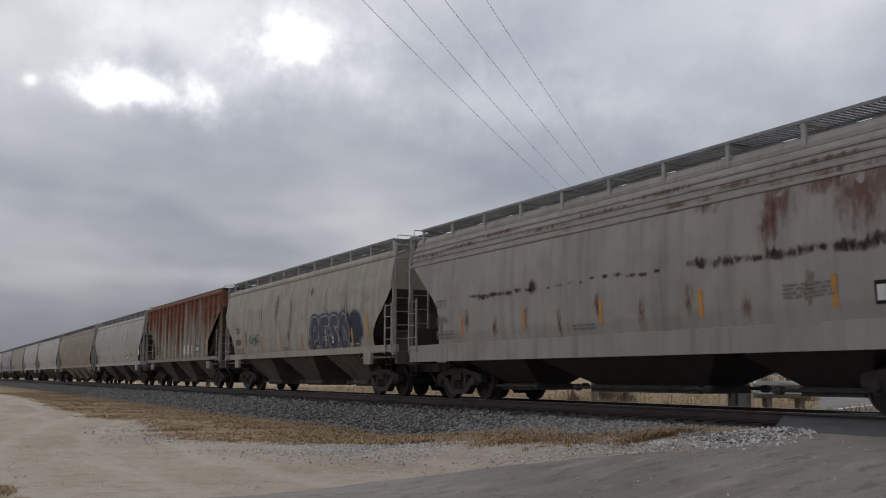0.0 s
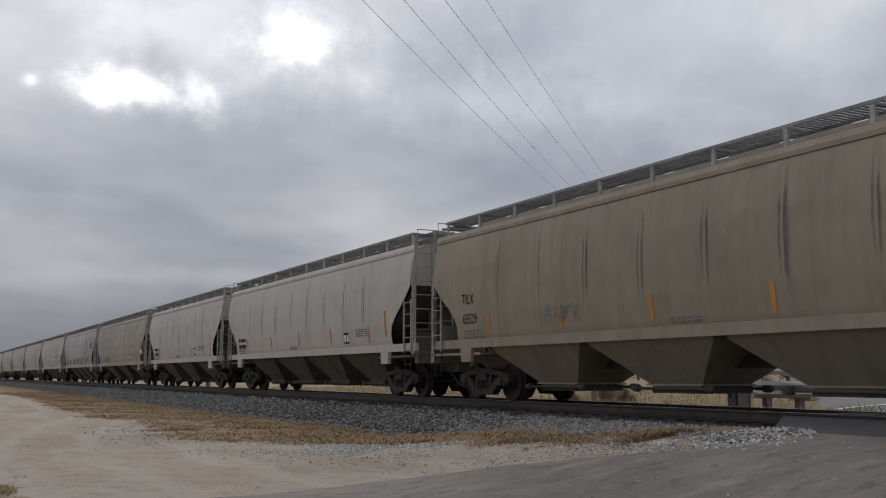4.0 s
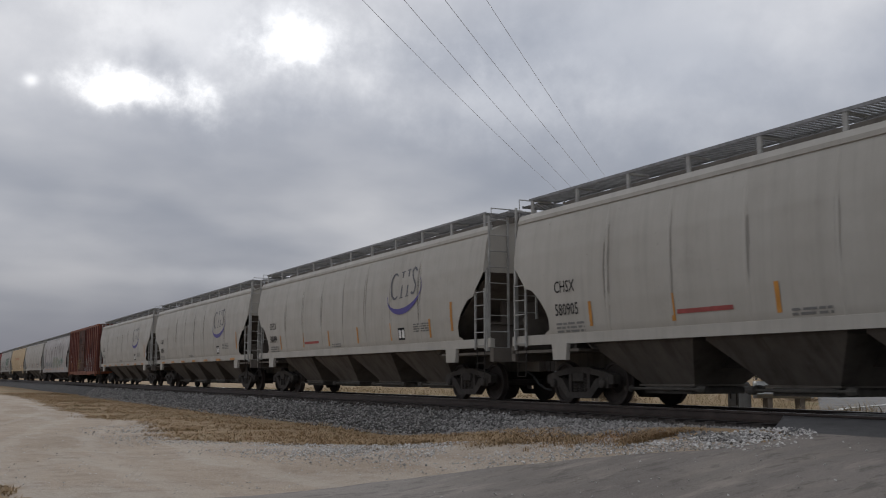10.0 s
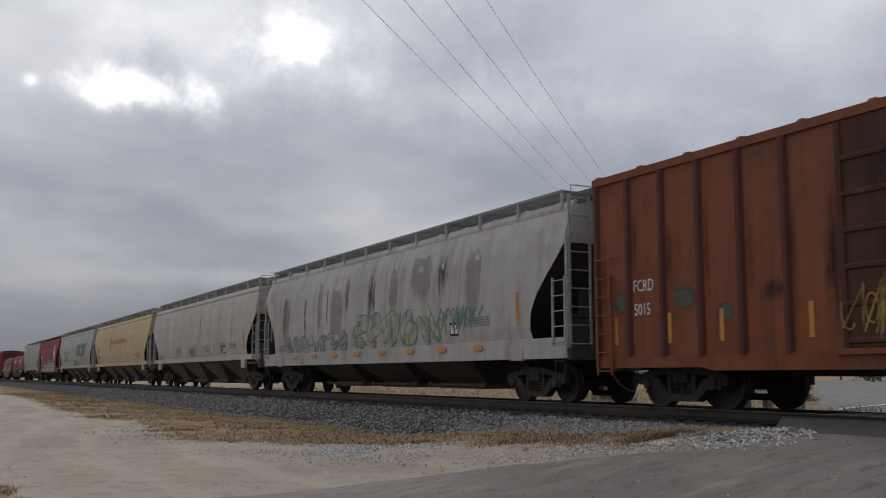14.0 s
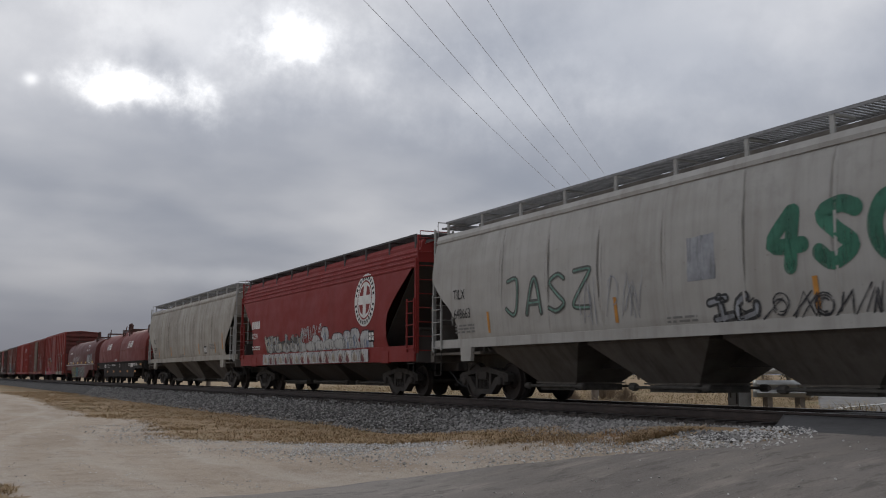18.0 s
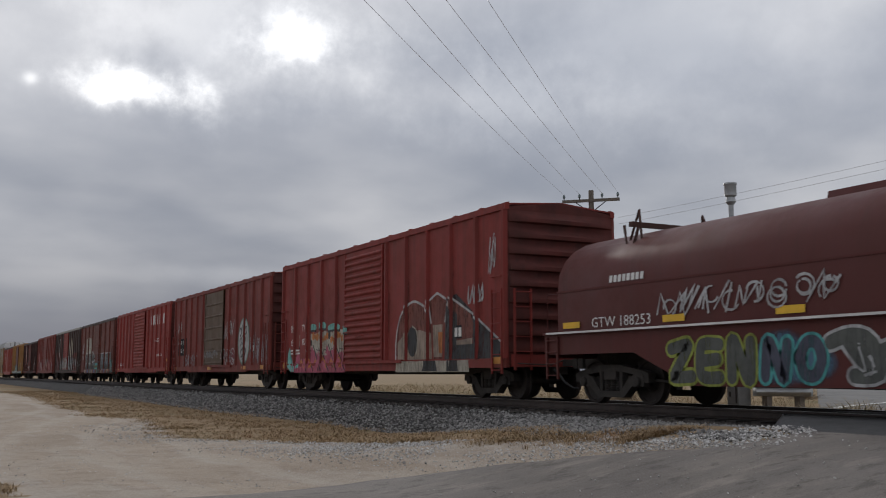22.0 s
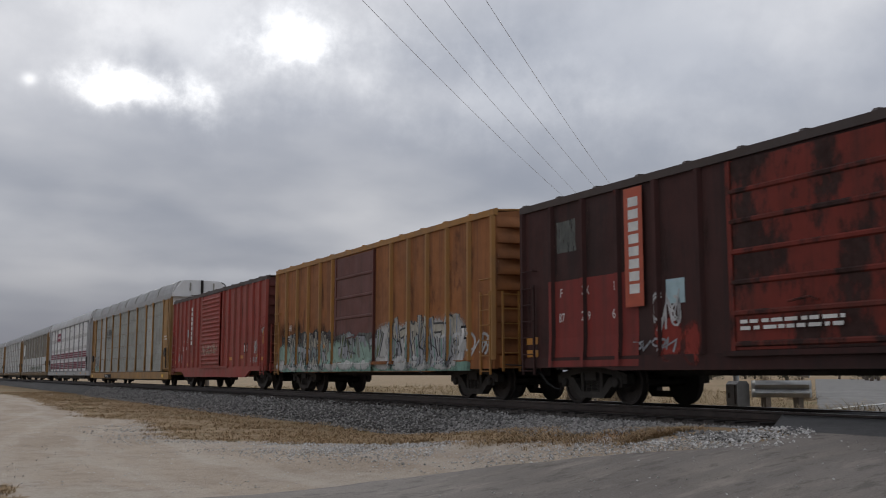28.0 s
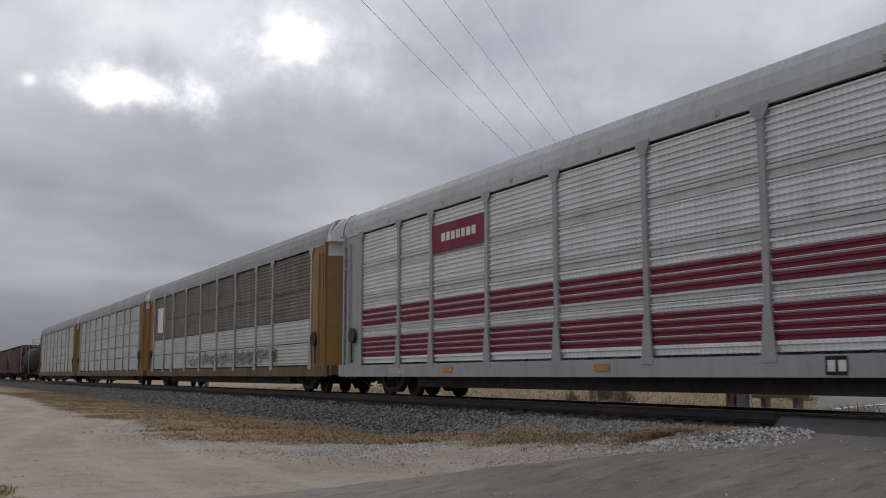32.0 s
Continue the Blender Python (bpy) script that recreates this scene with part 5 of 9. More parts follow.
def boxcar(t0, t1, coat, label, door="panel", door_coat=None, posts=14, roof_coat=None, door_at=0.0, door_w=3.0, tall=0.0, belly=False, reach=0.6, group="boxcars of the train", rail=None, post_coat=None, end_coat=None):
    car, half = begin("boxcar", t0, t1, label, "freight car", group)
    ye = half - reach
    side = Side([(0.7, 1.55), (4.7, 1.55)], 0.004)
    rail = rail or coat
    zt = 4.45 + tall
    key = (round(ye, 3), round(tall, 2))
    door_coat = door_coat or coat
    roof_coat = roof_coat or coat
    for s in (-1, 1):
        piece("side_wall", (key, s), lambda: Geo().box(min(s * 1.50, s * 1.55), max(s * 1.50, s * 1.55), -ye, ye, 0.85, zt), coat, car)
        if belly:
            low = [(-ye, 0.78), (-ye, 0.98), (ye, 0.98), (ye, 0.78), (ye - 2.1, 0.78), (ye - 2.8, 0.52), (-ye + 2.8, 0.52), (-ye + 2.1, 0.78)]
        else:
            low = [(-ye, 0.76), (-ye, 0.98), (ye, 0.98), (ye, 0.76), (ye - 3.0, 0.76), (ye - 3.3, 0.70), (-ye + 3.3, 0.70), (-ye + 3.0, 0.76)]
        piece("side_sill", (key, s, belly), lambda: Geo().prism(low, "x", s * 1.49, s * 1.585), coat, car)
        piece("eave", (key, s), lambda: Geo().prism([(s * 1.48, zt - 0.02), (s * 1.60, zt - 0.02), (s * 1.60, zt + 0.13), (s * 1.48, zt + 0.16)], "y", -ye - 0.02, ye + 0.02), roof_coat, car)
    # roof of pressed sheets
    n = 12
    for k in range(n):
        a, b = -ye + 2 * ye * k / n, -ye + 2 * ye * (k + 1) / n
        piece("roof_sheet", key, lambda: Geo().loft([[(-1.5, y, zt + 0.13), (0, y, zt + 0.25), (1.5, y, zt + 0.13), (1.5, y, zt + 0.09), (0, y, zt + 0.21), (-1.5, y, zt + 0.09)] for y in (-(b - a) / 2 + 0.004, (b - a) / 2 - 0.004)]), roof_coat, car, pose(0, (a + b) / 2, 0))
        piece("roof_seam", key, lambda: Geo().loft([[(-1.56, y, zt + 0.14), (-1.52, y, zt + 0.19), (0, y, zt + 0.31), (1.52, y, zt + 0.19), (1.56, y, zt + 0.14), (1.5, y, zt + 0.12), (0, y, zt + 0.24), (-1.5, y, zt + 0.12)] for y in (-0.05, 0.05)]), roof_coat, car, pose(0, b - 0.05, 0))
    for s in (-1, 1):
        # end_coat: darker ends, with the shade between coupled cars put into the colour
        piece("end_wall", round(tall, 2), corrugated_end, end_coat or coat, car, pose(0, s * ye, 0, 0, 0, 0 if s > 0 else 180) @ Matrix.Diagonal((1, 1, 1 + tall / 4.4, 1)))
        piece("end_sill", 0, lambda: Geo().box(-1.45, 1.45, -0.05, 0.12, 0.78, 1.06), coat, car, pose(0, s * ye, 0, 0, 0, 0 if s > 0 else 180))
        ladder(car, rail, pose(-1.63, s * (ye - 0.35), 0), 0.45, 0.62, 2.6, 6)
        ladder(car, rail, pose(-1.2, s * (ye + 0.13), 0, 0, 0, 90), 0.45, 0.7, 2.6, 6)
        part("grab_iron", Geo().tube([(-1.55, s * (ye - 0.12), 2.9), (-1.66, s * (ye - 0.12), 2.9), (-1.66, s * (ye - 0.6), 2.9), (-1.55, s * (ye - 0.6), 2.9)], 0.014, 5), rail, car)
        truck(car, s * (half - 2.5))
        part("cut_lever", Geo().tube([(-1.4, s * (ye + 0.2), 0.85), (-0.5, s * (ye + 0.25), 0.82), (-0.2, s * (ye + 0.4), 0.95)], 0.016, 5), IRON, car)
    part("floor_frame", Geo().box(-1.45, 1.45, -ye, ye, 0.85, 0.95).box(-0.2, 0.2, -half + 0.9, half - 0.9, 0.6, 0.9), IRON, car)
    # exterior posts, left free where the door is
    d0, d1 = door_at - door_w / 2, door_at + door_w / 2

    def post():
        return Geo().prism([(-1.548, -0.085), (-1.63, -0.045), (-1.63, 0.045), (-1.548, 0.085)], "z", 0.97, zt - 0.02)

    strips = [(door_at, door_w / 2, 0.100)]
    for k in range(posts):
        y = -ye + 0.08 + (2 * ye - 0.16) * k / (posts - 1)
        if d0 - 0.15 < y < d1 + 0.15:
            continue
        strips.append((y, 0.05, 0.080))
        for s in (-1, 1):
            piece("side_post", key, post, post_coat or coat, car, pose(0, y, 0, 0, 0, 0 if s < 0 else 180))
    for s in (-1, 1):
        slab = Geo().box(-1.615, -1.552, -door_w / 2, door_w / 2, 1.02, zt - 0.08)
        leaf = part("door", slab, door_coat, car, "", pose(0, door_at if s < 0 else -door_at, 0, 0, 0, 0 if s < 0 else 180))
        rows = {"panel": 6, "plug": 5, "corrugated": 17}[door]
        for k in range(rows):
            z = 1.06 + (zt - 1.2) * k / rows
            hgt = (zt - 1.2) / rows
            if door == "corrugated":
                g = Geo().prism([(-1.61, z), (-1.665, z + hgt * 0.3), (-1.665, z + hgt * 0.45), (-1.61, z + hgt * 0.75)], "y", -door_w / 2 + 0.08, door_w / 2 - 0.08)
            else:
                g = Geo().prism([(-1.61, z), (-1.645, z + 0.03), (-1.645, z + 0.08), (-1.61, z + 0.11)], "y", -door_w / 2 + 0.05, door_w / 2 - 0.05)
            part("door_rib", g, door_coat, leaf)
        for q in (-1, 1):
            part("door_post", Geo().box(-1.64, -1.56, q * (door_w / 2 - 0.05) - 0.05, q * (door_w / 2 - 0.05) + 0.05, 1.0, zt - 0.06), door_coat, leaf)
        part("door_handle", Geo().tube([(-1.64, -0.2, 1.75), (-1.70, -0.1, 1.8), (-1.70, 0.35, 1.75)], 0.02, 5), door_coat, leaf)
        part("door_track", Geo().box(-1.66, -1.56, -door_w * 0.95, door_w * 0.55, 0.92, 1.01), coat, car, "", pose(0, door_at if s < 0 else -door_at, 0, 0, 0, 0 if s < 0 else 180))
    brake_wheel(car, 0.6, ye + 0.12, 2.4, 1, IRON)
    rng = random.Random(int(t0 * 100))
    flat = Side([(0.7, 1.55), (4.7, 1.55)], 0.004)
    for y, w, _ in strips[1:]:
        stain(car, flat, [(y - rng.uniform(0.1, 0.22), rng.uniform(2.2, 3.3), rng.uniform(0.16, 0.34), rng.uniform(1.4, 2.6))], SOOT_RUN, int(y * 10) + 90, "dark run of soot beside a post", "grime_run")
    draft_gear(car, half)
    return car, half, Side([(0.4, 1.587), (0.978, 1.587), (0.985, 1.55), (4.9, 1.55)], 0.004, strips)


# ---------------------------------------------------------------- coil cars
def hood_geo(y0, y1, r_side, z0, z1, peak):
    """A coil hood: upright lower sides and a round top."""
    ring = [(-r_side, z0), (-r_side, z1)]
    for k in range(1, 12):
        t = math.pi * k / 12
        ring.append((-r_side * math.cos(t), z1 + (peak - z1) * math.sin(t) ** 0.8))
    ring += [(r_side, z1), (r_side, z0)]
    rings = []
    for y, q in ((y0, 0.985), (y0 + 0.06, 1.0), (y1 - 0.06, 1.0), (y1, 0.985)):
        rings.append([(x * q, y, z0 + (z - z0) * q) for x, z in ring])
    return Geo().loft(rings, smooth=True)


def coil_hood(car, coat, y0, y1, r, z0, z1, peak):
    hood = part("coil_hood", hood_geo(y0, y1, r, z0, z1, peak), coat, car)
    part("hood_seam", Geo().prism([(-r - 0.012, z1 - 0.02), (-r - 0.012, z1 + 0.02), (-r + 0.03, z1 + 0.02), (-r + 0.03, z1 - 0.02)], "y", y0, y1), coat, hood)
    mid = (y0 + y1) / 2
    # a pair of lifting eyes on a top beam, and the stacking brackets either side
    part("top_beam", Geo().prism([(-0.24, peak - 0.10), (-0.16, peak + 0.13), (0.16, peak + 0.13), (0.24, peak - 0.10)], "y", mid - 1.7, mid + 1.7), coat, hood)
    for q in (-1, 1):
        c = mid + q * 0.30
        arch = [(0.0, c + 0.28, peak + 0.05)] + [(0.0, c + 0.28 * math.cos(t), peak + 0.45 + 0.24 * math.sin(t)) for t in (math.pi * k / 8 for k in range(9))] + [(0.0, c - 0.28, peak + 0.05)]
        part("lifting_eye", Geo().tube(arch, 0.062, 6), coat_coil_soot, hood, "sooty lifting eye")
    for s in (-1, 1):
        yb = mid + s * (y1 - y0) * 0.37
        zb = peak + 0.06
        part("bracket_bar", Geo().box(-1.08, 1.08, yb - 0.05, yb + 0.05, zb - 0.05, zb + 0.05), coat_coil_soot, hood)
        for q in (-1, 1):
            g = Geo().tube([(q * 1.04, yb + 0.24, zb), (q * 1.12, yb, zb - 0.78), (q * 1.04, yb - 0.24, zb)], 0.034, 5)
            g.tube([(q * 0.98, yb + 0.24, zb - 0.52), (q * 0.84, yb, zb + 0.30), (q * 0.98, yb - 0.24, zb - 0.52)], 0.034, 5)
            part("stacking_bracket", g, coat_coil_soot, hood)
    return hood


def coil_car(t0, t1, coat, frame_coat, label, hoods, deep):
    car, half = begin("coil_car", t0, t1, label, "freight car", "coil cars of the train")
    ye = half - 0.75
    for s in (-1, 1):
        if deep:
            shape_ = [(-ye, 1.02), (-ye, 1.44), (ye, 1.44), (ye, 1.02), (ye - 3.0, 1.02), (ye - 4.6, 0.40), (-ye + 4.6, 0.40), (-ye + 3.0, 1.02)]
        else:
            shape_ = [(-ye, 1.02), (-ye, 1.44), (ye, 1.44), (ye, 1.02), (ye - 3.0, 1.02), (ye - 3.3, 0.50), (-ye + 3.3, 0.50), (-ye + 3.0, 1.02)]
        part("side_frame_beam", Geo().prism(shape_, "x", s * 1.42, s * 1.52), frame_coat, car)
        part("top_flange", Geo().box(min(s * 1.38, s * 1.60), max(s * 1.38, s * 1.60), -ye, ye, 1.44, 1.50), frame_coat, car)
    part("floor", Geo().box(-1.42, 1.42, -ye, ye, 1.1, 1.42), frame_coat, car)
    part("centre_sill", Geo().box(-0.25, 0.25, -half + 0.9, half - 0.9, 0.50, 1.1), IRON, car)
    part("brake_pipe", Geo().tube([(-0.9, -half + 2.0, 0.62), (-0.9, -half + 4.6, 0.42), (-0.95, 0.0, 0.40), (-0.9, half - 4.6, 0.42), (-0.9, half - 2.0, 0.62)], 0.03, 5), IRON, car)
    for s in (-1, 1):
        part("end_sill", Geo().box(-1.5, 1.5, s * ye - 0.06, s * ye + 0.06, 0.95, 1.5), frame_coat, car)
        truck(car, s * (half - 2.45))
        ladder(car, frame_coat, pose(-1.55, s * (ye - 0.3), 0), 0.4, 0.5, 1.4, 4)
        part("handrail", Geo().tube([(-1.45, s * (ye + 0.02), 1.5), (-1.45, s * (ye + 0.02), 2.35), (-0.6, s * (ye + 0.02), 2.35), (-0.6, s * (ye + 0.02), 1.5)], 0.018, 5), frame_coat, car)
    if hoods == 2:
        coil_hood(car, coat, 0.07, ye - 0.28, 1.48, 1.50, 2.25, 3.62)
        coil_hood(car, coat, -ye + 0.28, -0.07, 1.48, 1.50, 2.25, 3.62)
        part("joint_strip", hood_geo(-0.1, 0.1, 1.47, 1.50, 2.25, 3.60), coat_coil_soot, car, "sooty strip between the hoods")
    else:
        coil_hood(car, coat, -ye + 0.4, ye - 0.4, 1.48, 1.50, 2.35, 3.55)
    brake_wheel(car, 0.6, ye + 0.12, 2.0, 1, IRON)
    draft_gear(car, half)
    return car, half, Side([(0.4, 1.525), (1.44, 1.525), (1.5, 1.49), (2.3, 1.49), (2.6, 1.45), (2.9, 1.36), (3.1, 1.24)], 0.008)


# ---------------------------------------------------------------- autoracks
def rack_panel_geo(w, h, ridges, depth):
    pts = []
    for k in range(ridges):
        a = h * k / ridges
        d = h / ridges
        pts += [(0.0, a), (0.0, a + d * 0.58), (-depth, a + d * 0.63), (-depth * 0.92, a + d * 0.90)]
    pts.append((0.0, h - 0.004))
    return Geo().sheet([[(x, -w / 2, z), (x, w / 2, z)] for x, z in pts])


def autorack(t0, t1, coat, post_coat, label, bands, roof_coat, door_coat, front_gap=0.42, drop=0.0, nose=0.0, ds=(4.95, 7.0, 9.95, 12.9, 15.9, 18.9, 21.9, 24.05), fresh=(), top=5.08, white_gable=True, rise=0.92, depth=0.028, rivets=False):
    """bands: (bottom, top, ridges, material) of the side panels."""
    car, half = begin("autorack", t0, t1, label, "freight car", "autoracks of the train")
    ye = half - front_gap
    # flatcar
    for s in (-1, 1):
        part("side_sill", Geo().prism([(s * 1.40, 0.58 - drop), (s * 1.56, 0.58 - drop), (s * 1.56, 0.93 - drop * 0.7), (s * 1.40, 0.93 - drop * 0.7)], "y", -ye + 0.1, ye - 0.1), coat, car)
        part("end_beam", Geo().box(-1.5, 1.5, s * ye - 0.12, s * ye + 0.08, 0.62, 0.95), coat, car)
        truck(car, s * (half - 3.6))
    part("deck", Geo().box(-1.42, 1.42, -ye, ye, 0.85, 0.93).box(-0.3, 0.3, -half + 0.9, half - 0.9, 0.5, 0.85), coat, car)
    part("underframe", Geo().box(-1.15, 1.15, -half + 5.4, half - 5.4, 0.30, 0.84), IRON, car, "dark recessed underframe")
    # end sections, posts and panels
    e = ye - 0.45
    inner = e - 1.35
    ys = [-inner + (0.15 if nose else 0.0)] + sorted(half - d for d in ds) + [inner]

    def post():
        g = Geo().prism([(-1.56, -0.07), (-1.56, 0.07), (-1.44, 0.07), (-1.44, -0.07)], "z", 0.93, top)
        g.prism([(-0.17, 0.82), (0.17, 0.82), (0.08, 1.7), (-0.08, 1.7)], "x", -1.575, -1.55)
        g.prism([(-0.20, top), (0.20, top), (0.2, top - 0.1), (0.08, top - 0.28), (-0.08, top - 0.28), (-0.2, top - 0.1)], "x", -1.572, -1.55)
        return g

    for s in (-1, 1):
        turn = 0 if s < 0 else 180
        for y in ys:
            piece("side_post", 0, post, post_coat or coat, car, pose(0, y, 0, 0, 0, turn))
        for bay, (y0, y1) in enumerate(zip(ys, ys[1:])):
            w = y1 - y0 - 0.10
            for z0, z1, ridges, mat in (bands if s < 0 else [(bands[0][0], bands[-1][1], 30, bands[-1][3])]):
                piece("side_panel", (round(w, 2), z0, z1, depth), lambda: rack_panel_geo(w, z1 - z0, ridges, depth), coat_panel_worn if bay in fresh else mat, car, pose(s * 1.475, (y0 + y1) / 2, z0, 0, 0, turn))
            if rivets and s < 0:
                n = max(3, int(w / 0.55))
                for z0, z1, _, _ in bands:
                    for k in range(n):
                        y = y0 + 0.12 + (y1 - y0 - 0.24) * k / (n - 1)
                        piece("rivet", 0, lambda: Geo().prism([(-0.018, -0.018), (0.018, -0.018), (0.018, 0.018), (-0.018, 0.018)], "x", 0.0, -0.02), RIVET, car, pose(-1.475 - depth, y, z1 - 0.11))
        part("top_rail", Geo().prism([(s * 1.44, top - 0.05), (s * 1.54, top - 0.05), (s * 1.54, top + 0.06), (s * 1.44, top + 0.10)], "y", -e - nose, e), roof_coat, car)
        for q in (-1, 1):
            f = e + (nose if q < 0 else 0.0)
            start = ys[0] if q < 0 else ys[-1]
            part("end_section", Geo().box(min(s * 1.46, s * 1.52), max(s * 1.46, s * 1.52), min(start, q * f), max(start, q * f), 0.93, top), door_coat, car)
            part("corner_angle", Geo().box(min(s * 1.45, s * 1.57), max(s * 1.45, s * 1.57), q * f - 0.05, q * f + 0.05, 0.8, top + 0.05), door_coat, car)
    plain_e = e
    for q in (-1, 1):
        e = plain_e + (nose if q < 0 else 0.0)
        ladder(car, door_coat, pose(-1.58, q * (e - 0.3), 0), 0.42, 0.98, 4.8, 11)
        # curved end doors, in two leaves
        for s in (-1, 1):
            rows = []
            for k in range(7):
                t = k / 6
                x, y = s * (1.46 - 1.44 * t), q * (e + 0.05 + 0.42 * math.sin(t * math.pi / 2))
                rows.append([(x, y, 0.95), (x, y, 2.9), (x, y, top - 0.42)])
            leaf = part("end_door", Geo().sheet(rows), door_coat, car)
            part("door_top", Geo().sheet([[(x, y, z), (x, y, z + 0.55)] for (x, y, z) in (r[2] for r in rows)]), coat_panel_plain if white_gable else door_coat, leaf, "upper panel of the end door")
            part("top_hinge", Geo().box(min(s * 0.6, s * 0.68), max(s * 0.6, s * 0.68), q * (e + 0.50) - 0.02, q * (e + 0.50) + 0.02, top + 0.35, top + 0.8), coat_roof_grey, leaf)
            part("top_rod", Geo().tube([(s * 0.1, q * (e + 0.52), top + 0.05), (s * 0.6, q * (e + 0.5), top + 0.12)], 0.015, 4), IRON, leaf)
            part("door_seam", Geo().box(min(s * 0.01, s * 0.06), max(s * 0.01, s * 0.06), q * (e + 0.46) - 0.02, q * (e + 0.46) + 0.02, 0.95, top + 0.05), door_coat, leaf)
        part("lock_rod", Geo().tube([(-1.57, q * (e - 0.75), 1.0), (-1.6, q * (e - 0.78), 1.9), (-1.6, q * (e - 0.7), 2.1)], 0.03, 5), IRON, car)
        part("hand_brake", Geo().lathe([(-0.03, 0.05), (-0.05, 0.24), (0.03, 0.24), (0.05, 0.05)], 14, "x", (-1.60, q * (e - 0.85), 1.85)), IRON, car)
    e = plain_e
    # roof of corrugated sheets, lower than the gables
    half_ring = [(x, top + 0.02 + z * rise) for x, z in ((1.53, 0.0), (1.52, 0.22), (1.44, 0.52), (1.30, 0.76), (1.10, 0.86), (0.6, 0.88))]
    ring = [(-x, z) for x, z in half_ring] + [(0, top + 0.02 + 0.89 * rise)] + half_ring[::-1]
    half_crown = [(1.53, top + 0.02), (1.53, top + 0.22), (1.38, top + 0.46), (1.18, top + 0.68), (1.0, top + 0.02 + 0.86 * rise), (0.6, top + 0.02 + 0.88 * rise)]
    crown = [(-x, z) for x, z in half_crown] + [(0, top + 0.02 + 0.89 * rise)] + half_crown[::-1]

    def roof():
        rings = []
        n = 300
        for k in range(n + 1):
            y = -e - nose - 0.4 + (2 * e + nose + 0.8) * k / n
            q = 1.0 + (0.006 if k % 2 else 0.0)
            rings.append([(x * q, y, z + (0.010 if k % 2 else 0)) for x, z in ring])
        g = Geo().sheet(rings)
        g.s = [False] * len(g.s)
        return g

    piece("roof", (round(e, 2), nose), roof, roof_coat, car)
    # seam strips across the roof
    for k in range(1, 8):
        y = -e + 2 * e * k / 8
        piece("roof_seam", 0, lambda: Geo().loft([[(x * 1.025, yy, z + 0.02) for x, z in ring[1:-1]] + [(x * 0.99, yy, z - 0.01) for x, z in ring[1:-1][::-1]] for yy in (-0.05, 0.05)]), coat_panel_dull, car, pose(0, y, 0))
    for q in (-1, 1):
        e = plain_e + (nose if q < 0 else 0.0)
        gable = part("roof_gable", Geo().loft([[(x * 1.006, y, z + 0.012) for x, z in r] for r, y in ((ring, q * (e + 0.10)), (ring, q * (e + 0.24)), (crown if white_gable else ring, q * (e + 0.48)))]), coat_panel_plain if white_gable else roof_coat, car, "gable end of the roof")
        part("gable_stripe", Geo().box(-0.07, 0.07, q * (e + 0.50) - 0.03, q * (e + 0.50) + 0.03, top - 0.3, top + (0.95 if white_gable else 0.8)), coat_black, gable, "dark upright seam of the gable")
        part("roof_cap_trim", Geo().tube([(x * 1.01, q * (e + 0.12), z + 0.015) for x, z in ring], 0.015, 5), IRON if not white_gable else roof_coat, car)
    draft_gear(car, half)
    return car, half, Side([(0.3, 1.575), (0.93 - drop * 0.6, 1.575), (0.95, 1.525), (4.9, 1.525)], 0.006), ys


# ---------------------------------------------------------------- tank car
def tank_car(t0, t1, coat, label):
    car, half = begin("tank_car", t0, t1, label, "freight car", "tank cars of the train")
    ye = half - 1.0
    prof = [(-ye, 0.05), (-ye + 0.03, 0.5), (-ye + 0.15, 0.95), (-ye + 0.4, 1.3), (-ye + 0.75, 1.5), (ye - 0.75, 1.5), (ye - 0.4, 1.3), (ye - 0.15, 0.95), (ye - 0.03, 0.5), (ye, 0.05)]
    part("tank", Geo().lathe(prof, 32, "y", (0, 0, 2.65)), coat, car)
    part("centre_sill", Geo().box(-0.3, 0.3, -half + 0.9, half - 0.9, 0.75, 1.2), IRON, car)
    part("manway", Geo().lathe([(4.05, 0.55), (4.4, 0.55), (4.45, 0.3)], 16, "z"), coat, car)
    part("platform", Geo().box(-1.2, 1.2, -1.2, 1.2, 4.12, 4.17), GRATE, car)
    g = Geo()
    for x in (-1.2, 1.2):
        for y in (-1.2, 0, 1.2):
            g.tube([(x, y, 4.15), (x, y, 5.05)], 0.025, 5)
        for z in (4.6, 5.05):
            g.tube([(x, -1.2, z), (x, 1.2, z)], 0.022, 5)
    for y in (-1.2, 1.2):
        for z in (4.6, 5.05):
            g.tube([(-1.2, y, z), (1.2, y, z)], 0.022, 5)
    part("platform_railing", g, GALV, car)
    ladder(car, GALV, pose(-1.6, 0, 0), 0.45, 0.8, 4.1, 9)
    for s in (-1, 1):
        truck(car, s * (half - 2.4))
        part("end_platform", Geo().box(-1.45, 1.45, s * (half - 1.6) - 0.9, s * (half - 1.6) + 0.9, 1.1, 1.2), IRON, car)
        part("tank_saddle", Geo().prism([(-1.3, 1.2), (1.3, 1.2), (1.4, 2.0), (-1.4, 2.0)], "y", s * (half - 2.4) - 0.3, s * (half - 2.4) + 0.3), IRON, car)
    draft_gear(car, half)


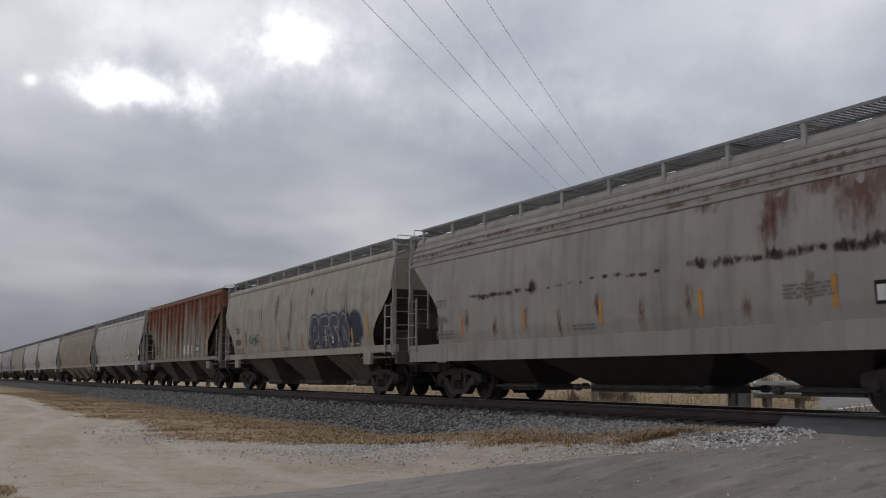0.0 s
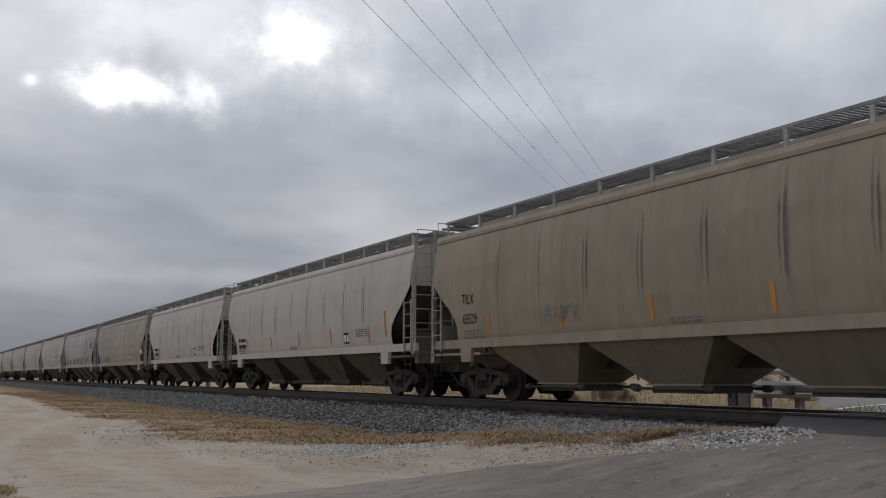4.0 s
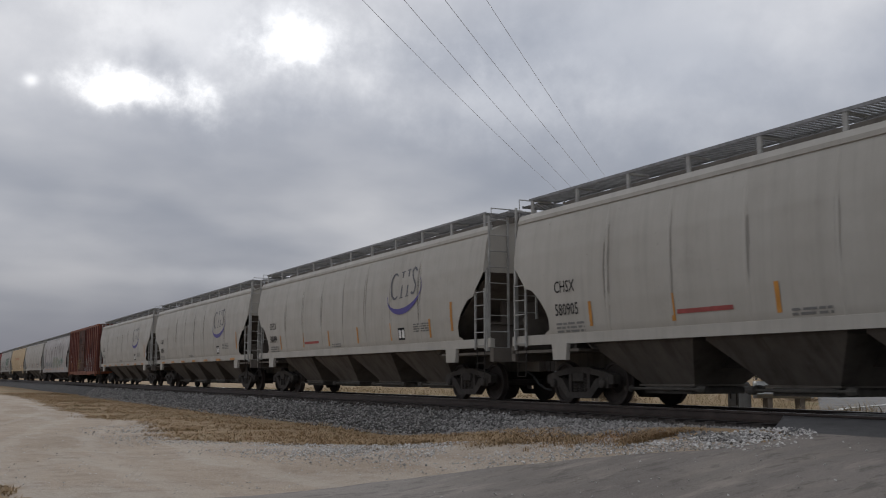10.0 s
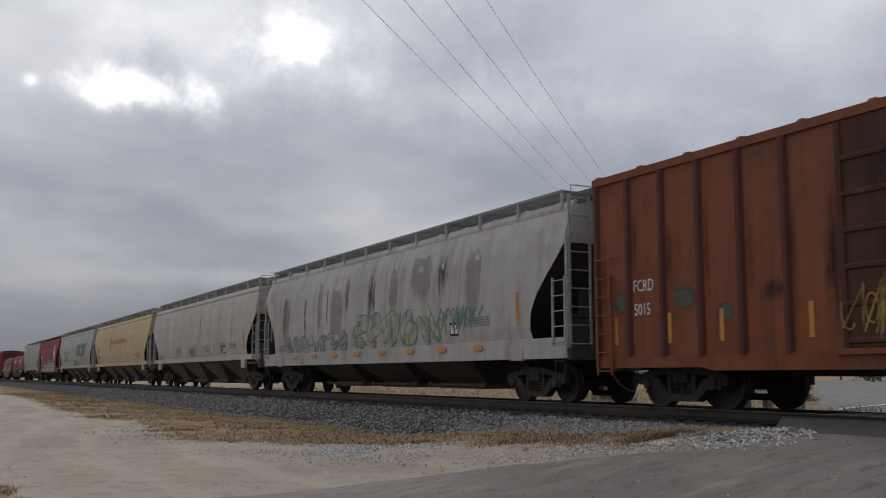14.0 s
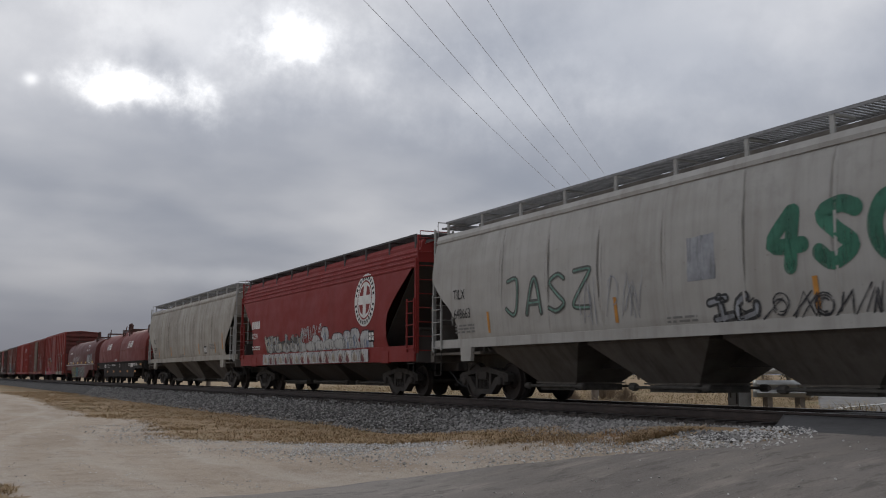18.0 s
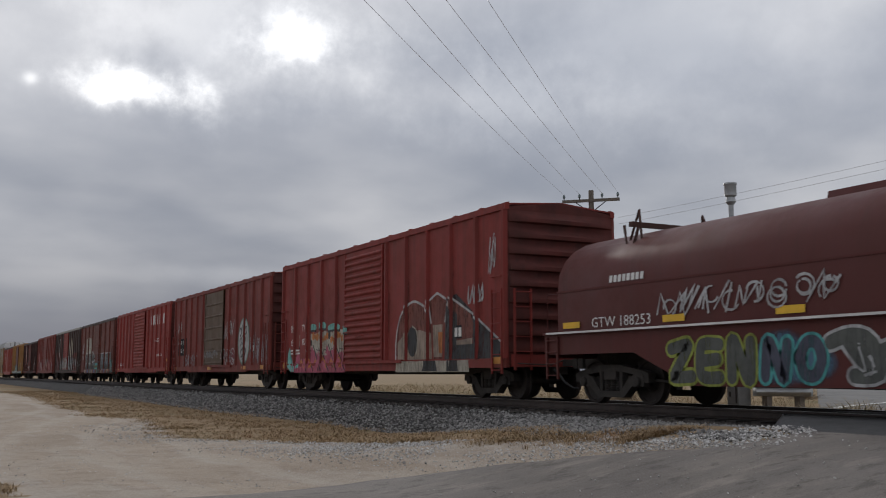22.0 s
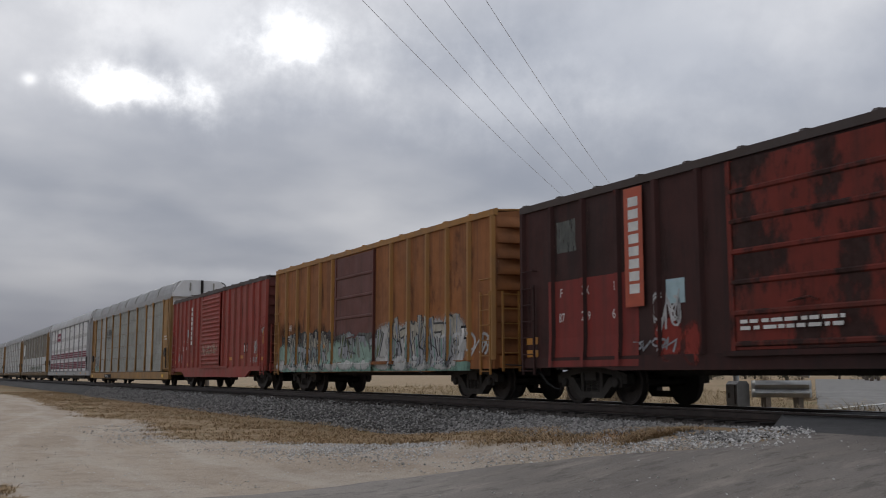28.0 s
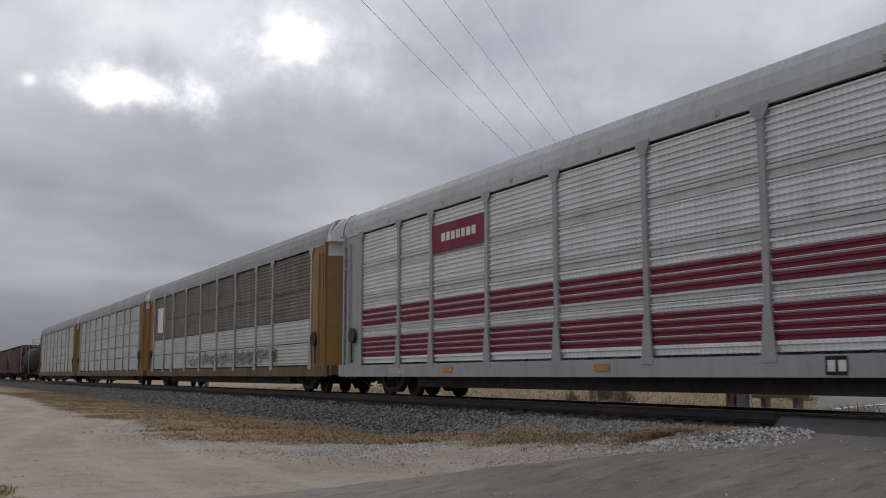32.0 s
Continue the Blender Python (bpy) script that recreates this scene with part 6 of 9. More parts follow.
# ---------------------------------------------------------------- paints of the cars
coat_rusty_grey = paint("rust_streaked_grey_paint", (0.362, 0.334, 0.300), 0.5, 0.16, 0.35)
coat_tan_grey = paint("grimy_tan_grey_paint", (0.417, 0.381, 0.321), 0.55, 0.05, 0.3)
coat_pale = paint("pale_grey_paint", (0.462, 0.434, 0.391), 0.28, 0.0, 0.3)
coat_light = paint("light_grey_paint", (0.507, 0.476, 0.432), 0.22, 0.0, 0.25, 0.4)
coat_dun = paint("dun_grey_paint", (0.332, 0.286, 0.213), 0.42, 0.02, 0.3)
coat_coop = paint("clean_pale_grey_paint", (0.453, 0.429, 0.382), 0.2, 0.0, 0.25, 0.42)
coat_silver = paint("streaked_silver_paint", (0.469, 0.441, 0.428), 0.5, 0.03, 0.3, 0.45)
coat_cream = paint("cream_yellow_paint", (0.563, 0.416, 0.237), 0.3, 0.0, 0.25)
coat_cool = paint("cool_grey_paint", (0.422, 0.410, 0.382), 0.38, 0.0, 0.3)
coat_red_hopper = paint("deep_red_hopper_paint", (0.225, 0.024, 0.021), 0.14, 0.0, 0.3)
coat_grey_old = paint("old_grey_paint", (0.402, 0.376, 0.328), 0.65, 0.04, 0.3)
coat_orange_rust = paint("rusted_orange_over_grey_paint", (0.330, 0.315, 0.270), 0.45, 1.0, 0.3, 0.7, (0.10, 0.07, 0.05), (0.235, 0.072, 0.028))
# under coats: grime, and on the slope sheets shade put into the colour
coat_under = paint("grimy_shaded_hopper_coat", (0.166, 0.147, 0.127), 0.7, 0.05, 0.3, 0.8, (0.035, 0.030, 0.025))
coat_under_dark = paint("black_grimy_shaded_coat", (0.070, 0.065, 0.060), 0.4, 0.0, 0.3, 0.7)
coat_coil = paint("oxide_red_coil_hood", (0.165, 0.027, 0.022), 0.3, 0.0, 0.35, 0.5)
coat_coil_soot = paint("sooty_oxide", (0.075, 0.035, 0.03), 0.6, 0.1, 0.1, 0.75)
coat_coil_cn = paint("brown_red_coil_hood", (0.110, 0.027, 0.024), 0.3, 0.0, 0.3, 0.45)
coat_black = paint("black_frame_paint", (0.015, 0.015, 0.015), 0.3, 0.0, 0.2, 0.7)
coat_box_brown = paint("rusty_boxcar_red", (0.25, 0.070, 0.025), 0.75, 0.42, 0.35)
coat_box_post = paint("maroon_post_paint", (0.105, 0.026, 0.024), 0.4, 0.0, 0.3)
# end walls of the red boxcars: grime and gap shade in one darker colour
coat_end_shade_grime = paint("grimy_shaded_boxcar_end", (0.115, 0.026, 0.021), 0.75, 0.1, 0.3, 0.65, (0.02, 0.016, 0.014))
coat_box_red = paint("boxcar_red", (0.248, 0.034, 0.028), 0.5, 0.05, 0.3)
coat_box_dull = paint("dull_boxcar_red", (0.218, 0.038, 0.030), 0.62, 0.12, 0.3)
coat_box_bright = paint("bright_boxcar_red", (0.275, 0.036, 0.029), 0.38, 0.02, 0.3)
coat_box_dark = paint("smoke_dark_boxcar", (0.072, 0.045, 0.038), 0.7, 0.15, 0.4, 0.6, (0.03, 0.025, 0.024), (0.13, 0.03, 0.02))
coat_box_black = paint("burnt_black_red_boxcar", (0.060, 0.020, 0.017), 0.8, 0.30, 0.3, 0.6, (0.016, 0.013, 0.012), (0.17, 0.030, 0.017))
coat_door_scorched = paint("scorched_brown_door", (0.105, 0.038, 0.022), 0.8, 0.55, 0.3, 0.65, (0.02, 0.015, 0.013), (0.20, 0.055, 0.02))
coat_door_burnt = paint("scorched_red_door", (0.19, 0.028, 0.018), 0.7, 0.72, 0.3, 0.6, (0.03, 0.018, 0.014), (0.030, 0.019, 0.016))
coat_door_patch = paint("worn_red_repaint", (0.215, 0.030, 0.024), 0.65, 0.3, 0.3, 0.55, (0.05, 0.03, 0.025))
coat_box_fresh = paint("fresh_red_boxcar", (0.305, 0.034, 0.024), 0.48, 0.03, 0.3, 0.45)
coat_box_orange = paint("brown_orange_boxcar", (0.33, 0.122, 0.034), 0.8, 0.42, 0.4, 0.6, (0.065, 0.032, 0.02), (0.14, 0.05, 0.02))
coat_post_ochre = paint("ochre_post_paint", (0.36, 0.17, 0.038), 0.5, 0.1, 0.3)
coat_box_deep = paint("deep_brown_red_boxcar", (0.165, 0.036, 0.025), 0.8, 0.26, 0.35)
coat_door_brown = paint("brown_door_paint", (0.125, 0.085, 0.055), 0.6, 0.05, 0.3)
coat_door_maroon = paint("maroon_door_paint", (0.140, 0.052, 0.043), 0.55, 0.0, 0.3)
coat_roof_grey = paint("weathered_roof_sheet", (0.330, 0.325, 0.297), 0.4, 0.1, 0.3)
coat_dark_roof = paint("sooty_roof_sheet", (0.070, 0.055, 0.050), 0.4, 0.1, 0.3)
coat_rack_yellow = paint("ochre_rack_paint", (0.37, 0.190, 0.046), 0.75, 0.1, 0.35)
coat_rack_grey = paint("grey_rack_steel", (0.39, 0.395, 0.40), 0.3, 0.0, 0.25)
coat_panel_dull = paint("dull_galvanised_panel", (0.37, 0.382, 0.355), 0.45, 0.0, 0.35, 0.55, slots=0.45)
coat_panel_tan = paint("dusty_tan_panel", (0.25, 0.228, 0.185), 0.5, 0.0, 0.3, 0.6, slots=0.3)
coat_sill_grimy = paint("grimy_ochre_sill", (0.19, 0.135, 0.07), 0.7, 0.1, 0.3, 0.7)
coat_tail = paint("sooty_red_tail_car", (0.085, 0.034, 0.028), 0.4, 0.0, 0.3, 0.7)
coat_panel_worn = paint("lighter_galvanised_panel", (0.50, 0.505, 0.48), 0.4, 0.0, 0.3, 0.55, slots=0.45)
coat_panel_white = paint("white_rack_panel", (0.80, 0.81, 0.81), 0.22, 0.0, 0.2, 0.5, slots=0.3)
coat_panel_plain = paint("white_plain_panel", (0.74, 0.74, 0.74), 0.18, 0.0, 0.2, 0.5)
coat_panel_mid = paint("galvanised_rack_panel", (0.60, 0.605, 0.60), 0.25, 0.0, 0.25, 0.5, slots=0.2)
coat_panel_red = paint("crimson_rack_stripe", (0.225, 0.026, 0.058), 0.25, 0.0, 0.25, 0.5)
coat_rack_roof = paint("galvanised_rack_roof", (0.36, 0.365, 0.37), 0.35, 0.0, 0.3, 0.5)
coat_roof_pale = paint("pale_galvanised_rack_roof", (0.50, 0.505, 0.51), 0.3, 0.0, 0.3, 0.45)
coat_tank = paint("black_tank_paint", (0.020, 0.020, 0.021), 0.3, 0.0, 0.3, 0.75)
coat_rust = worn("rust_red_stain", (0.16, 0.055, 0.028), 0.7)
coat_rust_dark = worn("dark_rust_stain", (0.075, 0.036, 0.024))
coat_rust_pale = worn("pale_rust_stain", (0.25, 0.125, 0.07), 0.65)
FADED_RED = worn("faded_red_underpaint", (0.27, 0.115, 0.085), 0.62, 2.6)
FADED_INK = plain("faded_black_print", (0.055, 0.057, 0.056), 0.6, 0, 0.4)
RIVET = plain("rusty_rivet", (0.10, 0.095, 0.085), 0.7, 0, 0.3)
PATCH_RED = worn("repainted_red_patch", (0.27, 0.036, 0.024), 0.92, 1.6)
LOGO_GREY = plain("logo_dark_grey", (0.10, 0.10, 0.11), 0.5, 0, 0.1)
LOGO_PURPLE = plain("logo_purple", (0.07, 0.055, 0.25), 0.5, 0, 0.1)
LOGO_OCHRE = plain("logo_ochre", (0.36, 0.22, 0.06), 0.55, 0, 0.2)
LOGO_ORANGE = plain("logo_orange", (0.42, 0.16, 0.05), 0.55, 0, 0.2)
PRINT = plain("faded_print", (0.17, 0.168, 0.16), 0.6, 0, 0.2)
PANEL_BLUE = plain("pale_blue_placard", (0.33, 0.45, 0.48), 0.5, 0, 0.15)
SIGN_ORANGE = plain("orange_red_sign_paint", (0.42, 0.075, 0.03), 0.5, 0, 0.15)


# ---------------------------------------------------------------- the train, from its front
T = [0.653, 1.593, 2.543, 3.423, 4.413, 5.528, 6.523, 7.383, 8.363, 9.343, 10.333, 11.323, 12.308, 13.303, 14.299, 15.163, 16.253, 17.323, 18.423, 19.529, 20.42, 21.386, 22.353, 23.25, 24.126, 24.996, 25.86, 26.705,
     27.575, 28.415, 29.275, 30.139, 30.984, 32.385, 33.815, 35.321, 36.775, 38.23, 39.335, 40.335, 41.335, 42.335]


def bars(car, side, u0, u1, z0, z1, mat, n, lean=0.0, label="row of plain painted blocks", name="sign_block", fill=0.72):
    """Plain blocks in the place of a name."""
    w = (u0 - u1) / n
    for k in range(n):
        g = Geo()
        a, b = u0 - w * k, u0 - w * (k + fill)
        ring = [(a - lean * (z - z0), z) for z in (z0, (z0 + z1) / 2, z1)] + [(b - lean * (z - z0), z) for z in (z1, (z0 + z1) / 2, z0)]
        g.add([side.at(u, z, 0.006) for u, z in ring], [(0, 1, 4, 5), (1, 2, 3, 4)])
        part(name, side.over(g), mat, car, label)


def ring_mark(car, side, u, z, r0, r1, mat, label, squeeze=1.0, lift=0.006):
    g = Geo()
    n, m = 36, 5
    for j in range(m + 1):
        r = r0 + (r1 - r0) * j / m
        g.v += [side.at(u + math.cos(2 * math.pi * k / n) * r * squeeze, z + math.sin(2 * math.pi * k / n) * r, lift) for k in range(n)]
    g.add([], [(j * n + k - len(g.v), j * n + (k + 1) % n - len(g.v), (j + 1) * n + (k + 1) % n - len(g.v), (j + 1) * n + k - len(g.v)) for j in range(m) for k in range(n)])
    part("round_emblem", side.over(g), mat, car, label)


def coop_logo(car, half, side):
    """Thin grey strokes within a purple crescent."""
    u, z = -half + 5.12, 2.78
    bow = [(u + 0.62 + 0.27 * math.cos(t), z + 0.38 + 0.36 * math.sin(t)) for t in (-2.25 + 4.5 * k / 16 for k in range(17))]
    strokes = [(bow, [0.035 + 0.06 * math.sin(math.pi * k / 16) for k in range(17)]),
               ([(u + 0.22, z + 0.03), (u + 0.13, z + 0.76)], 0.075), ([(u - 0.16, z + 0.06), (u - 0.25, z + 0.79)], 0.075),
               (curve([(u - 0.76, z + 0.72), (u - 0.60, z + 0.82), (u - 0.48, z + 0.70), (u - 0.58, z + 0.5), (u - 0.70, z + 0.32), (u - 0.60, z + 0.12), (u - 0.42, z + 0.14)], 3), 0.07)]
    for q, top in ((0.22, 0.03), (0.13, 0.76), (-0.16, 0.06), (-0.25, 0.79)):
        strokes.append(([(u + q + 0.11, z + top - 0.005), (u + q - 0.11, z + top + 0.005)], 0.03))
    for pts, w in strokes:
        g = Geo()
        ribbon(g, side, pts, w, False, 0.006)
        part("logo_stroke", g, LOGO_GREY, car, "dark grey stroke of a painted emblem")
    pts, ws = [], []
    for k in range(31):
        t = math.pi * (0.96 + 1.16 * k / 30)
        pts.append((u + 0.02 - 1.1 * math.cos(t), z + 0.18 + 0.52 * math.sin(t) + 0.14 * math.cos(t)))
        ws.append(0.02 + 0.15 * math.sin(math.pi * min(1, k / 27)) ** 2.0)
    g = Geo()
    ribbon(g, side, pts, ws, False, 0.008)
    part("logo_sweep", g, LOGO_PURPLE, car, "purple crescent sweep under the emblem")


def build_train():
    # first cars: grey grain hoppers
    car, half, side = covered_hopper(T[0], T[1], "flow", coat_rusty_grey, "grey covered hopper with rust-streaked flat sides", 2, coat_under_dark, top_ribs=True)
    hopper_marks(car, half, side, "CEFX", "10494", PRINT, 1, 5, 2.35, YELLOW, half - 2.2, 0.32, 2.9)
    rng = random.Random(2)
    stain(car, side, [(half - 4.2 - k * 0.42, 2.52 + rng.uniform(-0.03, 0.03), rng.uniform(0.5, 0.9), rng.uniform(0.12, 0.2)) for k in range(7)] + [(half - 6.85, 2.55, 0.45, 0.45)], coat_rust_dark, 3, "dark band of rust")
    stain(car, side, [(half - 7.5 - k * 0.4, 2.54 + rng.uniform(-0.04, 0.04), rng.uniform(0.15, 0.4), rng.uniform(0.06, 0.14)) for k in range(10)] + [(half - 12.2 - k * 0.34, 2.54 + rng.uniform(-0.05, 0.05), rng.uniform(0.5, 0.9), rng.uniform(0.14, 0.3)) for k in range(14)], coat_rust_dark, 5, "dark band of rust")
    stain(car, side, [(-3.1, 3.62, 1.1, 0.5), (-4.7, 3.35, 1.2, 1.3), (-4.5, 2.9, 0.6, 1.2), (-6.3, 3.25, 1.5, 1.5), (-7.2, 3.3, 1.2, 1.4), (-2.2, 3.7, 0.8, 0.3), (-5.6, 3.6, 1.0, 0.6)], FADED_RED, 7, "faded red paint showing through")
    for k in range(9):
        stain(car, Side(side.table, 0.04), [(half - 1.6 - 1.9 * k, 3.84 + 0.09 * (k % 3), 2.4, 0.14)], coat_rust, 50 + k, "rust along the upper ribs")
    stain(car, side, [(half - 2.5 - 1.35 * k, 1.75 + 0.2 * (k % 2), 0.3, 0.8) for k in range(10)], coat_rust_pale, 60, "faint rust run down the side")
    tags(car, side, -1.2, -3.6, 1.08, 1.36, 5, "grey", 2, 0.025)

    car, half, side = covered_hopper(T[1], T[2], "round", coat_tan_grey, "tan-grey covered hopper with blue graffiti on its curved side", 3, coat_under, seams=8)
    hopper_marks(car, half, side, "TILX", "54230", BLACK, 4, 6)
    haze(car, side, [(-3.0 - 0.75 * k, 2.05 + 0.1 * (k % 2), 1.6, 1.5) for k in range(5)], "navy", 20)
    bubble_letters(car, side, -2.1, -5.6, 1.42, 2.6, 4, ["ink"], "grey", 21, "ink", 1.3, "PESO")
    stain(car, side, [(1.6, 3.1, 0.5, 1.7), (3.6, 2.9, 0.35, 1.2), (-2.2, 3.5, 0.5, 0.5), (-2.0, 1.75, 0.9, 0.6), (5.6, 2.1, 0.35, 0.9), (0.2, 2.0, 0.3, 0.9)], coat_rust_pale, 23, "faint rust run down the side")
    tags(car, side, half - 4.2, half - 5.6, 1.8, 2.3, 3, "green", 22, 0.05)

    car, half, side = covered_hopper(T[2], T[3], "rib", coat_orange_rust, "rusted orange and grey ribbed covered hopper", 3, coat_under, ribs=19, dark_board=True)
    s2 = Side(side.table, 0.006, [])
    bars(car, s2, -half + 7.6, -half + 5.6, 1.7, 2.15, WHITE, 3)
    data_panel(car, s2, -half + 5.0, 1.75)
    small_print(car, s2, half - 3.1, half - 4.4, 2.1, 3, BLACK, 9, 0.09)
    reflectors(car, Side(side.table, 0.09), [(half - 2.6, 1.6), (half - 5.6, 1.6), (0.4, 1.6), (-half + 6.4, 1.6), (-half + 2.75, 1.65)], BRIGHT, 0.10, 0.62, "yellow reflector stripe")

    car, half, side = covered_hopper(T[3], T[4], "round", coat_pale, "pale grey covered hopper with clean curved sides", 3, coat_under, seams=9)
    hopper_marks(car, half, side, "TILX", "55815", BLACK, 11, 6)
    car, half, side = covered_hopper(T[4], T[5], "round", coat_dun, "dun grey four-bay covered hopper, dusty all over", 4, coat_dun, seams=10)
    hopper_marks(car, half, side, "TILX", "65529", BLACK, 12, 6)
    tags(car, side, half - 6.0, half - 7.0, 1.75, 2.15, 3, "grey", 12, 0.035)
    car, half, side = covered_hopper(T[5], T[6], "round", coat_light, "light grey covered hopper with clean curved sides", 4, coat_under, seams=9)
    hopper_marks(car, half, side, "", "", BLACK, 13, 5)
    small_print(car, side, half - 2.4, half - 3.4, 2.0, 2, BLACK, 5, 0.14)
    car, half, side = covered_hopper(T[6], T[7], "round", coat_light, "light grey covered hopper with clean curved sides", 3, coat_under, seams=8)
    hopper_marks(car, half, side, "", "", BLACK, 14, 5)
    small_print(car, side, half - 2.4, half - 3.4, 2.0, 2, BLACK, 6, 0.14)
    car, half, side = covered_hopper(T[7], T[8], "round", coat_tan_grey, "grey covered hopper with amber stripes and small tags", 3, coat_under, seams=9)
    hopper_marks(car, half, side, "TILX", "55130", BLACK, 15, 6)
    tags(car, side, half - 1.2, half - 2.4, 2.9, 3.4, 3, "grey", 31, 0.035)
    tags(car, side, half - 4.1, half - 6.2, 1.55, 1.95, 6, "black", 32, 0.03)

    # five hoppers of one farm cooperative
    for i, number in enumerate(("580840", "580886", "580905", "580884", "580058", "580595")):
        coat = coat_silver if i == 0 else coat_coop
        word = "grey covered hopper with a purple emblem" + (" and black tags" if i == 0 else " and amber stripes")
        car, half, side = covered_hopper(T[8 + i], T[9 + i], "lobed", coat, word, 4, coat_under, seams=8, group="hoppers with the purple emblem")
        low = i in (0, 4, 5)
        hopper_marks(car, half, side, "CHSX", number, BLACK, 40 + i, 0 if low else 6)
        coop_logo(car, half, side)
        if low:
            reflectors(car, Side([(1.2, 1.56), (1.5, 1.56)], 0.004), [(half - 3.0 - k * (2 * half - 6) / 6, 1.3) for k in range(7)], YELLOW, 0.7, 0.09, "amber reflector strip on the sill")
        else:
            g = Geo()
            oblong(g, side, half - 6.2, half - 7.6, 1.72, 1.80, 0.004, 1)
            part("notice_line", g, plain("faded_red_print", (0.35, 0.07, 0.06)), car, "small red notice")
        if i == 0:
            for k in range(5):
                crown_tag(car, side, half - 4.4 - k * 2.33, 1.55, 1.75 + 0.12 * k, 0.5 + 0.04 * k, "black", 0.04)
            tags(car, side, half - 3.35, half - 4.2, 1.62, 1.8, 3, "black", 64, 0.04)
            tags(car, side, -half + 3.2, -half + 1.9, 2.5, 3.5, 5, "black", 70, 0.04)
            tags(car, side, half - 0.9, half - 2.2, 2.6, 3.4, 5, "grey", 71, 0.035)

    # an old boxcar between the hoppers
    car, half, side = boxcar(T[14], T[15], coat_box_brown, "rusty brown-red boxcar with dented ribs and white scrawls", "panel", posts=17, door_at=0.25, door_w=3.3, door_coat=coat_door_scorched, post_coat=coat_box_post, end_coat=coat_end_shade_grime)
    lettering(car, side, "FCRD", half - 1.78, 2.2, 0.32, WHITE, 0.75)
    lettering(car, side, "5015", half - 1.80, 1.75, 0.32, WHITE, 0.75)
    bubble_letters(car, side, -2.9, -6.0, 1.2, 2.35, 4, ["brick"], "white", 81, None, 0.2)
    tags(car, side, -1.6, -3.4, 1.5, 2.0, 6, "bone", 86, 0.035)
    tags(car, side, -1.3, -5.6, 0.98, 1.35, 9, "white", 82, 0.03)
    tags(car, side, 2.0, 0.0, 1.1, 2.1, 5, "ochre", 83, 0.03)
    stain(car, side, [(2.05, 2.4, 0.5, 2.8), (-1.5, 2.3, 0.4, 2.6), (0.8, 3.6, 1.6, 0.9), (-0.3, 2.9, 1.3, 0.7), (0.5, 1.9, 1.8, 0.6), (half - 5.3, 2.0, 0.7, 0.5), (-4.2, 2.6, 1.3, 1.2)], HAZE["soot"], 84, "dark scorched patch", "soot_patch")
    haze(car, side, [(half - 1.4, 2.0, 0.6, 0.5), (half - 3.2, 2.0, 0.8, 0.5), (half - 4.2, 1.7, 0.5, 0.4)], "olive", 85, "dull green smudge of paint")
    reflectors(car, side, [(half - 1.24, 1.2), (half - 2.8, 1.2), (half - 4.13, 1.2), (half - 6.06, 1.2), (-half + 6.0, 1.2), (-half + 1.6, 1.3)], YELLOW, 0.10, 0.55, "faded yellow reflector stripe")

    car, half, side = covered_hopper(T[15], T[16], "curved", coat_silver, "silver-white covered hopper with green graffiti and rust runs", 3, coat_under_dark)
    hopper_marks(car, half, side, "", "", BLACK, 90, 0)
    stain(car, side, [(half - 5.2, 2.7, 0.30, 2.6), (half - 3.0, 2.8, 0.25, 2.3), (half - 9.0, 3.1, 0.6, 1.5), (half - 7.3, 2.9, 0.22, 2.0), (half - 11.0, 3.3, 0.3, 1.3)], coat_rust_pale, 8, "long run of rust down the side")
    bubble_letters(car, side, half - 3.0, half - 9.2, 1.45, 2.0, 7, ["bone"], "steel", 91, None, -0.6)
    bubble_letters(car, side, half - 9.6, half - 15.4, 1.45, 2.45, 5, ["bone"], "mint", 92, None, 0.0)
    tags(car, side, half - 15.3, half - 17.4, 1.7, 2.4, 6, "mint", 93, 0.06)
    stain(car, side, [(half - 3.1, 2.8, 1.1, 2.6), (half - 6.6, 3.1, 0.5, 2.3), (half - 8.2, 2.7, 1.4, 2.5), (half - 12.6, 3.0, 0.7, 2.4), (half - 14.3, 3.3, 1.6, 1.7), (half - 17.2, 3.0, 1.0, 2.2)], GRIME_RUN, 94, "grey weather streak down the side", "grime_run")
    stain(car, side, [(half - 10.9, 3.0, 0.5, 2.4), (half - 11.2, 2.9, 0.3, 2.2), (half - 15.6, 3.2, 0.9, 1.8)], HAZE["soot"], 89, "dark weather streak down the side", "grime_run")
    reflectors(car, Side([(0.9, 1.585), (1.5, 1.585)], 0.004), [(half - 4.2 - k * 1.9, 1.22) for k in range(8)], YELLOW, 0.45, 0.12, "amber reflector plate")

    car, half, side = covered_hopper(T[16], T[17], "round", coat_pale, "grey covered hopper with faint pink and dark tags", 4, coat_under, seams=9)
    hopper_marks(car, half, side, "", "", BLACK, 95, 5)
    for k, (a, w_) in enumerate(((4.2, 1.2), (1.2, 0.9), (-1.6, 1.3), (-4.4, 0.9))):
        tags(car, side, a, a - w_, 1.6, 2.1, 3, "maroon" if k % 2 else "grey", 96 + k, 0.04)

    car, half, side = covered_hopper(T[17], T[18], "round", coat_cream, "cream-yellow covered hopper with an orange emblem", 4, coat_under, seams=9)
    hopper_marks(car, half, side, "SOXX", "639153", BLACK, 97, 5)
    ring_mark(car, side, half - 8.0, 2.9, 0.0, 0.46, LOGO_OCHRE, "ochre disc of the emblem", 0.85)
    ring_mark(car, side, half - 8.05, 2.9, 0.13, 0.27, LOGO_ORANGE, "orange ring of the emblem", 0.9, 0.009)
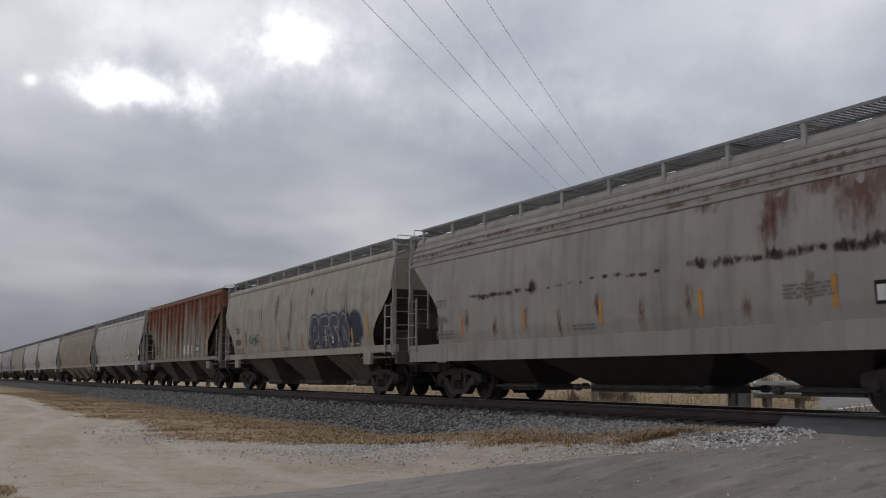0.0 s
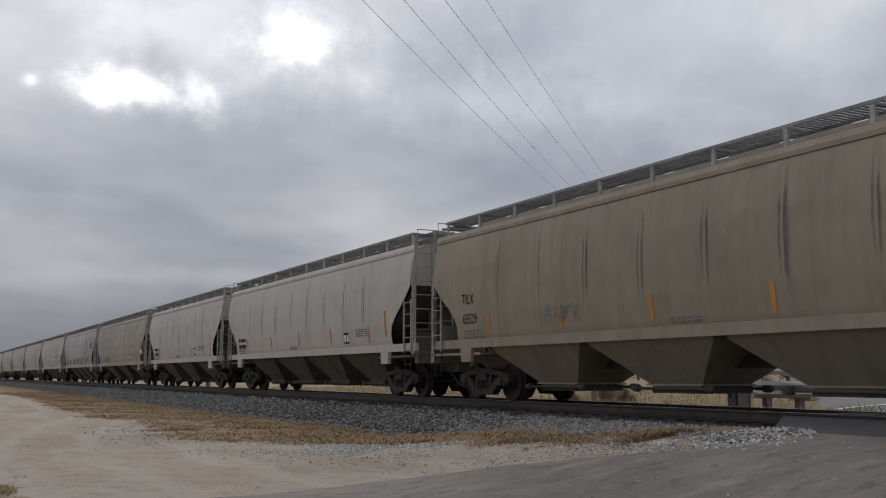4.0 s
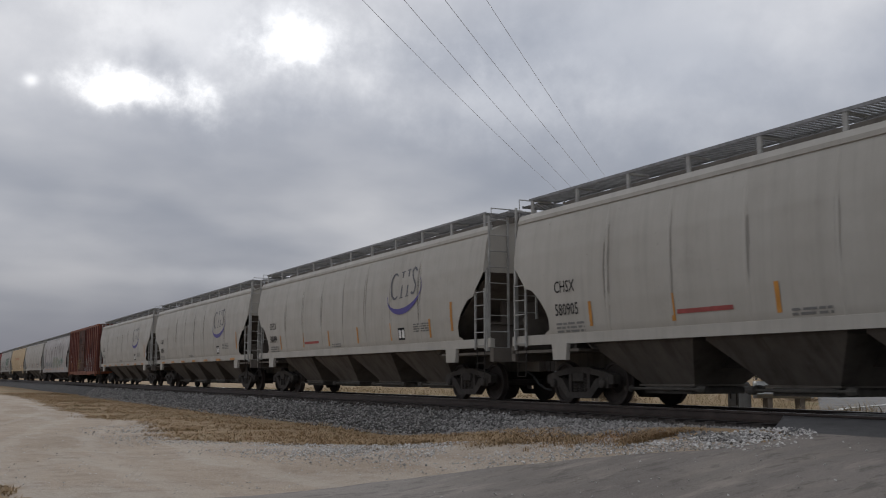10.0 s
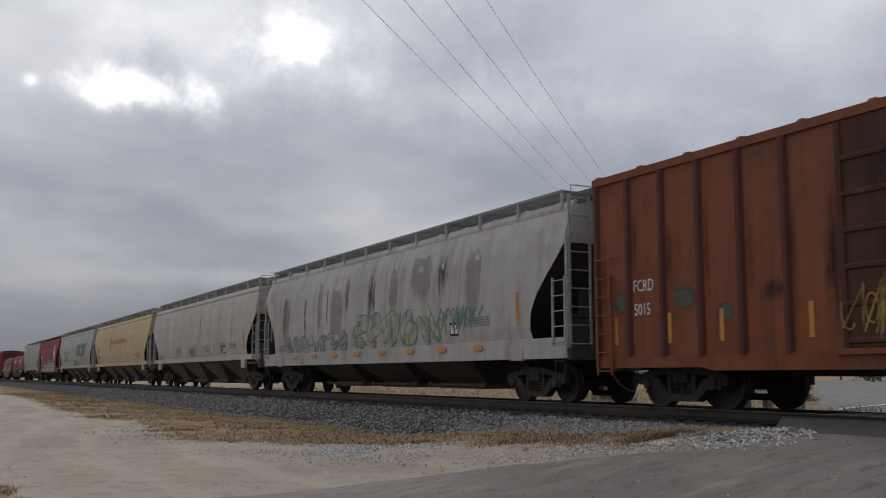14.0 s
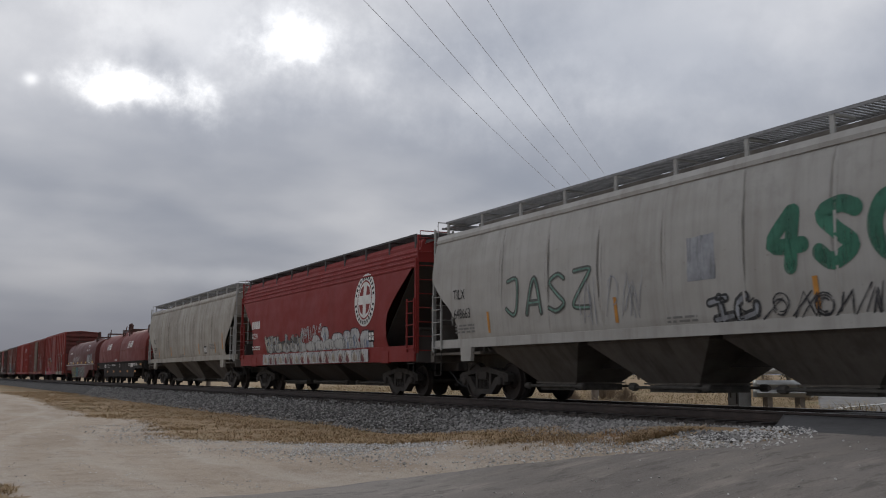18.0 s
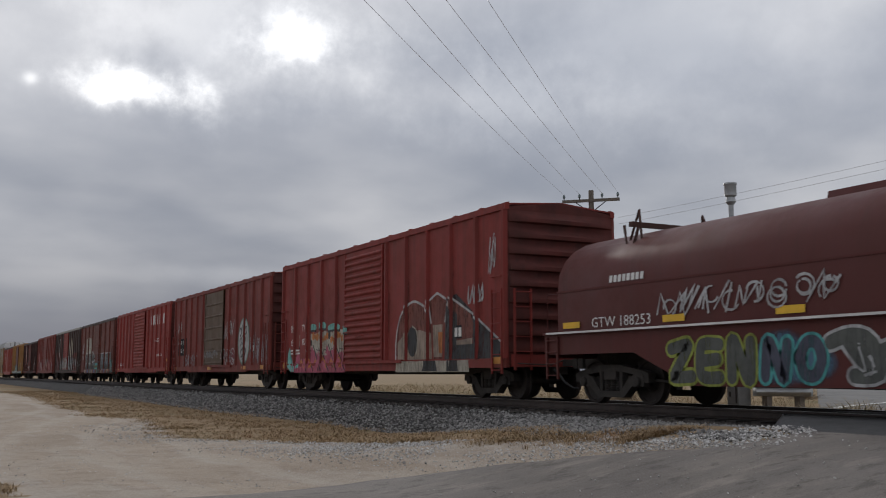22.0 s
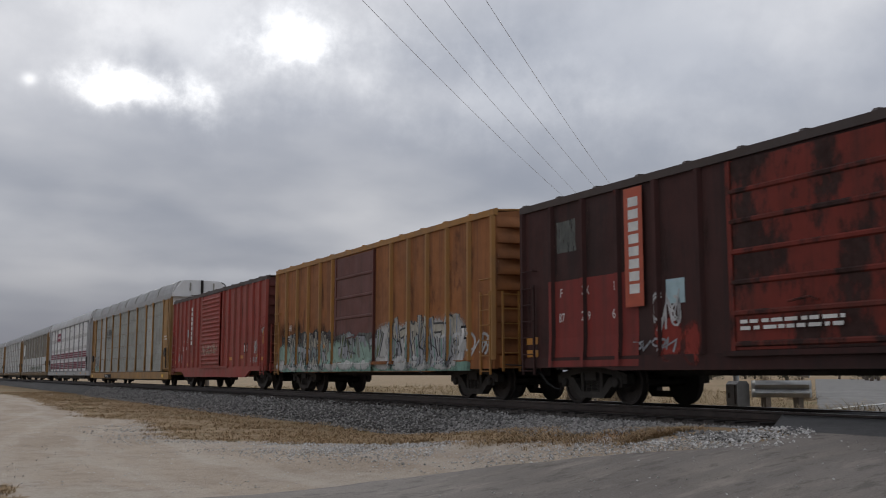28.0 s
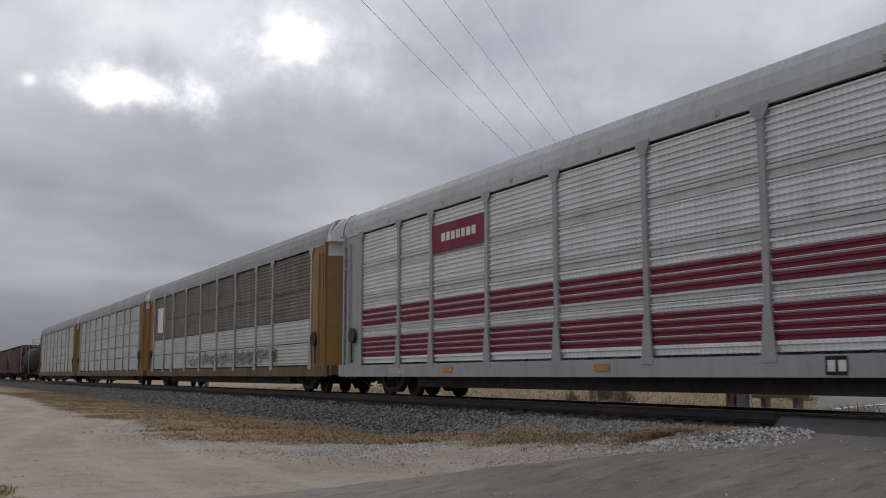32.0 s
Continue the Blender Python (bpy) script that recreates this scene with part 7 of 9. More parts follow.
    bars(car, side, half - 8.7, half - 14.2, 2.80, 3.06, LOGO_ORANGE, 16, 0.05, "faded orange blocks of a company name")

    car, half, side = covered_hopper(T[18], T[19], "round", coat_cool, "grey covered hopper with mint graffiti and dark drips", 4, coat_under, seams=9)
    hopper_marks(car, half, side, "TILX", "648663", BLACK, 98, 4, 2.5, YELLOW, half - 1.9)
    bubble_letters(car, side, half - 4.3, half - 7.9, 1.95, 2.8, 4, ["mint"], "smoke", 101, None, -1.1, "JASZ")
    bubble_letters(car, side, -half + 9.55, -half + 4.6, 2.2, 3.25, 5, ["green"], "green", 102, None, -0.3, "4SCOR")
    ground_coat(car, side, 0.35, -0.35, 2.25, 3.1, "grey", 104, 0.1, label="grey painted-over patch")
    bubble_letters(car, side, -0.1, -1.3, 1.5, 1.95, 2, ["grey"], "char", 105, None, -0.6)
    tags(car, side, -1.4, -3.6, 1.42, 1.95, 5, "black", 103, 0.035)
    tags(car, side, -3.9, -5.1, 1.75, 2.2, 4, "black", 106, 0.04)
    tags(car, side, half - 7.4, half - 9.2, 1.6, 2.6, 4, "grey", 107, 0.03)
    stain(car, side, [(-half + 3.9, 3.2, 0.35, 1.9), (-half + 3.3, 3.3, 0.2, 1.6)], HAZE["soot"], 12, "dark drip of spilled dirt", "grime_run")

    car, half, side = covered_hopper(T[19], T[20], "flow", coat_red_hopper, "dark red covered hopper with white graffiti and a round emblem", 3, coat_under_dark, top_ribs=True, dark_board=True, rail=coat_red_hopper, walk_z=4.56)
    lettering(car, side, "402249", half - 2.2, 2.05, 0.32, WHITE, 0.8)
    bars(car, side, half - 2.2, half - 3.3, 2.45, 2.75, WHITE, 4)
    small_print(car, side, half - 2.2, half - 3.3, 1.7, 2, WHITE, 9, 0.05)
    eu, ez = -half + 3.9, 2.9
    ring_mark(car, side, eu, ez, 0.0, 0.82, WHITE, "white round emblem", 0.97)
    ring_mark(car, side, eu, ez, 0.56, 0.61, coat_red_hopper, "red inner ring of the emblem", 0.9, 0.009)
    for qu, qz in ((-1, -1), (-1, 1), (1, -1), (1, 1)):
        g = Geo()
        blot(g, side, [(eu + qu * 0.12, ez + qz * 0.14), (eu + qu * 0.42, ez + qz * 0.14), (eu + qu * 0.32, ez + qz * 0.36), (eu + qu * 0.12, ez + qz * 0.46)], 0.009)
        part("emblem_quarter", g, coat_red_hopper, car, "red quarter of the emblem")
    for k in range(26):
        t = 2 * math.pi * k / 26
        if abs(math.sin(t)) < 0.15:
            continue
        g = Geo()
        ribbon(g, side, [(eu + math.cos(t) * 0.64 * 0.97, ez + math.sin(t) * 0.64), (eu + math.cos(t) * 0.76 * 0.97, ez + math.sin(t) * 0.76)], 0.085, False, 0.010)
        part("emblem_mark", g, BLACK, car, "dark mark round the emblem")
    data_panel(car, side, -half + 3.6, 1.6)
    haze(car, side, [(half - 4.6 - 0.9 * k, 1.6, 1.3, 0.45) for k in range(10)], "white", 109)
    ground_coat(car, side, half - 4.1, half - 8.2, 1.45, 2.05, "smoke", 116, 0.35)
    wild_letters(car, side, half - 3.9, half - 8.2, 1.48, 2.12, 6, "bone", "steel", "char", 110)
    tags(car, side, half - 8.1, half - 9.2, 1.75, 2.35, 4, "white", 112, 0.045)
    tags(car, side, half - 9.2, half - 10.1, 1.85, 2.4, 3, "white", 115, 0.045)
    for k, (u, w, top) in enumerate(((-0.75, 0.8, 1.95), (-1.6, 0.75, 2.2), (-2.75, 1.1, 1.95), (-3.55, 0.7, 2.0), (-4.2, 0.8, 2.05), (-5.1, 0.95, 1.95))):
        mural_piece(car, side, [("white", "fill", [(u + w / 2, 1.44), (u + w / 2, top - 0.2), (u + w * 0.3, top), (u - w * 0.25, top), (u - w / 2, top - 0.16), (u - w / 2, 1.44)], 0),
                                ("steel", "fill", [(u + w * 0.22, 1.44), (u + w * 0.2, top - 0.3), (u, top - 0.16), (u - w * 0.2, top - 0.32), (u - w * 0.1, 1.44)], 0),
                                ("white", "line", [(u + w * 0.1, 1.45), (u + w * (0.1 if k % 2 else -0.1), 1.6), (u, top - 0.25)], 0.09),
                                ("char", "line", [(u + w / 2, 1.44), (u + w / 2, top - 0.2), (u + w * 0.3, top), (u - w * 0.25, top), (u - w / 2, top - 0.16), (u - w / 2, 1.44)], 0.03)], "pale shaded spray-painted letter")
    lows = Side([(0.9, 1.585), (1.5, 1.585)], 0.012)
    ground_coat(car, lows, half - 3.7, -half + 3.6, 1.0, 1.42, "white", 117, 0.05)
    for k in range(17):
        u = half - 4.1 - k * 0.6
        mural_piece(car, lows, [("maroon" if k % 3 else "tan", "fill", ellipse(u, 1.15, 0.15 + 0.05 * (k % 2), 0.12 + 0.03 * (k % 3), 12, 0.3), 0), ("bone", "line", [(u + 0.2, 1.02), (u + 0.05, 1.3), (u - 0.2, 1.05)], 0.06),
                                ("smoke", "line", [(u + 0.3, 1.03), (u + 0.22, 1.3), (u + 0.05, 1.4)], 0.03)], "pale spray-painted letter along the sill")

    car, half, side = covered_hopper(T[20], T[21], "round", coat_grey_old, "weathered grey covered hopper with amber stripes", 3, coat_under, seams=8)
    hopper_marks(car, half, side, "TILX", "55692", BLACK, 114, 5)

    # coil cars
    car, half, side = coil_car(T[21], T[22], coat_coil, coat_black, "coil car with two oxide-red hoods on a black frame", 2, False)
    for u in (half - 4.6, -half + 6.8):
        for k in range(5):
            g = Geo()
            z = 2.42 + k * 0.085
            ribbon(g, side, [(u - 0.03 * k, z), (u - 0.78, z)], 0.045, False, 0.004)
            part("emblem_stripe", g, WHITE, car, "white stripe of the emblem")
        for k in range(2):
            g = Geo()
            for j in range(5):
                a, z = u - 0.84 - 0.40 * k - 0.024 * j, 2.40 + 0.08 * j
                blot(g, side, [(a, z), (a - 0.024, z + 0.081), (a - 0.354, z + 0.081), (a - 0.33, z)], 0.005)
            part("emblem_block", g, WHITE, car, "slanted white block of the emblem")
    for k, digit in enumerate("612361"):
        lettering(car, side, digit, half - 4.85 - 0.32 * k, 1.10, 0.38, WHITE, 1.0)
    bars(car, side, half - 4.1, half - 4.62, 1.12, 1.37, WHITE, 2)
    small_print(car, side, half - 7.2, half - 8.6, 1.3, 2, WHITE, 120, 0.04)
    bars(car, side, -half + 5.2, -half + 4.2, 1.10, 1.36, WHITE, 2, 0.3)
    ring_mark(car, side, -0.6, 1.24, 0.09, 0.13, WHITE, "small white ring mark")
    small_print(car, side, -half + 6.0, -half + 3.0, 1.3, 2, WHITE, 121, 0.05)
    small_print(car, side, half - 8.0, half - 8.9, 1.66, 2, WHITE, 127, 0.05)
    reflectors(car, side, [(half - 5.4 - k * 2.6, 0.78) for k in range(5)] + [(-half + 1.9, 1.2), (half - 1.2, 1.16)], YELLOW, 0.5, 0.12, "yellow reflector plate")
    stain(car, side, [(half - 3.2, 1.75, 0.7, 0.5), (half - 3.0, 1.6, 0.5, 0.3)], coat_rust_pale, 128, "pale scuff low on the hood")
    car, half, side = coil_car(T[22], T[23], coat_coil_cn, coat_coil_cn, "brown-red coil car with deep side beams and graffiti", 1, True)
    u = -half + 5.0
    g = Geo()
    ribbon(g, side, curve([(u, 2.98), (u + 0.5, 2.98), (u + 0.62, 2.75), (u + 0.5, 2.6), (u + 0.1, 2.6), (u - 0.15, 2.95), (u - 0.3, 2.95), (u - 0.45, 2.62), (u - 0.6, 2.62), (u - 0.8, 2.98)], 4), 0.09, False, 0.006)
    part("white_emblem", g, WHITE, car, "white ribbon emblem on the hood")
    lettering(car, side, "GTW 188253", half - 2.4, 1.55, 0.29, WHITE, 1.15)
    bars(car, side, half - 3.0, half - 4.1, 2.42, 2.56, WHITE, 8)
    small_print(car, side, -half + 4.6, -half + 2.6, 1.75, 3, WHITE, 122, 0.05)
    reflectors(car, side, [(half - 1.7, 1.56), (half - 4.9, 1.56), (1.4, 1.56), (-0.8, 1.56), (-half + 5.8, 1.56), (-half + 2.3, 1.56)], BRIGHT, 0.6, 0.13, "yellow reflector plate")
    part("deck_line", Geo().box(-1.612, -1.60, -half + 0.9, half - 0.9, 1.45, 1.49), WHITE, car, "pale line along the deck edge")
    bubble_letters(car, side, -half + 5.2, -half + 2.6, 1.62, 2.3, 3, ["white", "grey"], "black", 123)
    tags(car, side, half - 4.5, half - 8.6, 1.65, 2.2, 8, "white", 124, 0.05)
    bubble_letters(car, side, half - 4.75, half - 6.95, 0.42, 1.26, 3, ["smoke"], "lime", 125, None, 1.5, "ZEN")
    haze(car, side, [(half - 7.5, 0.85, 1.5, 1.0), (half - 8.0, 0.8, 1.2, 0.9)], "blue", 128)
    bubble_letters(car, side, half - 7.0, half - 8.4, 0.45, 1.2, 2, ["ink"], "teal", 127, None, 1.5, "NO")
    bubble_letters(car, side, half - 8.5, half - 11.9, 0.45, 1.3, 4, ["smoke"], "white", 126, None, 1.0)

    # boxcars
    car, half, side = boxcar(T[23], T[24], coat_box_red, "red boxcar with pink and teal graffiti", "corrugated", posts=13, door_at=0.33, door_w=3.0, roof_coat=coat_box_red, tall=0.05, reach=0.8, end_coat=coat_end_shade_grime)
    lettering(car, side, "BK", half - 1.75, 2.12, 0.34, WHITE, 0.75)
    lettering(car, side, "154", half - 1.75, 1.62, 0.34, WHITE, 0.75)
    small_print(car, side, half - 1.75, half - 3.6, 1.42, 2, WHITE, 130, 0.06)
    ground_coat(car, side, half - 2.7, 1.75, 1.2, 2.12, "bone", 129, 0.2)
    ground_coat(car, side, half - 2.2, 1.75, 0.66, 1.5, "rose", 128, 0.4, 0.0014)
    for k in range(6):
        u = half - 3.0 - 0.72 * k
        mural_piece(car, side, [("amber", "fill", [(u + 0.3, 0.68), (u + 0.16, 1.15 + 0.1 * (k % 2)), (u - 0.35, 0.9), (u - 0.3, 0.68)], 0), ("rose", "fill", [(u - 0.1, 1.3), (u - 0.25, 1.62), (u - 0.5, 1.25)], 0),
                                ("char", "edge", [(u + 0.35, 1.6 - 0.1 * (k % 2)), (u - 0.05, 1.1), (u - 0.5, 0.72)], 0.055), ("char", "edge", [(u + 0.3, 0.72), (u + 0.05, 1.45), (u - 0.2, 1.4)], 0.035)], "angular pink and orange spray-painted form")
    rng = random.Random(132)
    for k in range(16):
        r = rng.uniform(0.07, 0.13)
        mural_piece(car, side, [("char" if k % 9 == 0 else "amber", "fill", ellipse(half - 3.9 - 0.19 * k, rng.uniform(1.5, 1.95), r, r * 1.15, 10), 0)], "orange spray-painted dot", "paint_dot")
    for k, (u, z, w) in enumerate(((half - 2.85, 2.0, 0.12), (half - 4.05, 2.2, 0.34), (half - 5.0, 2.22, 0.3), (half - 6.0, 2.14, 0.55), (half - 7.1, 2.0, 0.3))):
        mural_piece(car, side, [("aqua", "fill", ellipse(u, z, w, 0.14, 14), 0), ("char", "line", [(u + w, z - 0.12), (u, z - 0.1), (u - w, z - 0.13)], 0.07)], "turquoise crest over the graffiti", "paint_crest")
    mural_piece(car, side, [("aqua", "fill", [(half - 1.5, 0.85), (half - 1.45, 1.35), (half - 1.65, 1.6), (half - 1.75, 1.15), (half - 2.7, 0.95), (half - 2.6, 0.68), (half - 1.9, 0.68)], 0)], "turquoise foot of the graffiti", "paint_crest")
    g = Geo()
    oblong(g, side, half - 2.75, half - 3.85, 1.15, 2.6, 0.012, 2)
    part("number_field", side.over(g), coat_box_red, car, "clean red field behind the number")
    for words, u, z in (("TY", half - 2.95, 2.12), ("997", half - 2.95, 1.62)):
        lettering(car, Side(side.table, 0.014, side.strips), words, u, z, 0.34, WHITE, 0.75)
    # three broad letters on the trailing half
    mural_piece(car, side, [("brick", "fill", [(-1.95, 1.0), (-2.0, 1.6), (-2.25, 2.2), (-2.7, 2.5), (-3.2, 2.6), (-3.8, 2.42), (-4.2, 2.2), (-4.25, 1.0)], 0),
                            ("tan", "fill", [(-2.1, 1.0), (-2.1, 1.5), (-2.6, 1.75), (-3.5, 1.8), (-4.2, 1.7), (-4.25, 1.0)], 0), ("char", "fill", ellipse(-3.05, 1.5, 0.32, 0.42), 0), ("bone", "line", [(-3.05, 1.92), (-3.3, 1.8), (-3.37, 1.5), (-3.3, 1.15)], 0.05),
                            ("white", "line", [(-1.98, 1.0), (-2.0, 1.6), (-2.25, 2.2), (-2.7, 2.5), (-3.2, 2.6), (-3.8, 2.42), (-4.15, 2.2)], 0.07)], "broad brown and tan spray-painted letter")
    mural_piece(car, side, [("brick", "fill", [(-4.05, 2.55), (-4.6, 2.72), (-5.1, 2.5), (-4.95, 1.9), (-4.85, 1.0), (-4.3, 1.0), (-4.25, 1.9)], 0), ("tan", "fill", [(-4.3, 1.9), (-4.85, 1.9), (-4.8, 1.05), (-4.35, 1.05)], 0),
                            ("amber", "fill", [(-4.6, 1.7), (-4.85, 1.7), (-4.82, 1.15), (-4.65, 1.15)], 0), ("white", "edge", [(-4.2, 1.95), (-4.02, 2.55), (-4.55, 2.74), (-5.05, 2.55)], 0.07)], "broad brown and tan spray-painted letter")
    mural_piece(car, side, [("char", "fill", [(-5.05, 2.55), (-5.6, 2.65), (-6.5, 2.12), (-7.9, 1.3), (-7.8, 0.98), (-5.0, 0.98)], 0), ("brick", "fill", [(-5.15, 2.55), (-5.6, 2.5), (-6.4, 2.05), (-6.6, 1.5), (-6.3, 1.0), (-5.1, 1.0), (-4.95, 1.8)], 0),
                            ("tan", "fill", [(-5.6, 1.45), (-6.45, 1.5), (-6.3, 1.0), (-5.6, 1.0)], 0), ("white", "edge", [(-4.98, 1.95), (-5.18, 2.62), (-6.4, 2.12), (-7.9, 1.32)], 0.06)], "broad brown and tan spray-painted letter")
    ground_coat(car, side, -2.05, -6.3, 0.66, 0.97, "bone", 127, 0.03)
    mural_piece(car, side, [("char", "fill", [(-3.7, 0.68), (-3.9, 0.96), (-4.5, 0.96), (-4.6, 0.68)], 0), ("char", "fill", [(-5.2, 0.68), (-5.3, 0.96), (-5.7, 0.96), (-5.75, 0.68)], 0)], "dark gaps of the lettering on the sill", "graffiti")
    tags(car, side, -6.2, -7.0, 2.3, 2.9, 4, "white", 135, 0.05)
    tags(car, side, -7.2, -7.5, 2.9, 4.0, 2, "white", 136, 0.04)
    data_panel(car, side, -half + 3.4, 1.5)
    reflectors(car, side, [(half - 1.2, 0.82), (-half + 1.2, 0.85)], YELLOW, 0.4, 0.22, "yellow reflector plate")

    car, half, side = boxcar(T[24], T[25], coat_box_dull, "dull red boxcar with a brown door and round white graffiti", "panel", coat_door_brown, 15, coat_box_dull, 0.15, 3.2, end_coat=coat_end_shade_grime)
    g = Geo()
    oblong(g, side, half - 1.5, half - 3.25, 1.55, 2.42, 0.003, 1)
    part("number_field", side.over(g), BLACK, car, "black painted number field")
    lettering(car, side, "WR", half - 1.72, 2.08, 0.33, WHITE, 1.0)
    lettering(car, side, "WK", half - 2.44, 2.08, 0.33, WHITE, 1.0)
    lettering(car, side, "18", half - 1.98, 1.68, 0.34, WHITE, 1.0)
    lettering(car, side, "32", half - 2.46, 1.68, 0.34, WHITE, 1.0)
    tags(car, side, half - 1.35, half - 2.05, 2.7, 3.3, 4, "white", 140, 0.05)
    eu = -half + 4.3
    ring_mark(car, side, eu, 1.98, 0.0, 1.0, SPRAY["mint"], "green rim of a round graffiti blob", 0.82, 0.004)
    ring_mark(car, side, eu, 1.98, 0.0, 0.92, SPRAY["white"], "round white graffiti blob", 0.80, 0.007)
    over = Side(side.table, 0.014, side.strips)
    for k, (du, dz) in enumerate(((0.35, 0.0), (-0.15, 0.05), (0.1, 0.55), (-0.35, 0.45), (0.25, -0.5), (-0.2, -0.45), (0.0, -0.75), (0.42, 0.4))):
        mural_piece(car, over, [("char", "line", [(eu + du + 0.16, 1.98 + dz), (eu + du + 0.05, 2.14 + dz), (eu + du - 0.12, 2.05 + dz), (eu + du - 0.04, 1.86 + dz), (eu + du + 0.1, 1.82 + dz)], 0.06 + 0.02 * (k % 3))], "dark squiggle in the blob", "graffiti")
    tags(car, side, -1.5, -2.8, 2.1, 3.0, 5, "white", 142, 0.05)
    bubble_letters(car, side, -1.4, -3.2, 1.05, 1.7, 3, ["maroon"], "white", 143, None, 0.45)
    tags(car, side, -half + 3.2, -half + 0.9, 1.0, 2.3, 7, "grey", 144, 0.04)
    tags(car, side, half - 3.0, half - 5.6, 1.0, 1.6, 6, "grey", 145, 0.05)
    tags(car, side, 1.5, -1.0, 1.3, 1.7, 6, "grey", 146, 0.04)
    reflectors(car, side, [(half - 1.1, 0.82), (0.6, 0.8), (-half + 1.6, 0.82), (-half + 4.0, 0.8)], YELLOW, 0.4, 0.14, "yellow reflector plate")
    data_panel(car, side, -half + 3.2, 1.5)

    car, half, side = boxcar(T[25], T[26], coat_box_bright, "clean red boxcar with large white blocks near the eave", "corrugated", posts=15, door_at=0.2, door_w=3.2, end_coat=coat_end_shade_grime)
    bars(car, side, -3.45, -7.2, 3.45, 4.02, WHITE, 4, 0.0, "four white blocks of a company name", fill=0.5)
    lettering(car, side, "BK", half - 1.4, 2.0, 0.32, WHITE, 0.75)
    lettering(car, side, "TY", half - 2.5, 2.0, 0.32, WHITE, 0.75)
    lettering(car, side, "151", half - 1.4, 1.5, 0.32, WHITE, 0.75)
    lettering(car, side, "514", half - 2.5, 1.5, 0.32, WHITE, 0.75)
    small_print(car, side, half - 1.4, half - 3.2, 1.25, 2, WHITE, 150, 0.06)
    small_print(car, side, -half + 4.2, -half + 3.5, 2.6, 3, WHITE, 151, 0.04)
    small_print(car, side, -half + 4.0, -half + 2.6, 1.7, 2, WHITE, 152, 0.04)
    reflectors(car, side, [(half - 1.5, 0.85), (-half + 1.2, 1.3), (-half + 1.2, 0.85)], YELLOW, 0.4, 0.16, "yellow reflector plate")

    car, half, side = boxcar(T[26], T[27], coat_box_deep, "dull red boxcar covered in white, black and teal graffiti", "panel", posts=9, roof_coat=coat_dark_roof, door_at=0.0, door_w=3.0, tall=-0.02, end_coat=coat_end_shade_grime)
    lettering(car, side, "SOU", half - 1.2, 2.28, 0.34, WHITE, 0.8)
    lettering(car, side, "527 047", half - 1.2, 1.82, 0.34, WHITE, 0.75)
    ground_coat(car, side, half - 3.4, half - 6.3, 2.2, 3.55, "bone", 159, 0.25)
    for k in range(3):
        for j in range(3):
            u, z = half - 3.95 - 0.85 * k, 2.5 + 0.36 * j
            mural_piece(car, side, [("steel" if (k + j) % 2 else "smoke", "edge", [(u + 0.28, z - 0.1), (u + 0.2, z + 0.16), (u - 0.1, z + 0.14), (u - 0.22, z - 0.12)], 0.035)], "grey outline on the pale block", "graffiti")
    ground_coat(car, side, half - 3.2, -0.05, 0.98, 2.2, "char", 158, 0.25)
    ground_coat(car, side, half - 3.3, -1.4, 0.98, 1.32, "olive", 157, 0.1, 0.0012)
    for u0, u1, z1 in ((half - 3.3, half - 4.5, 2.25), (half - 4.6, half - 5.55, 2.3), (half - 5.6, half - 6.5, 2.3)):
        mural_piece(car, side, [("smoke", "fill", [(u0 - 0.1, 1.35), (u0 - 0.1, z1 - 0.1), (u1 + 0.1, z1 - 0.1), (u1 + 0.1, 1.35)], 0), ("white", "edge", [(u0 - 0.05, 1.0), (u0, z1), (u1 + 0.05, z1 + 0.03), (u1 + 0.1, 1.1)], 0.10), ("white", "edge", [((u0 + u1) / 2 + 0.15, 1.45), ((u0 + u1) / 2 - 0.15, 1.5)], 0.09)], "dark block letter with a white outline")
    mural_piece(car, side, [("smoke", "fill", [(1.3, 1.0), (1.3, 2.2), (0.7, 2.15), (0.2, 1.9), (0.0, 1.6), (0.0, 1.0)], 0), ("white", "line", [(1.35, 0.75), (1.38, 1.6), (1.3, 2.28), (0.7, 2.2), (0.2, 1.95), (-0.02, 1.6)], 0.10), ("white", "edge", [(1.3, 1.5), (0.0, 1.62)], 0.08),
                            ("steel", "line", [(0.75, 1.3), (0.6, 1.5), (0.45, 1.3)], 0.12)], "dark arched letter with a white outline")
    ground_coat(car, side, -0.1, -1.4, 0.98, 1.5, "teal", 165, 0.12)
    ground_coat(car, side, -1.45, -half + 1.9, 0.98, 2.2, "char", 156, 0.12)
    ground_coat(car, side, -1.5, -half + 1.9, 0.98, 1.3, "olive", 155, 0.1, 0.0012)
    for k in range(5):
        u = -1.55 - 0.98 * k
        mural_piece(car, side, [("smoke", "fill", [(u, 1.3), (u - 0.02, 2.1), (u - 0.85, 2.12), (u - 0.85, 1.3)], 0), ("blue" if k % 2 == 0 else "steel", "edge", [(u + 0.02, 0.98), (u, 2.15)], 0.16), ("white", "edge", [(u, 2.12), (u - 0.9, 2.15), (u - 0.92, 1.35)], 0.08),
                                ("steel", "edge", [(u - 0.25, 1.75), (u - 0.6, 1.77)], 0.09), ("steel", "line", [(u - 0.3, 1.3), (u - 0.45, 1.55), (u - 0.6, 1.32)], 0.10)], "dark block letter with a pale blue outline")
    ground_coat(car, side, half - 2.9, -half + 2.2, 0.68, 0.96, "brick", 154, 0.02)
    for k in range(9):
        u = half - 3.1 - 1.35 * k
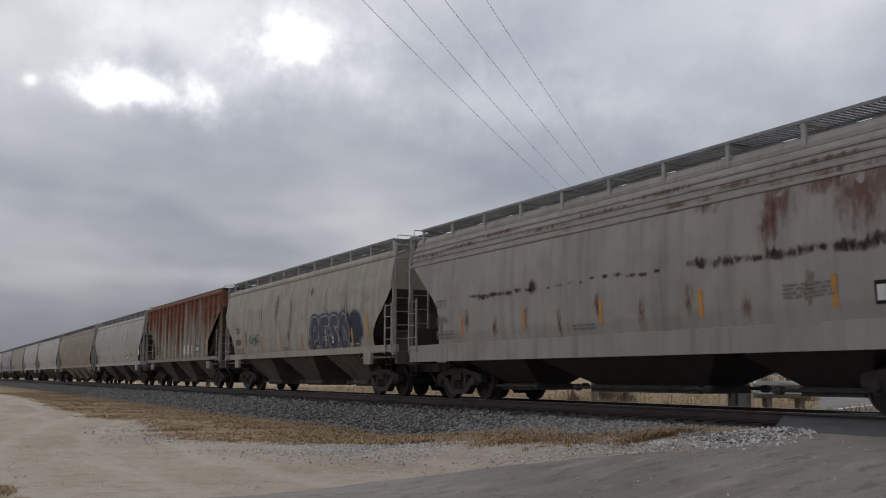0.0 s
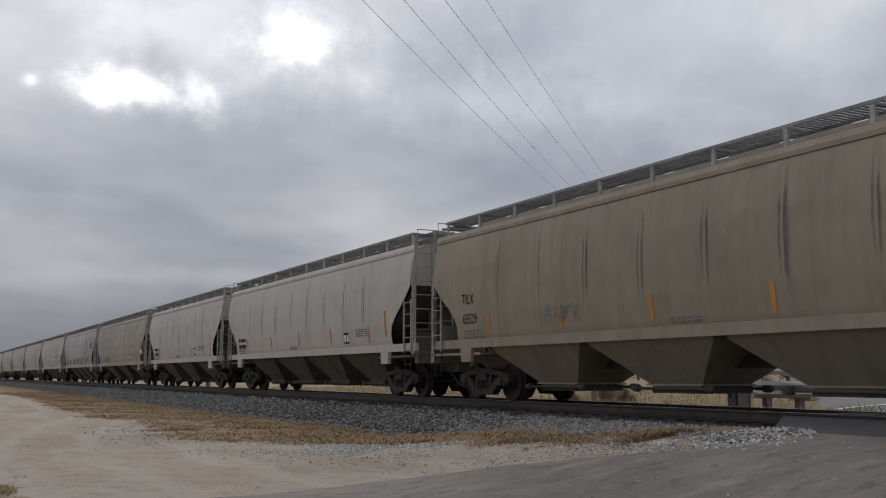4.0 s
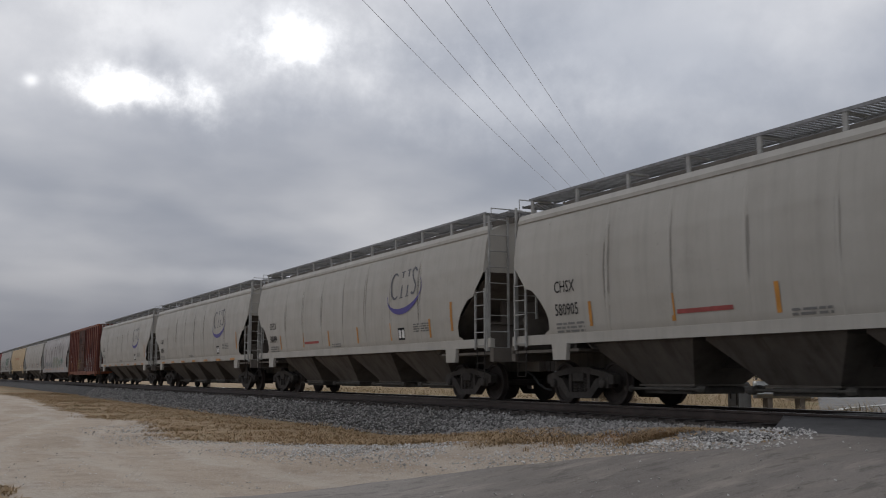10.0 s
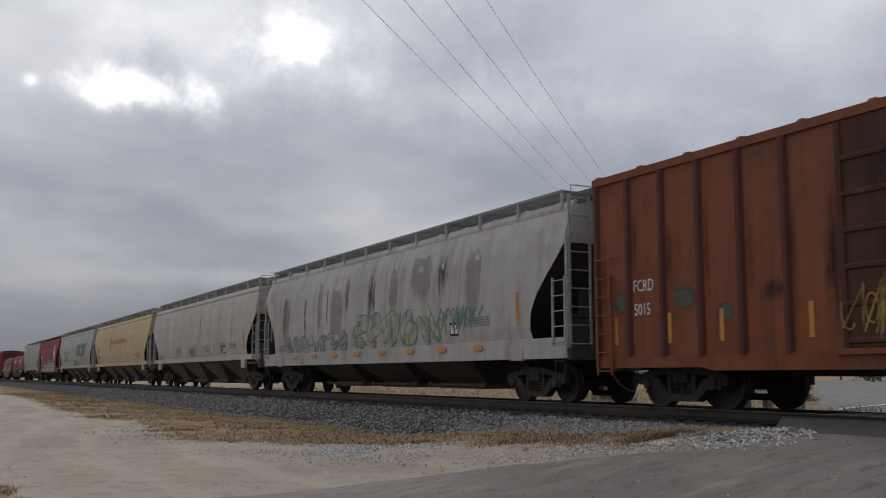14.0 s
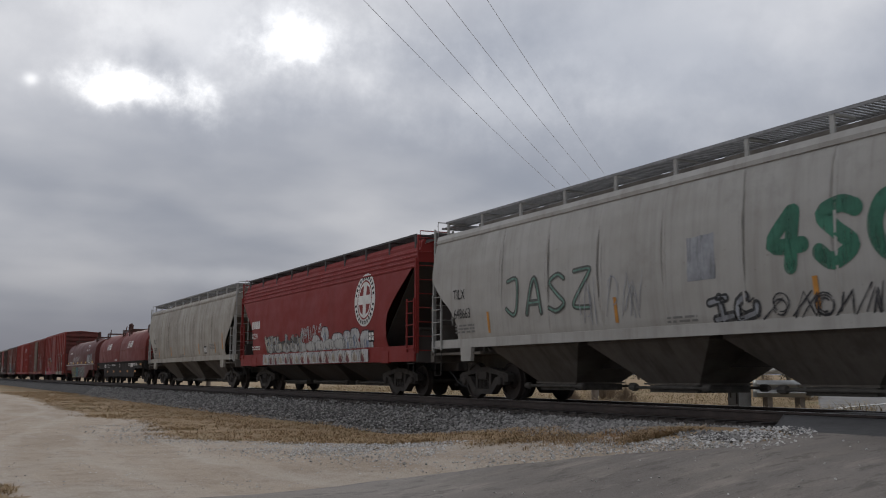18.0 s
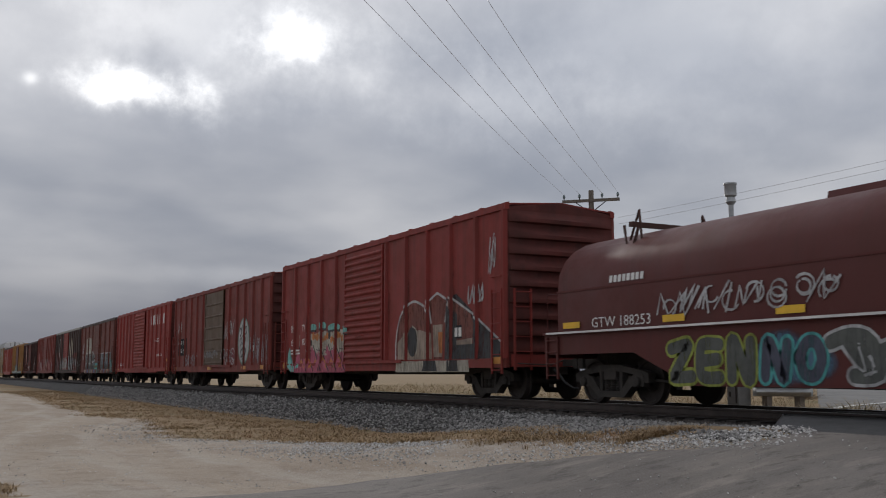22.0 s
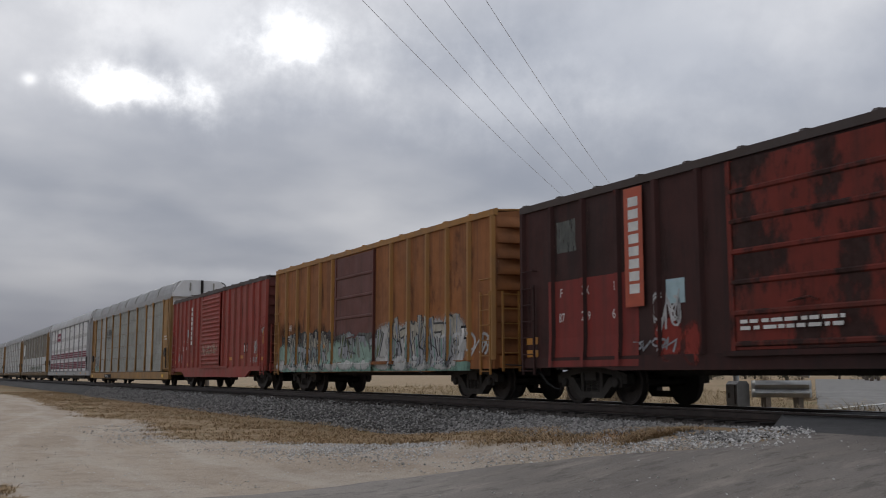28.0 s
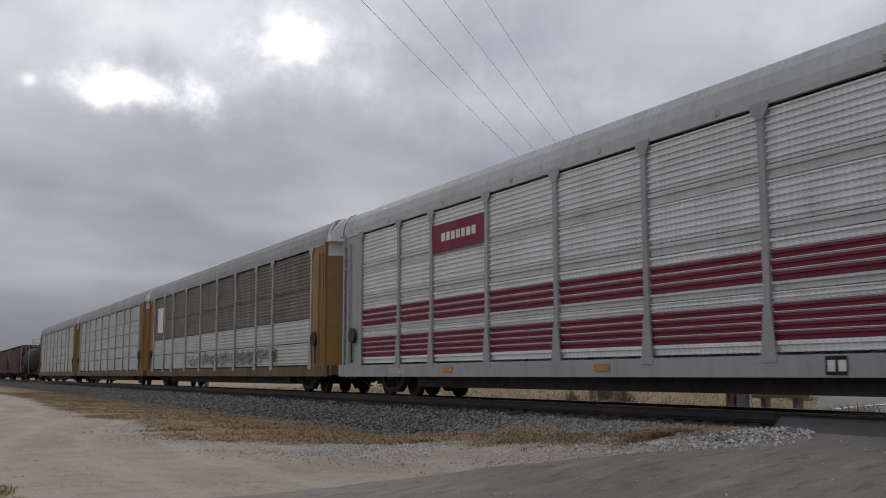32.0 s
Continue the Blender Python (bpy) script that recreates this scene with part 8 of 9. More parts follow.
        mural_piece(car, side, [(("bone", "blue", "teal")[k % 3], "fill", [(u, 0.69), (u + 0.05, 0.95), (u - 0.45, 0.95), (u - 0.3, 0.69)], 0)], "pale or blue paint on the sill", "graffiti")
    tags(car, side, half - 1.7, half - 2.7, 2.2, 3.2, 5, "white", 163, 0.05)
    haze(car, side, [(-half + 1.6, 1.2, 1.3, 1.3), (-half + 1.3, 1.1, 1.0, 1.0)], "teal", 164)
    reflectors(car, side, [(half - 1.0, 0.82), (-half + 3.0, 0.82)], YELLOW, 0.4, 0.14, "yellow reflector plate")

    car, half, side = boxcar(T[27], T[28], coat_box_dark, "soot-dark boxcar with red patches and pale graffiti", "corrugated", coat_box_bright, 15, coat_roof_grey, 0.4, 3.0)
    for u0, u1, z0, z1 in ((half - 1.0, half - 3.5, 0.98, 2.7), (half - 3.75, half - 4.6, 1.7, 4.2), (-half + 4.3, -half + 1.75, 0.75, 2.45)):
        g = Geo()
        oblong(g, side, u0, u1, z0, z1, 0.002, 3)
        part("red_field", side.over(g), coat_door_patch, car, "worn red repainted field")
    bars(car, Side(side.table, 0.086), half - 4.1, half - 4.3, 2.2, 4.0, WHITE, 1, 0.0, "vertical pale painted strip")
    haze(car, side, [(half - 1.6 - 1.1 * k, 1.4 + 0.1 * (k % 3), 1.5, 1.3) for k in range(13)], "white", 173)
    haze(car, side, [(-1.8 - 0.9 * k, 2.9, 0.9, 2.4) for k in range(3)], "cream", 174, "pale streaked paint")
    wild_letters(car, side, 1.9, -0.9, 1.1, 2.1, 3, "bone", "olive", "char", 175)
    wild_letters(car, side, -2.2, -4.4, 1.05, 2.2, 3, "white", "grey", "brick", 176)
    tags(car, side, half - 1.0, -half + 1.0, 1.0, 2.2, 16, "grey", 170, 0.07)
    bubble_letters(car, side, -1.0, -4.6, 1.1, 2.2, 4, ["grey"], "white", 171, None, 0.5)

    car, half, side = boxcar(T[28], T[29], coat_box_dull, "red boxcar with pink and white graffiti along its foot", "corrugated", posts=13, door_at=0.3, door_w=3.0, end_coat=coat_end_shade_grime)
    g = Geo()
    oblong(g, side, half - 1.3, half - 2.5, 2.1, 2.9, 0.003, 1)
    part("number_field", side.over(g), plain("faded_pink_field", (0.36, 0.12, 0.11)), car, "pinkish repainted number field")
    lettering(car, side, "HS", half - 1.5, 2.55, 0.28, WHITE, 0.8)
    lettering(car, side, "3702", half - 1.4, 2.2, 0.28, WHITE, 0.8)
    haze(car, side, [(half - 2.4 - 0.9 * k, 1.4, 1.6, 1.2) for k in range(5)] + [(-1.0 - 0.9 * k, 1.4, 1.6, 1.2) for k in range(7)], "pink", 179)
    bubble_letters(car, side, half - 2.0, 2.9, 0.95, 2.2, 4, ["pink", "white"], "white", 180, None, 0.6)
    bubble_letters(car, side, -0.6, -half + 1.6, 0.95, 2.2, 5, ["cream", "grey", "pink"], "maroon", 181, None, 0.6)
    reflectors(car, side, [(half - 0.8, 1.5)], YELLOW, 0.14, 0.9, "yellow reflector stripe")

    car, half, side = boxcar(T[29], T[30], coat_box_black, "smoke-blackened red boxcar with an orange vertical panel", "panel", coat_door_burnt, 15, coat_dark_roof, -0.1, 3.3, -0.18)
    for u0, u1, z0, z1 in ((half - 1.75, half - 4.7, 0.78, 2.6), (-half + 3.9, -half + 1.45, 0.8, 2.42)):
        g = Geo()
        oblong(g, side, u0, u1, z0, z1, 0.002, 3)
        part("red_field", side.over(g), coat_door_patch, car, "worn red repainted field")
    ground_coat(car, side, -half + 3.9, -half + 1.45, 2.43, 2.65, "smoke", 187, 0.03, label="dull green stripe over the red field")
    ground_coat(car, side, half - 2.0, half - 2.7, 3.2, 3.9, "smoke", 186, 0.05, label="dull green painted-over patch")
    proud = Side(side.table, 0.068)
    g = Geo()
    oblong(g, proud, half - 4.4, half - 4.95, 1.9, 4.2, 0.003, 1)
    part("name_panel", g, SIGN_ORANGE, car, "orange-red vertical name panel")
    for k in range(8):
        g = Geo()
        oblong(g, proud, half - 4.53, half - 4.83, 2.15 + k * 0.24, 2.33 + k * 0.24, 0.006, 1)
        part("sign_block", g, WHITE, car, "pale blocks of a name set upright")
    lettering(car, side, "F", half - 2.1, 2.25, 0.26, WHITE, 0.8)
    lettering(car, side, "X", half - 3.0, 2.25, 0.26, WHITE, 0.8)
    lettering(car, side, "E", half - 3.95, 2.27, 0.26, WHITE, 0.8)
    for k, pair in enumerate(("87", "29", "66")):
        lettering(car, side, pair, half - 2.05 - k * 0.92, 1.72, 0.27, WHITE, 0.8)
    g = Geo()
    oblong(g, side, half - 5.5, half - 6.0, 1.9, 2.35, 0.003, 1)
    part("placard", side.over(g), PANEL_BLUE, car, "pale blue placard")
    reflectors(car, side, [(half - 1.0, 1.0), (half - 1.0, 1.28), (half - 2.2, 1.05), (half - 4.4, 1.05), (-half + 1.2, 1.0), (-half + 1.2, 1.25), (-half + 3.3, 1.0)], YELLOW, 0.45, 0.16, "yellow reflector plate")
    tags(car, side, half - 5.2, half - 6.0, 1.4, 2.2, 2, "white", 190, 0.06)
    tags(car, side, half - 4.2, half - 5.6, 1.0, 1.3, 2, "grey", 193, 0.05)
    tags(car, side, -half + 4.0, -half + 1.4, 1.1, 2.4, 5, "white", 191, 0.05)
    small_print(car, side, 1.3, -0.8, 1.45, 2, WHITE, 192, 0.06)
    stain(car, side, [(half - 5.6, 1.3, 0.9, 1.0), (half - 6.2, 1.2, 0.7, 0.9)], PATCH_RED, 189, "brighter red repainted patch", "red_patch")

    car, half, side = boxcar(T[30], T[31], coat_box_orange, "ochre-orange boxcar with a maroon door and white graffiti", "plug", coat_door_maroon, 15, coat_post_ochre, 0.4, 3.1, post_coat=coat_post_ochre, rail=coat_post_ochre)
    haze(car, side, [(half - 1.7, 2.2, 2.0, 0.9), (half - 3.0, 2.2, 2.2, 0.9), (half - 5.2, 1.9, 2.0, 1.3), (half - 7.0, 1.6, 1.6, 1.1)], "soot", 196, "dark sprayed ground")
    haze(car, side, [(half - 1.6 - 0.95 * k, 1.25, 1.9, 1.1) for k in range(9)], "mint", 198)
    haze(car, side, [(-1.8 - 0.85 * k, 1.45, 1.9, 1.6) for k in range(6)] + [(half - 1.4 - 1.3 * k, 0.95, 1.8, 0.5) for k in range(11)], "white", 199)
    lettering(car, side, "HS", half - 2.1, 2.2, 0.32, WHITE, 0.8)
    lettering(car, side, "752", half - 2.0, 1.8, 0.32, WHITE, 0.8)
    reflectors(car, side, [(half - 3.3, 1.45), (half - 5.5, 1.5)], YELLOW, 0.5, 0.13, "amber reflector plate")
    ground_coat(car, side, half - 1.3, 2.1, 1.2, 2.25, "char", 205, 0.35)
    ground_coat(car, side, half - 1.3, 2.1, 0.72, 1.4, "mint", 206, 0.25, 0.0014)
    wild_letters(car, side, half - 2.0, 2.6, 0.8, 2.1, 7, "bone", "smoke", "char", 200)
    wild_letters(car, Side(side.table, 0.014, side.strips), half - 2.4, 2.9, 0.8, 1.7, 5, "grey", "mint", "char", 210)
    ground_coat(car, side, 1.8, -1.7, 1.05, 2.0, "smoke", 207, 0.3)
    wild_letters(car, side, 1.6, -1.5, 1.1, 1.95, 4, "grey", "olive", "char", 201)
    ground_coat(car, side, 2.0, -7.0, 0.72, 0.98, "mint", 208, 0.08)
    ground_coat(car, side, -1.9, -6.6, 0.98, 2.05, "white", 209, 0.45)
    wild_letters(car, side, -2.0, -6.3, 1.05, 2.25, 6, "bone", "steel", "char", 202)
    wild_letters(car, Side(side.table, 0.014, side.strips), -2.2, -6.1, 0.8, 1.7, 5, "grey", "mint", "char", 211)
    tags(car, side, -5.2, -half + 0.8, 1.0, 1.7, 4, "white", 204, 0.08)
    data_panel(car, side, -half + 2.3, 1.5)

    car, half, side = boxcar(T[31], T[32], coat_box_fresh, "fresh red boxcar with a fishbelly sill and pale marks", "corrugated", posts=19, roof_coat=coat_dark_roof, door_at=0.27, door_w=3.2, tall=-0.05, belly=True, reach=0.52, end_coat=coat_end_shade_grime)
    proud = Side(side.table, 0.068)
    for k in range(8):
        g = Geo()
        oblong(g, proud, half - 4.55, half - 4.8, 2.1 + k * 0.24, 2.28 + k * 0.24, 0.004, 1)
        part("sign_block", g, WHITE, car, "pale blocks of a name set upright")
    for k, (one, pair) in enumerate((("F", "87"), ("X", "29"), ("E", "41"))):
        lettering(car, side, one, half - 2.1 - k * 0.69, 2.24, 0.30, WHITE, 0.8)
        lettering(car, side, pair, half - 1.98 - k * 0.69, 1.84, 0.30, WHITE, 0.75)
    g = Geo()
    oblong(g, side, half - 3.62, half - 4.05, 2.5, 2.88, 0.003, 1)
    part("placard", side.over(g), PANEL_BLUE, car, "pale blue placard")
    data_panel(car, side, -half + 3.6, 1.52, 0.5, 0.4)
    crown_tag(car, side, -half + 2.2, 1.45, 0.55, 0.55, "white", 0.035)
    tags(car, side, -half + 2.4, -half + 1.5, 1.1, 1.35, 3, "white", 211, 0.04)
    tags(car, side, -half + 1.35, -half + 0.75, 2.25, 2.5, 2, "white", 214, 0.06)
    tags(car, side, half - 1.85, half - 2.5, 1.25, 1.7, 4, "white", 210, 0.035)
    tags(car, side, 1.6, -0.8, 1.5, 2.1, 7, "cream", 212, 0.035)
    reflectors(car, side, [(half - 1.25, 1.45), (-half + 1.0, 1.84)], YELLOW, 0.14, 0.55, "yellow reflector stripe")
    reflectors(car, side, [(3.7, 1.25), (-3.0, 1.25), (-4.7, 1.3), (-half + 1.0, 1.2), (half - 1.2, 1.2)], YELLOW, 0.4, 0.13, "yellow reflector plate")
    reflectors(car, side, [(half - 3.9, 1.05), (-half + 1.5, 1.3)], YELLOW, 0.4, 0.14, "yellow reflector plate")

    # autoracks
    dull = [(0.82, 1.755, 7, coat_panel_dull), (1.765, 2.515, 6, coat_panel_dull), (2.525, 3.315, 6, coat_panel_dull), (3.325, 4.065, 6, coat_panel_dull), (4.075, 4.80, 6, coat_panel_dull)]
    mid = [(0.98, 1.75, 6, coat_panel_mid), (1.78, 2.5, 6, coat_panel_mid), (2.53, 3.3, 6, coat_panel_mid), (3.33, 4.05, 6, coat_panel_mid), (4.08, 4.98, 8, coat_panel_mid)]
    mixed = [(0.98, 1.75, 6, coat_panel_mid), (1.78, 2.6, 6, coat_panel_mid), (2.63, 3.65, 8, coat_panel_tan), (3.68, 4.98, 10, coat_panel_tan)]
    striped = [(0.98, 1.17, 1, coat_panel_white)]
    for k in range(4):
        striped += [(1.18 + k * 0.152, 1.294 + k * 0.152, 1, coat_panel_red), (1.296 + k * 0.152, 1.330 + k * 0.152, 1, coat_panel_plain)]
    striped += [(1.79, 1.95, 2, coat_panel_white), (1.96, 2.12, 1, coat_panel_mid)]
    for k in range(3):
        striped += [(2.13 + k * 0.176, 2.262 + k * 0.176, 1, coat_panel_red), (2.264 + k * 0.176, 2.304 + k * 0.176, 1, coat_panel_plain)]
    striped += [(2.66, 2.82, 1, coat_panel_white), (2.83, 3.05, 1, coat_panel_mid), (3.06, 3.78, 6, coat_panel_white), (3.79, 4.04, 1, coat_panel_mid), (4.05, 4.98, 8, coat_panel_white)]
    car, half, side, ys = autorack(T[32], T[33], coat_rack_yellow, None, "autorack with ochre posts and dull galvanised panels", dull, coat_rack_roof, coat_rack_yellow, drop=0.2, nose=0.4, ds=(4.72, 6.78, 9.6, 12.45, 15.45, 18.4, 21.25, 23.25), fresh=(1, 7), top=4.84, rise=1.03, depth=0.016, rivets=True)
    bubble_letters(car, side, half - 2.2, half - 4.5, 1.1, 1.95, 4, ["white"], "smoke", 220, None, -0.4, "JANJ")
    haze(car, side, [(half - 3.0, 1.15, 2.0, 0.6), (half - 4.2, 1.15, 1.6, 0.6)], "mint", 221)
    for k in range(5):
        g = Geo()
        oblong(g, side, half - 7.15 - 0.04 * k, half - 7.95, 3.40 + k * 0.09, 3.445 + k * 0.09, 0.022, 1)
        part("faded_emblem", g, FADED_INK, car, "dark stripe of a faded emblem")
    for k in range(2):
        g = Geo()
        blot(g, side, [(half - 8.05 - 0.5 * k, 3.42), (half - 8.22 - 0.5 * k, 3.82), (half - 8.66 - 0.5 * k, 3.82), (half - 8.49 - 0.5 * k, 3.42)], 0.022)
        part("faded_emblem", g, FADED_INK, car, "slanted dark block of a faded emblem")
    for k in range(12):
        g = Geo()
        oblong(g, side, half - 7.12 - 0.16 * k, half - 7.23 - 0.16 * k, 3.22, 3.32, 0.022, 1)
        part("faded_emblem", g, FADED_INK, car, "small dark block of a faded name")
    g = Geo()
    oblong(g, side, half - 7.2, half - 9.9, 0.42, 0.66, 0.003, 1)
    part("number_field", g, BLACK, car, "black number board on the deck edge")
    lettering(car, side, "ETTX  852000", half - 7.35, 0.46, 0.22, WHITE, 1.0)
    small_print(car, side, -half + 2.0, -half + 1.2, 2.7, 2, WHITE, 222, 0.08)
    reflectors(car, side, [(-half + 1.9, 0.48), (half - 1.6, 0.48)], BRIGHT, 0.5, 0.16, "yellow reflector plate")
    car, half, side, ys = autorack(T[33], T[34], coat_rack_grey, None, "silver autorack with crimson stripes and grey posts", striped, coat_roof_pale, coat_rack_grey, white_gable=False, rise=0.86, depth=0.036)
    g = Geo()
    oblong(g, side, ys[-3] - 0.06, ys[-4] + 0.06, 3.85, 4.6, 0.006, 1)
    sign = part("name_board", g, coat_panel_red, car, "crimson name board with pale blocks")
    for k in range(7):
        g = Geo()
        oblong(g, side, ys[-3] - 0.6 - k * 0.27, ys[-3] - 0.8 - k * 0.27, 4.12, 4.34, 0.010, 1)
        part("sign_block", g, WHITE, sign)
    lettering(car, side, "ETTX 706039", half - 4.4, 0.68, 0.2, WHITE, 0.95)
    reflectors(car, side, [(-half + 2.0, 0.66), (half - 8.0, 0.7), (0.0, 0.7), (-half + 5.0, 0.7)], YELLOW, 0.5, 0.14, "amber reflector plate")
    data_panel(car, side, -half + 9.0, 0.62, 0.4, 0.28)
    small_print(car, side, -half + 1.9, -half + 1.2, 3.4, 3, PRINT, 223, 0.07)
    car, half, side, ys = autorack(T[34], T[35], coat_sill_grimy, coat_panel_worn, "autorack with ochre ends, dull upper panels and green graffiti", mixed, coat_rack_roof, coat_rack_yellow)
    tags(car, side, 2.0, -9.5, 1.05, 1.7, 14, "olive", 230, 0.09)
    tags(car, side, 6.0, -9.0, 1.1, 1.6, 10, "grey", 231, 0.08)
    g = Geo()
    oblong(g, side, half - 3.2, half - 4.6, 3.0, 4.4, 0.006, 1)
    part("pale_patch", g, coat_panel_white, car, "pale replaced panel")
    car, half, side, ys = autorack(T[35], T[36], coat_sill_grimy, coat_panel_worn, "autorack with ochre ends and pale galvanised panels", mid, coat_rack_roof, coat_rack_yellow)
    autorack(T[36], T[37], coat_sill_grimy, coat_panel_worn, "autorack with ochre ends and pale galvanised panels", mid, coat_rack_roof, coat_rack_yellow)
    # the far tail
    tank_car(T[37], T[38], coat_tank, "black tank car with a railed top platform")
    for k in (38, 39, 40):
        covered_hopper(T[k], T[k + 1], "flow", coat_tail, "dark red covered hopper far back in the train", 3, coat_under_dark, top_ribs=True, dark_board=True)


# ---------------------------------------------------------------- beside the track
def build_signal():
    x, y = 18.0, 18.5
    base = ground_z(x, y)
    mast = new("crossing_signal")
    mast.matrix_basis = pose(x, y, base)
    tagged(mast, "silver crossing signal mast with red flashing lamps and a bell", "crossing signal")
    part("mast_pole", Geo().lathe([(0, 0.075), (5.5, 0.065)], 14, "z"), GALV, mast)
    part("base_casting", Geo().lathe([(-0.1, 0.24), (0.06, 0.24), (0.1, 0.13), (0.42, 0.11)], 14, "z"), GALV, mast)
    part("bell", Geo().lathe([(5.42, 0.07), (5.5, 0.13), (5.62, 0.10), (5.66, 0.15), (5.92, 0.15), (5.95, 0.17), (5.99, 0.16)], 16, "z"), GALV, mast)
    part("junction_box", Geo().box(-0.14, 0.14, -0.1, 0.1, 2.0, 2.45), GALV, mast)
    part("bracket_arm", Geo().tube([(0, 0, 5.05), (0.5, -0.75, 5.1)], 0.03, 6), GALV, mast)
    bar = part("lamp_crossarm", Geo().tube([(-0.36, 0.6, 3.1), (0.36, -0.6, 3.1)], 0.04, 8), GALV, mast)
    for i, s in enumerate((-1, 1)):
        c = (-0.36 * s * -1 * -1, 0.6 * s, 3.1)
        unit = part("lamp_housing", Geo().lathe([(-0.02, 0.30), (0.02, 0.30), (0.03, 0.12), (0.16, 0.10), (0.2, 0.04)], 18, "x", c), coat_black, mast)
        part("lens", Geo().lathe([(-0.07, 0.02), (-0.06, 0.09), (-0.025, 0.105)], 16, "x", c), LENS if i else LENS_OFF, unit)
    for turn in (38, -38):
        blade = Geo().box(-0.012, 0.012, -0.61, 0.61, -0.11, 0.11)
        part("crossbuck_blade", blade, WHITE, mast, "", pose(-0.1, 0, 4.25, turn, 0, 30))
    # gate mechanism beside the mast
    gx, gy = 17.5, 17.95
    gz = ground_z(gx, gy)
    gate = new("gate_mechanism")
    gate.matrix_basis = pose(gx, gy, gz)
    tagged(gate, "silver-grey crossing gate mechanism on a post beside the mast", "crossing gate")
    part("post", Geo().lathe([(-0.1, 0.10), (0.55, 0.10)], 12, "z"), GALV, gate)
    part("machine_case", Geo().prism([(-0.17, 0.34), (0.17, 0.34), (0.2, 0.42), (0.2, 0.92), (0.12, 1.0), (-0.12, 1.0), (-0.2, 0.92), (-0.2, 0.42)], "y", -0.18, 0.18), OLD_GALV, gate)
    part("case_hinge", Geo().box(-0.215, -0.19, -0.14, -0.1, 0.45, 0.9), IRON, gate)
    part("case_latch", Geo().box(-0.22, -0.19, 0.06, 0.1, 0.6, 0.72), IRON, gate)
    part("arm_hub", Geo().tube([(0.1, -0.1, 1.18), (0.5, -0.8, 1.26), (0.9, -1.4, 1.12)], [0.05, 0.09, 0.05], 8), WHITE, gate)
    part("foundation", Geo().box(-0.35, 0.35, -0.35, 0.35, -0.3, 0.03), PALE_STONE, gate)


def build_guard_rail():
    """A short W-beam guard beside the crossing signal."""
    x0, y0, x1, y1 = 17.72, 17.6, 18.62, 16.78
    z = ground_z(18.6, 16.6)
    rail = new("guard_rail")
    rail.matrix_basis = pose((x0 + x1) / 2, (y0 + y1) / 2, z)
    tagged(rail, "short galvanised corrugated guard rail on two posts", "guard rail")
    wave = [(0.0, 0.52), (0.05, 0.56), (0.08, 0.62), (0.05, 0.68), (0.0, 0.72), (0.05, 0.76), (0.08, 0.82), (0.05, 0.88), (0.0, 0.92)]
    dx, dy = (x1 - x0) / 2, (y1 - y0) / 2
    d = math.hypot(dx, dy)
    out = (-abs(dy) / d, -abs(dx) / d)
    rows = []
    for s, back in ((-1.12, 0.35), (-1.1, 0.12), (-1.0, 0.0), (1.0, 0.0), (1.1, 0.12), (1.12, 0.35)):
        rows.append([(dx * s + out[0] * (o - back), dy * s + out[1] * (o - back), h) for o, h in wave])
    part("corrugated_beam", Geo().sheet(rows), GALV, rail)
    for s in (-0.6, 0.6):
        part("guard_post", Geo().box(dx * s - 0.08 - out[0] * 0.1, dx * s + 0.08 - out[0] * 0.1, dy * s - 0.08 - out[1] * 0.1, dy * s + 0.08 - out[1] * 0.1, -0.3, 0.86), WOOD, rail)


def build_pole(name, x, y, height, label, heading, arms):
    z = ground_z(x, y)
    pole = new(name)
    pole.matrix_basis = pose(x, y, z, 0, 0, heading)
    tagged(pole, label, "utility pole", "utility poles")
    part("pole_shaft", Geo().lathe([(-0.3, 0.16), (height * 0.5, 0.14), (height, 0.11)], 12, "z"), WOOD, pole)
    for k, (h, w) in enumerate(arms):
        arm = part("crossarm", Geo().box(-w, w, -0.16, -0.05, h - 0.06, h + 0.06), WOOD, pole)
        for s in (-1, 1):
            part("arm_brace", Geo().tube([(s * w * 0.55, -0.13, h - 0.04), (0, -0.13, h - 0.55)], 0.02, 4), IRON, pole)
            for q in (1.0, 0.42):
                part("insulator", Geo().lathe([(h + 0.06, 0.02), (h + 0.14, 0.025), (h + 0.16, 0.06), (h + 0.24, 0.055), (h + 0.3, 0.025)], 10, "z", (s * w * q * 0.94, -0.105, 0)), GLASSY, arm)
    return pole


def wire(a, b, sag, r=0.011):
    pts = []
    for k in range(33):
        t = k / 32
        pts.append((a[0] + (b[0] - a[0]) * t, a[1] + (b[1] - a[1]) * t, a[2] + (b[2] - a[2]) * t - sag * 4 * t * (1 - t)))
    tagged(part("power_line", Geo().tube(pts, r, 5), WIRE), "thin dark overhead wire between utility poles", "power line", "overhead wires")


